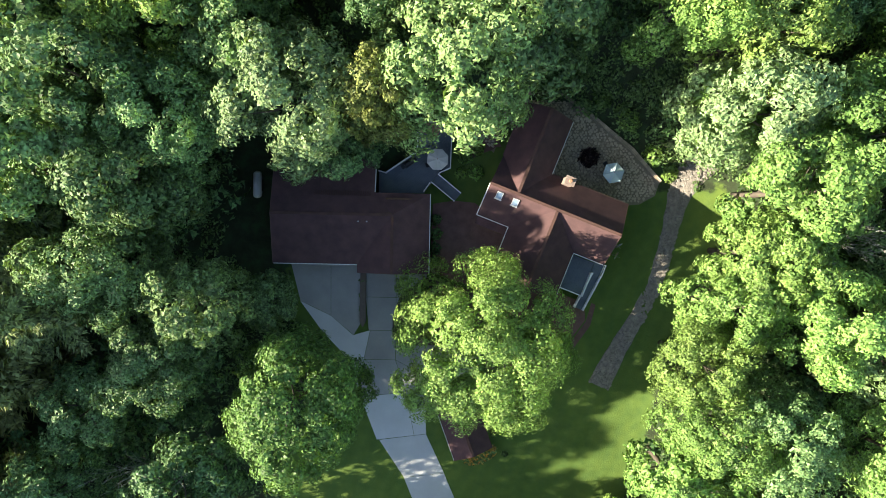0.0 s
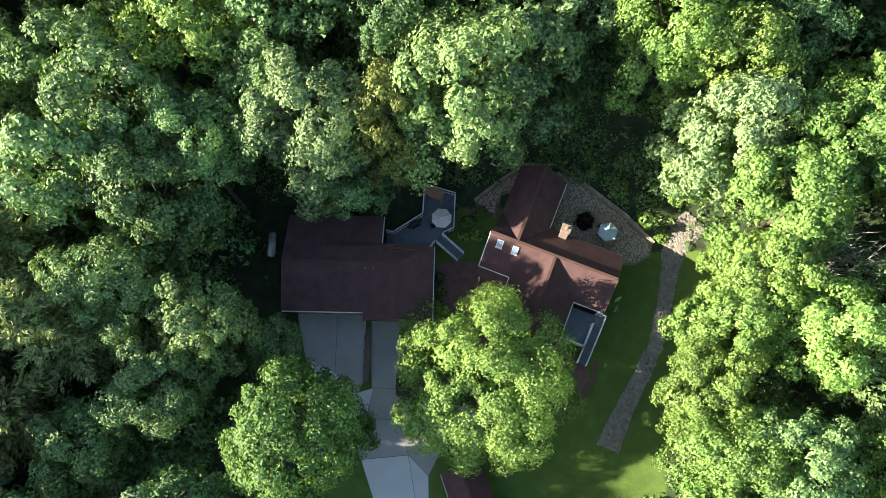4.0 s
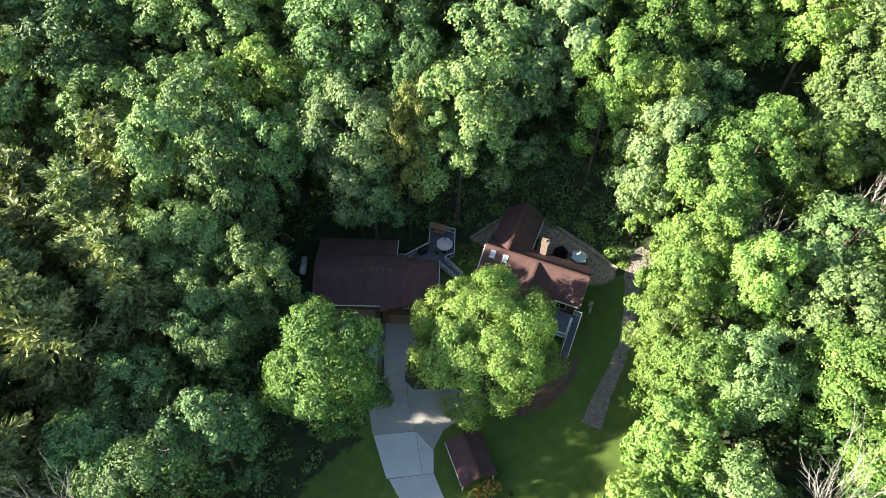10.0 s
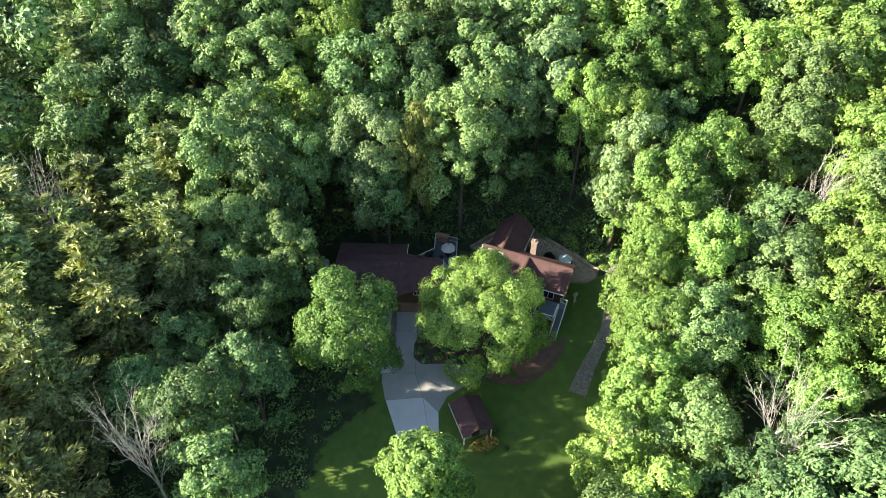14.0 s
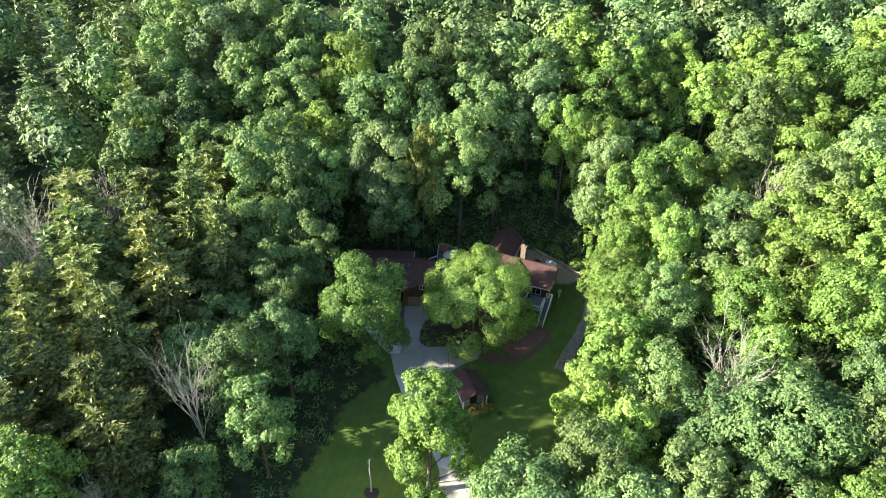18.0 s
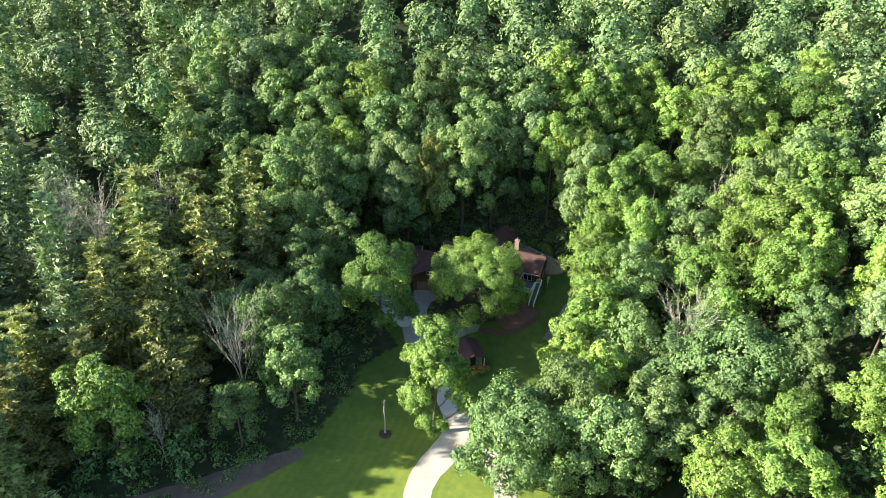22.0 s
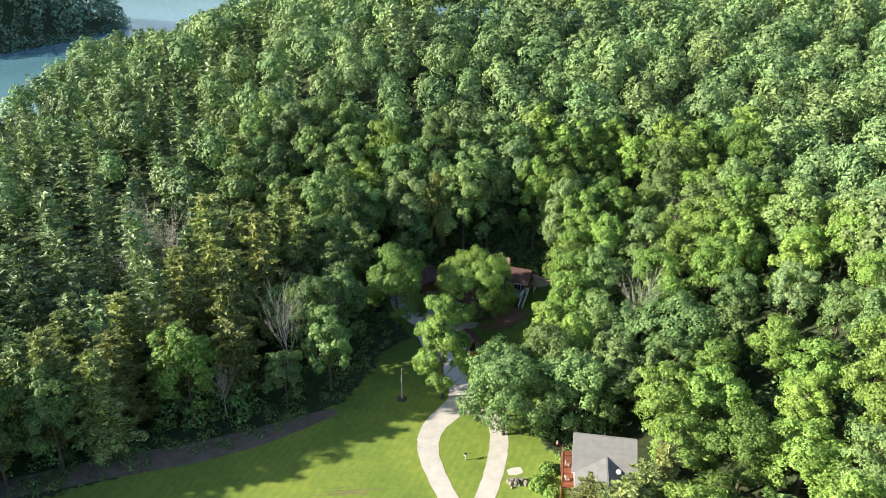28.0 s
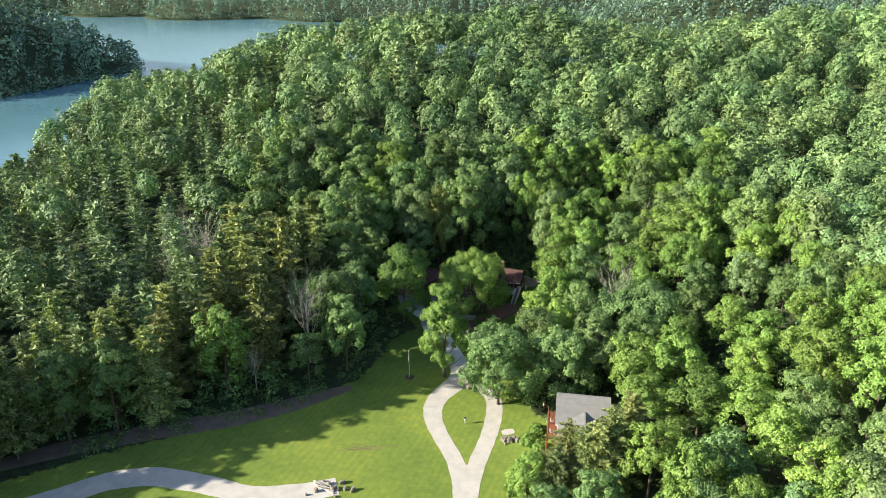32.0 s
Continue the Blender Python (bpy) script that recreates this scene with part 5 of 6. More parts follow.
for p, q in (((-7.5, RV, RZ + 0.05), (7.05, RV, RZ + 0.05)), ((0, RV - 0.2, RZ + 0.05), (0, -8.6, RZ + 0.05)), ((-4.45, RV + 0.2, RZ + 0.05), (-4.45, 9.7, RZ + 0.05))):
    strip(house, "ridge_cap", p, q, 0.3, 0.05, M_RIDGE, HM)
for i, (p, q) in enumerate((((7.08, -3.2, EZ - 0.05), (7.08, RV, RZ - 0.03)), ((7.08, RV, RZ - 0.03), (7.08, 3.75, EZ - 0.05)), ((7.05, 3.76, EZ - 0.08), (-1.7, 3.76, EZ - 0.08)), ((-1.64, 3.7, EZ - 0.08), (-1.64, 9.7, EZ - 0.08)),
             ((-7.26, 3.7, EZ - 0.08), (-7.26, 9.7, EZ - 0.08)), ((-7.53, -3.2, EZ - 0.05), (-7.53, RV, RZ - 0.03)), ((-7.5, -3.21, EZ - 0.08), (-3.9, -3.21, EZ - 0.08)), ((-3.91, -3.15, EZ - 0.08), (-3.91, -8.6, EZ - 0.08)),
             ((3.6, -3.21, EZ - 0.08), (7.05, -3.21, EZ - 0.08)), ((3.61, -3.3, EZ - 0.08), (3.61, -8.6, EZ - 0.08)), ((-3.9, -8.63, EZ - 0.05), (0, -8.63, RZ - 0.03)), ((0, -8.63, RZ - 0.03), (3.6, -8.63, EZ - 0.05)),
             ((-7.2, 9.73, EZ - 0.05), (-4.45, 9.73, RZ - 0.03)), ((-4.45, 9.73, RZ - 0.03), (-1.7, 9.73, EZ - 0.05)))):
    pale = i in (3, 5, 6, 7, 8, 9)
    strip(house, "gutter" if abs(p[2] - q[2]) < 0.1 else "bargeboard", p, q, 0.10, 0.12, M_FASCIA if pale else M_BROWNTRIM, HM, "white painted edge" if pale else "")
for u, v in ((-6.15, -0.55), (-4.35, -0.62)):
    k = (RZ - EZ) / (RV + 3.15)
    z = RZ - (RV - v) * k
    t = HM @ pose(u, v, z + 0.09, math.degrees(math.atan(k)), 0, 0) @ Matrix.Diagonal((0.82, 0.82, 1, 1))
    sk = new("skylight")
    sk.parent = house
    sk["label"] = "domed skylight in a white frame"
    bm = bmesh.new()
    for x0, x1, y0, y1 in ((-0.42, 0.42, 0.46, 0.56), (-0.42, 0.42, -0.56, -0.46), (-0.42, -0.33, -0.46, 0.46), (0.33, 0.42, -0.46, 0.46)):
        box(bm, x0, y0, -0.08, x1, y1, 0.09, t)
    box(bm, -0.5, -0.72, -0.05, 0.5, -0.58, 0.03, t)
    part("skylight_frame", bm, M_FASCIA, sk)
    bm = bmesh.new()
    box(bm, -0.33, -0.46, -0.02, 0.33, 0.46, 0.11, t, bevel=0.04)
    part("dome", bm, M_SKYLIGHT, sk)
chimney = new("chimney")
chimney.parent = house
chimney["label"] = "square stone chimney at the back eave"
bm = bmesh.new()
box(bm, -0.46, 3.05, -0.3, 0.46, 3.8, 7.0, HM, bevel=0.03)
part("stack", bm, M_CHIM, chimney)
bm = bmesh.new()
box(bm, -0.56, 2.95, 7.0, 0.56, 3.9, 7.14, HM, bevel=0.03)
part("cap", bm, M_CHIM, chimney)
bm = bmesh.new()
cyl(bm, HM @ Vector((0, 3.42, 7.14)), HM @ Vector((0, 3.42, 7.4)), 0.18, 0.15, 12)
part("flue", bm, M_BRICKWALL, chimney)
E1, S1, N1, W1 = (0, 1), (1, 0), (-1, 0), (0, -1)
for c, r, w, h in (((6.63, -1.4, 1.5), (0, -1), 1.3, 1.3), ((6.63, 1.7, 1.5), (0, -1), 1.3, 1.3), ((6.63, 0.2, 4.4), (0, -1), 1.1, 0.9), ((4.4, -2.73, 2.7), (1, 0), 1.8, 1.5), ((-5.6, -2.73, 1.9), (1, 0), 1.4, 1.2),
                   ((-1.9, -8.23, 1.8), (1, 0), 1.4, 1.4), ((1.6, -8.23, 1.8), (1, 0), 1.4, 1.4), ((0, -8.23, 4.6), (1, 0), 1.1, 0.9), ((3.13, -6.6, 2.9), (0, -1), 1.6, 1.3), ((-3.43, -5.5, 1.9), (0, 1), 1.4, 1.2),
                   ((-6.83, 5.6, 1.9), (0, 1), 1.2, 1.2), ((-2.07, 6.8, 1.9), (0, -1), 1.3, 1.2), ((3.0, 3.33, 1.9), (-1, 0), 1.5, 1.2)):
    window(house, c, r, w, h, HM)
bm = bmesh.new()
t = HM @ pose(3.13, -4.6, 1.9)
box(bm, -0.02, -0.48, 0.0, 0.06, 0.48, 2.05, t, bevel=0.01)
d = part("door", bm, M_DOOR, house, "plain brown deck door")
bm = bmesh.new()
cyl(bm, t @ Vector((0.06, 0.36, 1.0)), t @ Vector((0.13, 0.36, 1.0)), 0.035, 0.035, 8)
part("door_handle", bm, M_STEEL, d)
# a small entrance roof in the corner of the wings
porch = new("porch")
porch.parent = house
roof_slope(porch, "porch_roof", (-7.3, -4.1, 2.9), (-3.95, -4.1, 2.9), (-3.95, -2.75, 3.5), (-7.3, -2.75, 3.5), HM)
for u in (-7.1, -4.2):
    bm = bmesh.new()
    box(bm, u - 0.08, -4.0, -0.1, u + 0.08, -3.84, 2.9, HM, bevel=0.015)
    part("porch_post", bm, M_RAIL, porch)

# ---- the deck at the house's east corner, with a stair along its outer side ----
FZ = 2.1
front_deck = thing("front_deck", "raised grey deck with white railings at the house corner", "deck")
deck_floor(front_deck, [huv(3.65, -3.3), huv(6.45, -3.3), huv(6.45, -7.2), huv(3.65, -7.2)], FZ, radians(-20.6))
deck_floor(front_deck, [huv(6.5, -3.1), huv(7.6, -3.1), huv(7.6, -4.4), huv(6.5, -4.4)], FZ, radians(-20.6), "landing")
for u, v in ((3.8, -3.45), (6.3, -3.45), (6.3, -7.05), (3.8, -7.05), (7.5, -3.2), (7.5, -4.3)):
    x, y = huv(u, v)
    bm = bmesh.new()
    box(bm, x - 0.08, y - 0.08, -0.2, x + 0.08, y + 0.08, FZ - 0.05)
    part("support_post", bm, M_CEDAR, front_deck)
railing(front_deck, [(*huv(3.7, -7.15), FZ), (*huv(6.4, -7.15), FZ), (*huv(6.4, -4.5), FZ)])
railing(front_deck, [(*huv(6.5, -3.15), FZ), (*huv(7.55, -3.15), FZ), (*huv(7.55, -4.4), FZ)])
stairs(front_deck, huv(7.05, -4.4), huv(7.05, -8.6), 0.1, FZ, 1.0, M_DECK)

# ---- the garage: a long wing and a gable-fronted bay ----
garage = thing("garage", "long brown-shingled garage with a gable-fronted bay", "garage")
GE, GR = 4.0, 5.7
walls(garage, -29.35, -21.0, -5.4, 4.7, -0.4, GE, Matrix(), M_LOG, GR - 0.25, "u")
walls(garage, -20.5, -13.6, -6.1, 1.2, -0.4, GE, Matrix(), M_LOG, GR - 0.3, "v")
RY = -0.6
for s in (((-29.75, -5.9, GE), (-20.8, -5.9, GE), (-17.05, RY, GR), (-29.75, RY, GR)), ((-19.0, 5.15, GE - 0.2), (-29.75, 5.15, GE - 0.2), (-29.75, RY, GR), (-19.0, RY, GR)),
          ((-20.8, -6.75, GE), (-20.8, -5.9, GE), (-17.05, RY, GR + 0.02), (-17.05, -6.75, GR + 0.02)), ((-13.2, 1.7, GE), (-13.2, -6.75, GE), (-17.05, -6.75, GR + 0.02), (-17.05, RY, GR + 0.02)),
          ((-13.2, 1.7, GE), (-13.2, 1.7, GE), (-17.05, RY, GR), (-19.0, 1.7, GE + 0.98)),
          ((-19.0, 1.7, GE + 0.96), (-19.0, 1.7, GE + 0.96), (-17.05, RY, GR), (-19.02, RY, GR))):
    roof_slope(garage, "roof_slope", *s)
for p, q in (((-29.75, RY, GR + 0.05), (-17.1, RY, GR + 0.05)), ((-17.05, RY - 0.15, GR + 0.06), (-17.05, -6.75, GR + 0.06))):
    strip(garage, "ridge_cap", p, q, 0.3, 0.05, M_RIDGE)
for i, (p, q) in enumerate((((-29.78, -5.95, GE - 0.05), (-29.78, RY, GR - 0.03)), ((-29.78, RY, GR - 0.03), (-29.78, 5.2, GE - 0.25)), ((-29.75, -5.96, GE - 0.08), (-20.8, -5.96, GE - 0.08)), ((-13.14, 1.7, GE - 0.08), (-13.14, -6.75, GE - 0.08)),
             ((-20.8, -6.78, GE - 0.05), (-17.05, -6.78, GR - 0.03)), ((-17.05, -6.78, GR - 0.03), (-13.2, -6.78, GE - 0.05)), ((-19.0, 5.21, GE - 0.28), (-29.75, 5.21, GE - 0.28)), ((-18.94, 1.8, GE + 0.9), (-18.94, 5.2, GE - 0.25)))):
    pale = i in (2, 3, 7)
    strip(garage, "gutter" if abs(p[2] - q[2]) < 0.1 else "bargeboard", p, q, 0.10, 0.12, M_FASCIA if pale else M_BROWNTRIM, Matrix(), "white painted edge" if pale else "")
bm = bmesh.new()
for k in range(26):
    x = -25.2 + 0.23 * k
    bar(bm, (x, 1.35, 5.13), (x, 1.85, 4.965), 0.11, 0.07)
part("roof_vent", bm, M_RIDGE, garage, "row of small brown vent louvres")
for x in (-20.6, -19.7):
    bm = bmesh.new()
    cyl(bm, (x, -1.35, 5.2), (x, -1.35, 5.85), 0.07, 0.07, 10)
    part("vent_pipe", bm, M_STEEL, garage, "short steel vent pipe")


def garage_door(x0, x1, y, z1):
    holder = new("garage_door")
    holder.parent = garage
    n = 4
    for i in range(n):
        bm = bmesh.new()
        box(bm, x0, y - 0.07, -0.05 + z1 * i / n + 0.01, x1, y - 0.02, -0.05 + z1 * (i + 1) / n - 0.01, bevel=0.012)
        part("door_panel", bm, M_DOOR, holder)
    bm = bmesh.new()
    for a in ((x0 - 0.12, x0 - 0.01, -0.05, z1), (x1 + 0.01, x1 + 0.12, -0.05, z1), (x0 - 0.12, x1 + 0.12, z1, z1 + 0.12)):
        box(bm, a[0], y - 0.09, a[2], a[1], y - 0.015, a[3])
    part("door_frame", bm, M_BROWNTRIM, holder)


garage_door(-28.6, -25.6, -5.4, 2.4)
garage_door(-24.6, -21.6, -5.4, 2.25)
garage_door(-19.6, -14.5, -6.1, 2.3)
for c, r in (((-13.57, -2.0, 1.6), (0, -1)), ((-29.38, 0.5, 1.7), (0, 1)), ((-17.05, -6.13, 4.4), (1, 0))):
    window(garage, c, r, 1.1, 0.9, Matrix())

# ---- the deck between garage and garden ----
DZ = 0.95
rear_deck = thing("rear_deck", "blue-grey boarded deck with white railings behind the garage", "deck")
deck_floor(rear_deck, [(-18.9, 4.3), (-18.1, 4.1), (-14.7, 6.4), (-14.6, 10.1), (-10.9, 9.0), (-11.0, 4.7), (-12.3, 4.1), (-13.2, 3.0), (-13.9, 1.9), (-18.9, 1.9)], DZ, radians(65))
railing(rear_deck, [(-18.85, 4.25, DZ), (-18.1, 4.05, DZ), (-14.72, 6.4, DZ), (-14.6, 10.05, DZ), (-10.95, 9.0, DZ), (-11.05, 4.7, DZ), (-12.2, 4.15, DZ)])
railing(rear_deck, [(-13.25, 3.05, DZ), (-13.9, 2.1, DZ)])
stairs(rear_deck, (-12.7, 3.55), (-10.2, 1.6), 0.1, DZ, 1.15, M_DECK)
for x, y in ((-18.4, 3.9), (-14.6, 6.3), (-14.4, 9.8), (-11.1, 8.8), (-11.2, 4.9), (-13.3, 2.9), (-16.0, 2.2)):
    bm = bmesh.new()
    box(bm, x - 0.08, y - 0.08, hz(x, y) - 0.3, x + 0.08, y + 0.08, DZ - 0.05)
    part("support_post", bm, M_CEDAR, rear_deck)


# ---- the cabin across the gravel ----
cabin = thing("cabin", "small brick cabin with a plain grey roof and a lower wing", "cabin")
CM = pose(0, 0, 0, 0, 0, -8)
CX0, CX1, CYS, CYN, XM = 17.8, 28.3, -70.6, -64.8, 23.4
CE, CR, WR, WE, WY = 4.0, 7.5, 5.65, 3.6, -79.5
walls(cabin, CX0 + 0.5, CX1 - 0.5, CYS + 0.5, CYN - 0.3, -4.4, CE - 0.1, CM, M_BRICKWALL)
walls(cabin, CX0 + 0.75, CX1 - 0.5, WY + 0.4, CYS + 0.5, -4.4, WE - 0.1, CM, M_BRICKWALL)
bm = bmesh.new()
slab(bm, [(CX0 + 0.5, CYN - 0.5), (CX1 - 0.5, CYN - 0.5), (CX1 - 0.5, CYN - 0.3), (CX0 + 0.5, CYN - 0.3)], CE - 0.1, CR - 0.3)
bmesh.ops.transform(bm, matrix=CM, verts=bm.verts[:])
part("wall", bm, M_BRICKWALL, cabin)
for x in (CX0 + 0.5, CX1 - 0.7):
    bm = bmesh.new()
    side = [(x + k, y, z) for k in (0, 0.2) for y, z in ((CYS + 0.5, CE - 0.1), (CYN - 0.5, CE - 0.1), (CYN - 0.5, CR - 0.45))]
    v = [bm.verts.new(CM @ Vector(p)) for p in side]
    for f in ((0, 1, 2), (5, 4, 3), (0, 3, 4, 1), (1, 4, 5, 2), (2, 5, 3, 0)):
        bm.faces.new([v[i] for i in f])
    part("gable_wall", bm, M_BRICKWALL, cabin)
AY = CYS + (WR - CE) / (CR - CE) * (CYN - CYS)
VX = XM + (WR - CE) / (WR - WE) * (CX1 - XM)
roof_slope(cabin, "roof_slope", (CX0, CYS, CE), (CX1, CYS, CE), (CX1, CYN, CR), (CX0, CYN, CR), CM, M_GREYROOF, 0.9)
roof_slope(cabin, "wing_roof", (CX0 + 0.45, WY, CE + 0.03), (CX0 + 0.45, CYS, CE + 0.03), (XM, AY, WR + 0.02), (XM, WY, WR + 0.02), CM, M_GREYROOF, 0.9)
roof_slope(cabin, "wing_roof", (CX1, CYS - 0.02, WE), (CX1, WY, WE), (XM, WY, WR + 0.02), (XM, AY, WR + 0.02), CM, M_GREYROOF, 0.9)
strip(cabin, "ridge_cap", (XM, AY, WR + 0.06), (XM, WY, WR + 0.06), 0.3, 0.05, M_GREYROOF, CM)
strip(cabin, "ridge_cap", (CX0, CYN, CR + 0.04), (CX1, CYN, CR + 0.04), 0.25, 0.06, M_GREYROOF, CM)
strip(cabin, "gutter", (CX0 + 0.42, WY, CE - 0.04), (CX0 + 0.42, CYS - 0.1, CE - 0.04), 0.1, 0.12, M_FASCIA, CM, "white gutter")
strip(cabin, "bargeboard", (CX0 - 0.03, CYS, CE - 0.06), (CX0 - 0.03, CYN, CR - 0.06), 0.07, 0.18, M_GREYSHED, CM)
strip(cabin, "bargeboard", (CX1 + 0.03, CYS, CE - 0.06), (CX1 + 0.03, CYN, CR - 0.06), 0.07, 0.18, M_GREYSHED, CM)
strip(cabin, "eave_board", (CX0, CYS - 0.04, CE - 0.08), (CX0 + 1.6, CYS - 0.04, CE - 0.08), 0.07, 0.16, M_FASCIA, CM, "white board at the roof's corner")
for v in (-66.2, -68.9):
    window(cabin, (CX0 + 0.47, v, 2.4), (0, 1), 1.3, 1.2, CM)
window(cabin, (CX0 + 0.72, -74.0, 1.8), (0, 1), 1.4, 1.2, CM)
porch_deck = thing("cabin_deck", "red-brown wooden deck along the cabin's side", "deck")
o = [CM @ Vector((x, y, 0)) for x, y in ((CX0 + 0.45, -62.0), (CX0 + 0.45, -71.2), (CX0 - 1.5, -71.2), (CX0 - 1.5, -62.0))]
deck_floor(porch_deck, [(p.x, p.y) for p in o], 1.2, radians(82), "decking", M_REDWOOD)
railing(porch_deck, [(o[3].x, o[3].y, 1.2), (o[2].x, o[2].y, 1.2), (o[1].x, o[1].y, 1.2)], 1.0, 1.6, M_REDWOOD)
for p in o[1:]:
    bm = bmesh.new()
    box(bm, p.x - 0.09, p.y - 0.09, hz(p.x, p.y) - 0.2, p.x + 0.09, p.y + 0.09, 1.15)
    part("support_post", bm, M_REDWOOD, porch_deck)
for y, turn, lb in ((-66.0, 80, "pale garden chair on the cabin's red deck"), (-69.6, 100, "white cushioned chair on the cabin's red deck")):
    t = thing("deck_chair", lb, "chair", CM @ pose(CX0 - 0.6, y, 1.2, 0, 0, turn), "deck chairs")
    for nm, b in (("seat", (-0.34, -0.34, 0.34, 0.34, 0.34, 0.46)), ("backrest", (-0.34, 0.3, 0.46, 0.34, 0.4, 1.0)), ("armrest", (-0.4, -0.3, 0.56, -0.34, 0.34, 0.62)), ("armrest", (0.34, -0.3, 0.56, 0.4, 0.34, 0.62))):
        bm = bmesh.new()
        box(bm, *b, bevel=0.02)
        part(nm, bm, M_CANVAS, t)
    for sx in (-0.3, 0.3):
        for sy in (-0.3, 0.3):
            bm = bmesh.new()
            box(bm, sx - 0.025, sy - 0.025, 0, sx + 0.025, sy + 0.025, 0.34)
            part("leg", bm, M_DARKMETAL, t)
back_steps = thing("back_steps", "dark wooden steps climbing behind the cabin", "steps")
p, q = CM @ Vector((23.0, -61.0, 0)), CM @ Vector((22.9, -57.5, 0))
stairs(back_steps, (p.x, p.y), (q.x, q.y), hz(q.x, q.y), hz(q.x, q.y) + 1.9, 1.7, M_GREYSHED, False)
bunting = thing("porch_flag", "small red and white striped flag at the cabin deck", "flag", pose(o[3].x - 0.1, o[3].y - 0.2, 1.2))
bm = bmesh.new()
cyl(bm, (0, 0, 0.6), (-0.9, 0.1, 2.0), 0.02, 0.018, 8)
part("pole", bm, M_STEEL, bunting)
for k in range(7):
    bm = bmesh.new()
    for j in range(6):
        box(bm, -0.85 - 0.02 * k, 0.10 + 0.15 * j, 1.85 - 0.11 * (k + 1), -0.83 - 0.02 * k, 0.25 + 0.15 * j, 1.85 - 0.11 * k - 0.004, Matrix.Translation((0.03 * math.sin(j * 1.3), 0, -0.03 * j)))
    part("stripe", bm, M_REDCLOTH if k % 2 == 0 else M_CANVAS, bunting)

dish = thing("satellite_dish", "white satellite dish on the cabin's dark roof slope", "satellite dish", CM @ pose(XM + 1.7, -71.0, WR - 0.68, 0, 0, 0))
bm = bmesh.new()
cyl(bm, (0, 0, 0), (0, 0, 0.6), 0.03, 0.03, 8)
part("mast", bm, M_STEEL, dish)
bm = bmesh.new()
cyl(bm, (0, -0.05, 0.6), (0.05, -0.3, 0.8), 0.15, 0.42, 18)
part("reflector", bm, M_RAIL, dish)

# ---- the garden shed ----
SM = pose(-8.85, -24.5, hz(-8.85, -24.5) - 0.05, 0, 0, 20.5) @ Matrix.Diagonal((1.12, 1.08, 1.0, 1.0))
shed = thing("garden_shed", "small shed with a brown gable roof and open front", "shed", SM)
walls(shed, -1.6, 1.6, -1.9, 2.2, -0.4, 2.3, Matrix(), M_GREYSHED, 3.0, "v")
for s in (((-2.0, -2.8, 2.15), (-2.0, 2.5, 2.15), (0, 2.5, 3.2), (0, -2.8, 3.2)), ((2.0, 2.5, 2.15), (2.0, -2.8, 2.15), (0, -2.8, 3.2), (0, 2.5, 3.2))):
    roof_slope(shed, "roof_slope", *s)
strip(shed, "ridge_cap", (0, -2.8, 3.25), (0, 2.5, 3.25), 0.26, 0.05, M_RIDGE)
for k in (-1, 1):
    strip(shed, "bargeboard", (2.0 * k, -2.83, 2.1), (0, -2.83, 3.14), 0.06, 0.14, M_RIDGE)
    strip(shed, "gutter", (2.04 * k, -2.8, 2.1), (2.04 * k, 2.5, 2.1), 0.07, 0.09, M_FASCIA if k < 0 else M_RIDGE)
    bm = bmesh.new()
    box(bm, 1.75 * k - 0.07, -2.65, -0.2, 1.75 * k + 0.07, -2.51, 2.15, bevel=0.012)
    part("porch_post", bm, M_RAIL, shed)
bm = bmesh.new()
box(bm, -0.5, -1.97, 0.0, 0.5, -1.92, 2.0, bevel=0.01)
part("shed_door", bm, M_DARKMETAL, shed)
window(shed, (-1.0, -1.93, 1.3), (1, 0), 0.6, 0.7, Matrix())


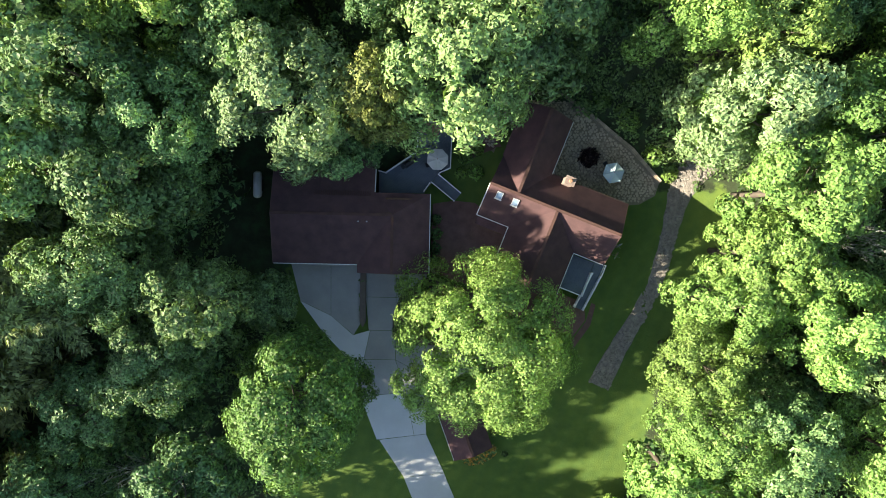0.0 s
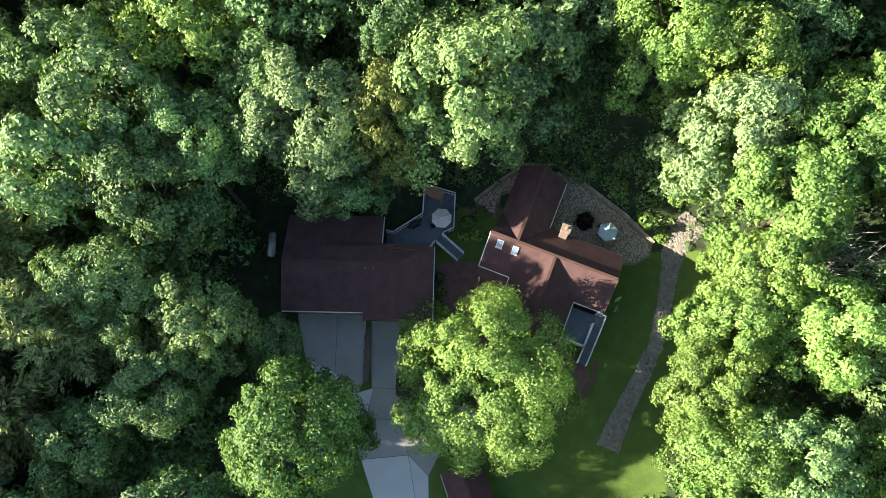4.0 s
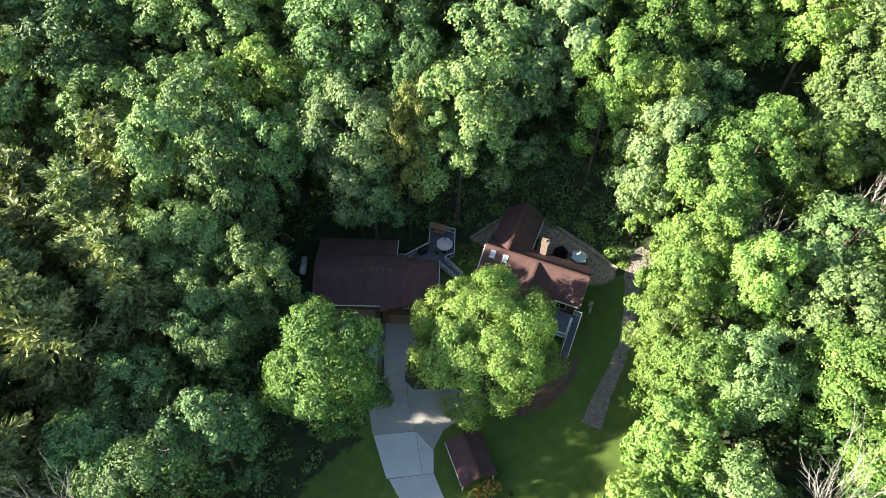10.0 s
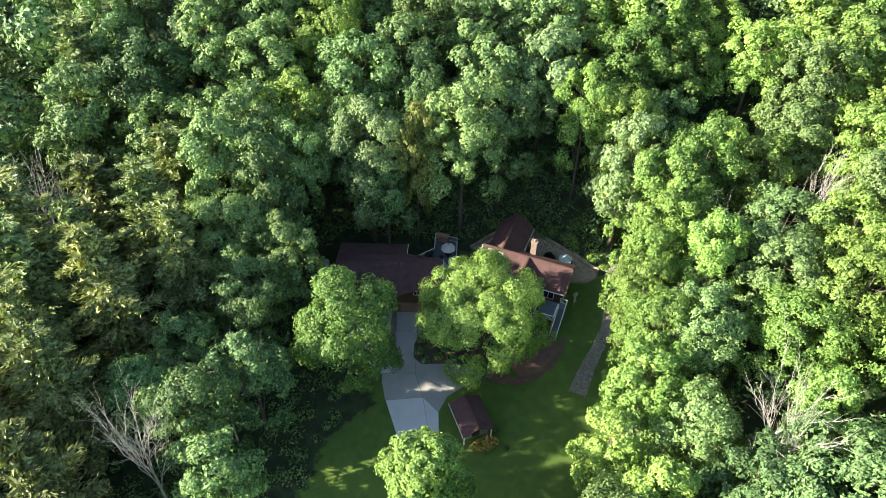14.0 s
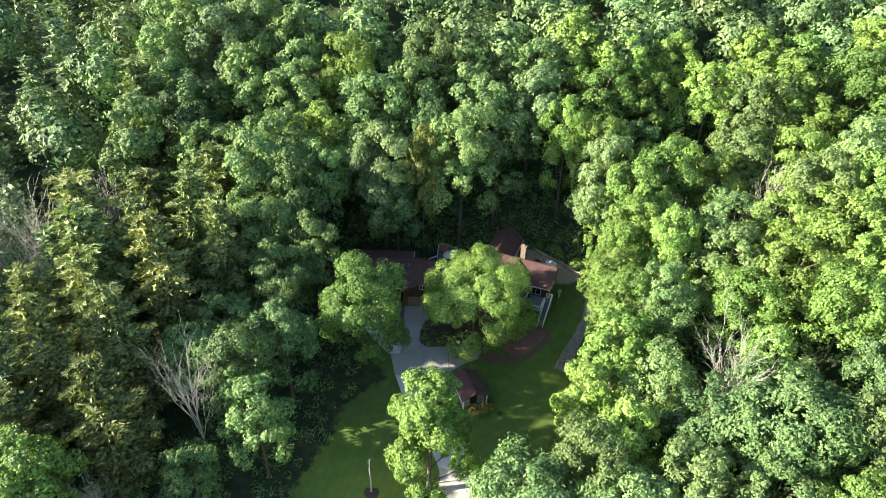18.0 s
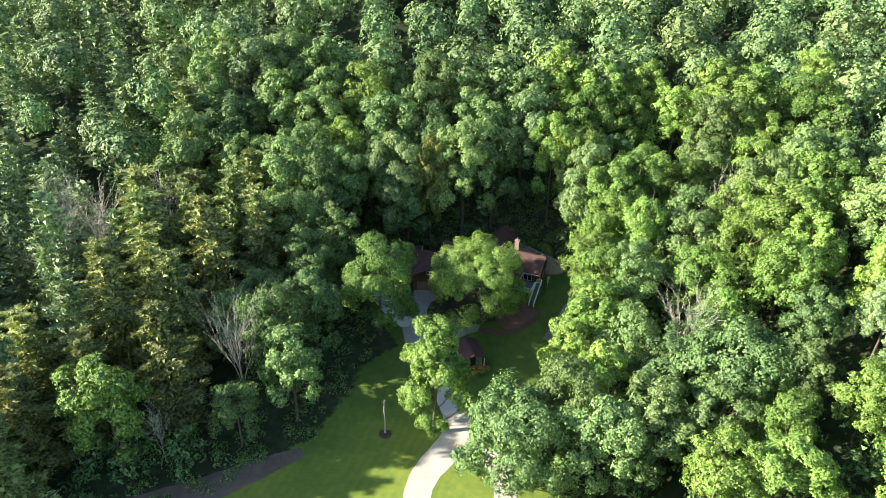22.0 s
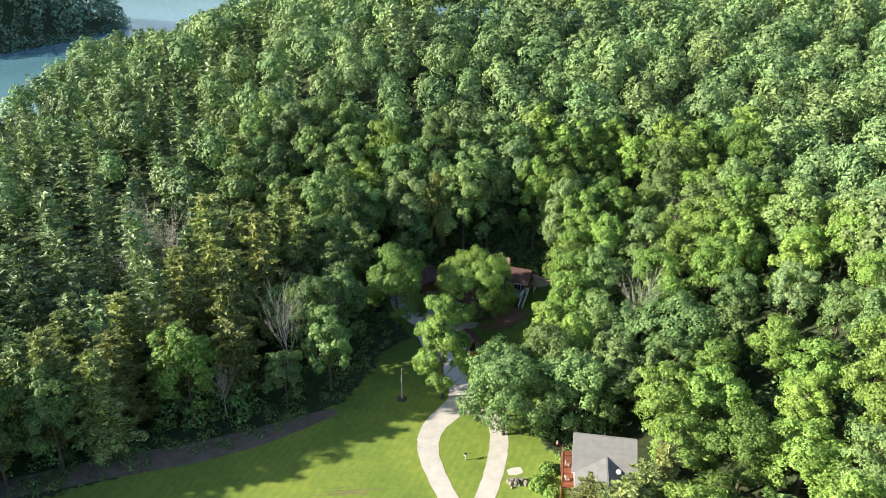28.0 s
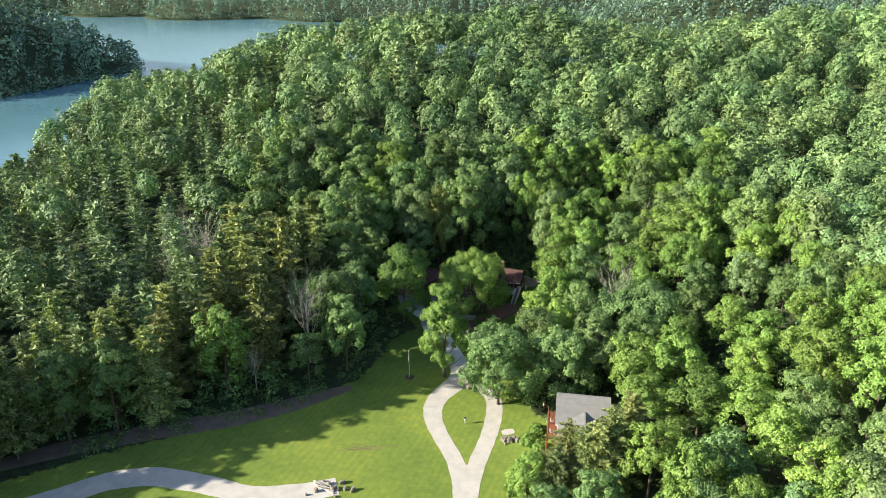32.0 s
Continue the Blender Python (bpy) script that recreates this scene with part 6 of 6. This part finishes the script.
# ---- things about the house ----
def umbrella(name, label, x, y, z, R, tall, sides, material, turn):
    t = thing(name, label, "umbrella", pose(x, y, z, 0, 0, turn))
    bm = bmesh.new()
    cyl(bm, (0, 0, 0), (0, 0, 0.12), 0.28, 0.25, 18)
    part("base", bm, M_DARKMETAL, t)
    bm = bmesh.new()
    cyl(bm, (0, 0, 0.12), (0, 0, tall + 0.1), 0.025, 0.025, 8)
    part("pole", bm, M_CEDAR, t)
    for i in range(sides):
        a0, a1 = 2 * math.pi * i / sides, 2 * math.pi * (i + 1) / sides
        am = (a0 + a1) / 2
        bm = bmesh.new()
        top, lo = Vector((0, 0, tall)), tall - 0.32 * R
        p, q = Vector((R * math.cos(a0), R * math.sin(a0), lo)), Vector((R * math.cos(a1), R * math.sin(a1), lo))
        rows = []
        for k in np.linspace(0.02, 1, 5):
            a, b = top.lerp(p, k), top.lerp(q, k)
            mid = (a + b) / 2 - Vector((0, 0, 0.05 * k * R))
            rows.append([bm.verts.new(w) for w in (a, mid, b)])
        for r, s in zip(rows[:-1], rows[1:]):
            for j in range(2):
                bm.faces.new((r[j], s[j], s[j + 1], r[j + 1]))
        e = [bm.verts.new(v.co - Vector((0, 0, 0.14))) for v in rows[-1]]
        for j in range(2):
            bm.faces.new((rows[-1][j], e[j], e[j + 1], rows[-1][j + 1]))
        bmesh.ops.recalc_face_normals(bm, faces=bm.faces[:])
        bmesh.ops.solidify(bm, geom=bm.faces[:], thickness=0.008)
        part("canopy_panel", bm, material, t)
        bm = bmesh.new()
        cyl(bm, (0, 0, tall - 0.03), (R * 0.98 * math.cos(a0), R * 0.98 * math.sin(a0), lo - 0.03), 0.012, 0.01, 6)
        part("rib", bm, M_CEDAR, t)
    bm = bmesh.new()
    bmesh.ops.create_uvsphere(bm, u_segments=10, v_segments=6, radius=0.06, matrix=Matrix.Translation((0, 0, tall + 0.1)))
    part("finial", bm, M_CEDAR, t, smooth=True)
    return t


def round_table(x, y, z, r, material, label):
    t = thing("patio_table", label, "table", pose(x, y, z))
    bm = bmesh.new()
    cyl(bm, (0, 0, 0.70), (0, 0, 0.74), r, r, 24)
    part("tabletop", bm, material, t)
    for i in range(4):
        a = i * math.pi / 2 + 0.4
        bm = bmesh.new()
        cyl(bm, (r * 0.75 * math.cos(a), r * 0.75 * math.sin(a), 0), (r * 0.6 * math.cos(a), r * 0.6 * math.sin(a), 0.7), 0.025, 0.025, 8)
        part("leg", bm, M_DARKMETAL, t)


PZ = hz(6.7, 4.5) + 0.08
umbrella("patio_umbrella", "pale blue hexagonal umbrella on the stone patio", 6.75, 4.5, PZ, 1.2, 2.45, 6, M_CANVAS_BLUE, 12)
round_table(6.75, 4.5, PZ, 0.55, M_DARKMETAL, "round dark metal table under the patio umbrella")
umbrella("deck_umbrella", "faded off-white umbrella standing on the rear deck", -12.45, 5.5, DZ, 1.2, 2.4, 8, M_CANVAS, 20)
round_table(-12.45, 5.5, DZ, 0.55, M_DARKMETAL, "round dark metal table on the rear deck")


def chair(x, y, z, turn, material, label):
    t = thing("patio_chair", label, "chair", pose(x, y, z, 0, 0, turn), "patio chairs")
    for nm, b in (("seat", (-0.24, -0.24, 0.42, 0.24, 0.24, 0.46)), ("backrest", (-0.24, 0.22, 0.46, 0.24, 0.26, 0.95))):
        bm = bmesh.new()
        box(bm, *b, bevel=0.012)
        part(nm, bm, material, t)
    for sx in (-1, 1):
        for sy in (-1, 1):
            bm = bmesh.new()
            box(bm, sx * 0.22 - 0.02, sy * 0.22 - 0.02, 0, sx * 0.22 + 0.02, sy * 0.22 + 0.02, 0.42)
            part("leg", bm, M_DARKMETAL, t)


for x, y, z, a in ((7.8, 5.0, PZ, -70), (6.2, 5.6, PZ, 30), (-12.0, 4.4, DZ, 200), (-13.5, 5.0, DZ, 110)):
    chair(x, y, z, a, M_DARKMETAL, "dark metal patio chair beside an umbrella table")

# the swing with its slatted roof on the deck
t = thing("garden_swing", "cedar swing bench under a slanted slatted canopy on the deck", "swing", pose(-13.4, 8.75, DZ, 0, 0, -17))
for k in (-1, 1):
    bm = bmesh.new()
    bar(bm, (k * 0.95, -0.55, 0), (k * 0.95, 0, 1.9), 0.08, 0.08)
    bar(bm, (k * 0.95, 0.55, 0), (k * 0.95, 0, 1.9), 0.08, 0.08)
    part("side_frame", bm, M_CEDAR, t)
for i in range(9):
    bm = bmesh.new()
    box(bm, -1.15, -0.62 + i * 0.14, 1.94 - 0.03 * i, 1.15, -0.5 + i * 0.14, 1.97 - 0.03 * i)
    part("canopy_slat", bm, M_CEDAR, t)
for nm, b in (("seat", (-0.75, -0.28, 0.45, 0.75, 0.25, 0.50)), ("backrest", (-0.75, 0.23, 0.52, 0.75, 0.28, 1.05))):
    bm = bmesh.new()
    box(bm, *b, bevel=0.01)
    part(nm, bm, M_CEDAR, t)

# the barbecue on the deck
t = thing("barbecue", "black kettle-lidded barbecue on the rear deck", "barbecue", pose(-15.6, 5.15, DZ, 0, 0, 35))
bm = bmesh.new()
box(bm, -0.55, -0.3, 0.1, 0.55, 0.3, 0.85, bevel=0.03)
part("cart", bm, M_DARKMETAL, t)
bm = bmesh.new()
cyl(bm, (-0.42, 0, 0.87), (0.42, 0, 0.87), 0.30, 0.30, 18)
part("lid", bm, M_DARKMETAL, t, smooth=False)
for k in (-1, 1):
    bm = bmesh.new()
    box(bm, k * 0.75 - 0.19, -0.25, 0.80, k * 0.75 + 0.19, 0.25, 0.84)
    part("side_shelf", bm, M_DARKMETAL, t)
    bm = bmesh.new()
    cyl(bm, (k * 0.48, -0.31, 0.1), (k * 0.48, -0.26, 0.1), 0.1, 0.1, 14)
    part("wheel", bm, M_DARKMETAL, t)

# the gas tank beside the garage
t = thing("propane_tank", "long white propane tank on blocks beside the garage", "gas tank", pose(-32.3, 2.5, hz(-32.3, 2.5)))
bm = bmesh.new()
cyl(bm, (0, -1.15, 0.78), (0, 1.15, 0.78), 0.47, 0.47, 24)
for k in (-1, 1):
    bmesh.ops.create_uvsphere(bm, u_segments=24, v_segments=12, radius=0.47, matrix=Matrix.Translation((0, 1.15 * k, 0.78)) @ Matrix.Diagonal((1, 0.75, 1, 1)))
part("tank", bm, M_TANK, t, smooth=True)
bm = bmesh.new()
cyl(bm, (0, 0.1, 1.2), (0, 0.1, 1.42), 0.18, 0.16, 14)
part("valve_cover", bm, M_TANK, t)
for k in (-0.8, 0.8):
    bm = bmesh.new()
    box(bm, -0.4, k - 0.12, -0.15, 0.4, k + 0.12, 0.36, bevel=0.02)
    part("block", bm, M_CONCRETE, t)


def satellite(x, y, z, turn):
    t = thing("satellite_dish", "pale grey dish on a short mast beside the house", "satellite dish", pose(x, y, z, 0, 0, turn))
    bm = bmesh.new()
    cyl(bm, (0, 0, -0.2), (0, 0, 1.9), 0.04, 0.04, 10)
    part("mast", bm, M_STEEL, t)
    bm = bmesh.new()
    rings = []
    for r, d in ((0.05, 0), (0.2, 0.02), (0.36, 0.07), (0.48, 0.14)):
        rings.append([bm.verts.new((r * math.cos(a), 0.1 - d + 0.25 * r * math.sin(a), 2.0 + r * 0.9 * math.sin(a) + d)) for a in np.arange(16) * math.pi / 8])
    for a, b in zip(rings[:-1], rings[1:]):
        for i in range(16):
            bm.faces.new((a[i], a[(i + 1) % 16], b[(i + 1) % 16], b[i]))
    bm.faces.new(rings[0])
    bmesh.ops.solidify(bm, geom=bm.faces[:], thickness=0.02)
    part("reflector", bm, M_TANK, t)
    bm = bmesh.new()
    cyl(bm, (0, 0.0, 1.7), (0, -0.45, 1.95), 0.015, 0.015, 6)
    part("feed_arm", bm, M_STEEL, t)


for x, y, a in ((7.55, -3.4, 30), (7.3, -4.5, 60)):
    satellite(x, y, hz(x, y), a)


def shrub(name, label, category, x, y, r, h, material, n, size, seed, base=None, group=""):
    """A bush: many leaves over short stems."""
    g = np.random.default_rng(seed)
    t = thing(name, label, category, pose(x, y, hz(x, y) if base is None else base), group)
    bm = bmesh.new()
    for i in range(5):
        a = i * 1.26
        tube(bm, [(0, 0, -0.1), (0.25 * r * math.cos(a), 0.25 * r * math.sin(a), h * 0.4), (0.55 * r * math.cos(a), 0.55 * r * math.sin(a), h * 0.75)], [0.04, 0.03, 0.01], 5)
    part("stems", bm, M_BARK, t)
    p = unit(g.normal(size=(n, 3)))
    p[:, 2] = np.abs(p[:, 2]) * 0.95
    lump = 1 + 0.18 * np.sin(p[:, 0] * 5 + seed) * np.sin(p[:, 1] * 6)
    pos = p * np.array([r, r, h]) * (g.uniform(0.72, 1.0, n) * lump)[:, None]
    ob = new("foliage", quads_mesh("foliage", leaf_quads(g, pos, unit(p + 0.5 * g.normal(size=p.shape)), size), material))
    ob.parent = t
    return t


shrub("ornamental_maple", "low dark purple-leaved maple growing in the patio", "shrub", 4.4, 6.3, 1.15, 1.5, M_SHRUB_RED, 900, 0.2, 3)
for i, (x, y, r, h) in enumerate(((-12.6, -1.0, 0.7, 1.0), (-12.5, -2.6, 0.8, 1.1), (-12.6, -4.2, 0.75, 1.0), (-12.6, -5.6, 0.65, 0.9), (-13.6, -14.0, 0.8, 0.7), (-11.6, -14.3, 0.9, 0.8), (-14.9, -12.2, 0.7, 0.6),
                                 (-9.4, -14.5, 0.8, 0.7), (-7.2, -14.6, 0.7, 0.8), (-4.6, -13.2, 0.8, 0.9), (-20.6, -8.0, 0.4, 0.5), (-20.6, -9.6, 0.4, 0.6), (-20.6, -11.2, 0.4, 0.5), (-16.2, -11.2, 0.7, 0.7), (-16.4, -13.2, 0.8, 0.8), (-15.4, -14.6, 0.7, 0.6), (-15.0, -10.4, 0.8, 0.9),
                                 (-12.6, -12.6, 0.9, 0.9), (-13.8, -9.0, 0.8, 1.0), (-10.4, -12.4, 0.8, 0.8))):
    shrub("garden_shrub", "clipped dark green shrub in a mulched bed", "shrub", x, y, r, h, M_FERN, 260, 0.2, 40 + i, group="garden shrubs")
for i, (x, y, r, h) in enumerate(((-8.2, 4.4, 0.9, 0.8), (-9.4, 6.0, 0.9, 0.7), (-8.0, 7.0, 0.8, 0.8), (-9.9, 4.3, 0.7, 0.6), (5.6, 12.8, 1.2, 1.0), (8.6, 10.4, 1.4, 1.3), (11.6, 6.6, 1.3, 1.1), (-4.6, 13.6, 1.3, 1.2), (13.4, 4.6, 1.0, 0.8))):
    shrub("garden_shrub", "loose bright green bush at the garden edge", "shrub", x, y, r, h, M_LEAF_BRIGHT, 320, 0.24, 70 + i, group="garden bushes")
for i, (x, y, r, h) in enumerate(((3.6, -66.5, 2.0, 2.4), (5.6, -69.5, 1.9, 2.6), (4.8, -73.5, 2.3, 3.0), (1.6, -76.5, 2.4, 2.6), (5.6, -62.8, 1.8, 1.8), (0.4, -80.5, 2.6, 3.0), (3.4, -79.5, 2.6, 3.4), (7.6, -77.5, 2.6, 3.8), (8.2, -73.0, 2.0, 3.0))):
    shrub("garden_shrub", "tall bright green bush beside the cabin", "shrub", x, y, r, h, M_LEAF_BRIGHT, 1300, 0.32, 90 + i, group="cabin bushes")

# low wall and rail round the patio's rim
rim = thing("patio_wall", "low curved stone wall along the patio's outer rim", "wall", kind="structure")
RIM = [(-8.6, 8.7), (-5.6, 11.15), (-2.7, 13.15), (1.05, 13.2), (4.7, 10.75), (9.2, 7.3), (12.4, 3.7)]
for p, q in zip(RIM[:-1], RIM[1:]):
    L = math.hypot(q[0] - p[0], q[1] - p[1])
    n = max(2, int(L / 0.75))
    for i in range(n):
        a, b = Vector(p).lerp(Vector(q), i / n), Vector(p).lerp(Vector(q), (i + 0.94) / n)
        bm = bmesh.new()
        z = min(hz(a.x, a.y), hz(b.x, b.y))
        bar(bm, (a.x, a.y, z + 0.12), (b.x, b.y, z + 0.12), 0.36, 0.62)
        bmesh.ops.bevel(bm, geom=bm.edges[:], offset=0.03, segments=1, affect="EDGES")
        part("stone_block", bm, M_FLAG, rim)

# the low wall between the two aprons
bm = bmesh.new()
slab(bm, [(-20.85, -6.9), (-20.2, -6.9), (-20.2, -12.6), (-20.5, -13.2), (-20.85, -12.6)], -1.5, 0.28)
bmesh.ops.bevel(bm, geom=bm.edges[:], offset=0.03, segments=1, affect="EDGES")
tagged(part("divider_wall", bm, M_DIRT), "low dark kerbed bed dividing two concrete aprons", "kerb", kind="structure")

# flower bed, figure and pots in front of the shed
def flower_bed():
    g = np.random.default_rng(33)
    n = 900
    a, r = g.uniform(0, 6.28, n), np.sqrt(g.uniform(0, 1, n))
    pos = np.stack([r * np.cos(a) * 1.9, r * np.sin(a) * 1.0, g.uniform(0.05, 0.55, n)], 1)
    t = thing("flower_bed", "bed of orange and yellow flowers before the shed", "flower bed", SM @ pose(0.5, -3.6, 0.05), kind="stuff")
    k = g.uniform(size=n) < 0.35
    for nm, m, mat in (("blossoms", k, M_FLOWER), ("greenery", ~k, M_FERN)):
        ob = new(nm, quads_mesh(nm, leaf_quads(g, pos[m] + [0, 0, 0.12 * (nm == "blossoms")], unit(np.array([0, 0, 1.0]) + 0.6 * g.normal(size=(m.sum(), 3))), 0.16), mat))
        ob.parent = t


flower_bed()
# Upright garden figure, reduced to the plain shape of a turned post.
bm = bmesh.new()
for p, q, a, b in (((0, 0, 0), (0, 0, 0.9), 0.26, 0.22), ((0, 0, 0.9), (0, 0, 1.35), 0.22, 0.10), ((0, 0, 1.35), (0, 0, 1.62), 0.12, 0.12)):
    cyl(bm, p, q, a, b, 12)
ob = tagged(part("carved_post", bm, M_CEDAR), "reddish carved wooden garden figure beside the shed", "garden ornament")
ob.matrix_basis = SM @ pose(1.0, -3.1, -0.05)
for i, (x, y) in enumerate(((-5.4, -25.6), (-4.0, -28.0))):
    shrub("potted_plant", "small dark shrub alone on the lawn", "shrub", x, y, 0.4, 0.5, M_FERN, 160, 0.16, 120 + i)

# pole in its mulch ring
PX, PY = -22.9, -41.4
pz = hz(PX, PY)
t = thing("bare_pole", "thin weathered bare trunk standing in a mulch ring", "pole", pose(PX, PY, pz))
bm = bmesh.new()
tube(bm, [(0, 0, -0.3), (0.05, 0.03, 2.5), (-0.06, 0.0, 5.0), (0.03, -0.03, 7.6)], [0.14, 0.11, 0.08, 0.05], 8)
part("trunk", bm, M_DEAD, t)
for z, a, ln in ((7.2, 0.4, 0.5), (6.6, 2.6, 0.45), (5.6, 4.2, 0.4)):
    bm = bmesh.new()
    tube(bm, [(0, 0, z), (ln * math.cos(a), ln * math.sin(a), z + 0.35)], [0.035, 0.012], 5)
    part("stub_branch", bm, M_DEAD, t)
bm = bmesh.new()
cyl(bm, (PX, PY, pz - 0.25), (PX, PY, pz + 0.10), 1.35, 1.0, 20)
tagged(part("mulch_ring", bm, M_MULCH), "dark round ring of mulch under the pole", "mulch")


# things on the grass island and round the cabin
x, y = -9.6, -59.4
t = thing("bird_feeder", "small white post with a box on the grass island", "post", pose(x, y, hz(x, y), 0, 0, 25))
bm = bmesh.new()
box(bm, -0.07, -0.07, -0.2, 0.07, 0.07, 1.1, bevel=0.01)
part("post", bm, M_RAIL, t)
bm = bmesh.new()
box(bm, -0.28, -0.2, 1.1, 0.28, 0.2, 1.4, bevel=0.02)
part("box", bm, M_RAIL, t)
bm = bmesh.new()
for k in (-1, 1):
    bar(bm, (0, -0.26, 1.52), (0, 0.26, 1.52), 0.10, 0.03, pose(k * 0.16, 0, 0, 0, k * 30, 0))
box(bm, -0.32, -0.25, 1.4, 0.32, 0.25, 1.44)
part("lid", bm, M_DARKMETAL, t)
x, y = -10.9, -44.6
t = thing("sign_post", "dark wooden post with a lamp box at the drive", "post", pose(x, y, hz(x, y)))
bm = bmesh.new()
box(bm, -0.1, -0.1, -0.2, 0.1, 0.1, 1.6, bevel=0.015)
part("post", bm, M_CEDAR, t)
bm = bmesh.new()
box(bm, -0.45, -0.05, 0.8, 0.45, 0.05, 1.35, bevel=0.015)
part("board", bm, M_CEDAR, t)
# boulders: beside the cabin, at the drive, and along the road's end
g = np.random.default_rng(77)
bould = [mesh_of("boulder", *pebble(200 + i, 7, 0.55), M_RIPRAP) for i in range(4)]
for cx, cy, sx, sy, n, lb in ((-0.5, -65.6, 1.1, 0.6, 14, "pale boulder in a rock pile beside the cabin"), (-8.6, -45.0, 1.0, 0.6, 5, "grey boulder at the bend of the drive"), (-34.5, -80.6, 2.6, 1.4, 16, "pale rubble block at the road's end")):
    for i in range(n):
        x, y, s = cx + g.normal() * sx, cy + g.normal() * sy, g.uniform(0.45, 1.2)
        ob = tagged(new("boulder", bould[i % 4]), lb, "boulder", "boulders")
        ob.matrix_basis = pose(x, y, hz(x, y) + 0.12 * s, g.uniform(-12, 12), g.uniform(-12, 12), g.uniform(0, 360)) @ Matrix.Diagonal((s, s * 0.8, s * 1.1, 1))
# timber stacked by the road
for i in range(7):
    ob = thing("timber", "weathered grey timber lying by the gravel road", "timber", pose(-37.2 + 0.2 * i, -79.6 - 0.28 * i, hz(-36, -80) + 0.16, 0, 0, -30 + 5 * (i % 3)), "timbers")
    bm = bmesh.new()
    box(bm, -1.9, -0.12, -0.12, 1.9, 0.12, 0.12, bevel=0.02)
    part("beam", bm, M_DEAD, ob)

# stones, nearest first: patio paving and the dry creek
g = np.random.default_rng(91)
pts = []
for i in range(56):
    for j in range(43):
        x, y = -8.6 + 0.38 * i + 0.19 * (j % 2), 1.0 + 0.29 * j
        pts.append((x + g.uniform(-0.10, 0.10), y + g.uniform(-0.08, 0.08)))
pts = np.array(pts)
ok = inside(pts[:, 0], pts[:, 1], PATIO) & (seg_dist(pts[:, 0], pts[:, 1], PATIO, True) > 0.25)
pts = pts[ok]
pts = pts[np.argsort(np.hypot(pts[:, 0] - 5, pts[:, 1] - 5))]
stone_field("flagstone", pts, g.uniform(0.27, 0.46, len(pts)), M_FLAG, patio, 0.10, 300)
c = np.array(PATH_CREEK)
tt = g.uniform(0, len(c) - 1, 2300)
i0 = np.minimum(tt.astype(int), len(c) - 2)
f = (tt - i0)[:, None]
p = c[i0] * (1 - f) + c[i0 + 1] * f
dv = c[i0 + 1] - c[i0]
nn = np.stack([-dv[:, 1], dv[:, 0]], 1) / np.linalg.norm(dv, axis=1)[:, None]
wd = np.interp(tt, range(len(c)), [1.6, 1.6, 1.25, 0.8, 0.75, 0.75, 0.8, 0.9, 1.1, 1.25])
p = p + nn * (g.uniform(-1, 1, len(tt)) * wd)[:, None]
stone_field("river_stone", p, g.uniform(0.16, 0.42, len(p)), M_STONE, creek, 0.4, 320)
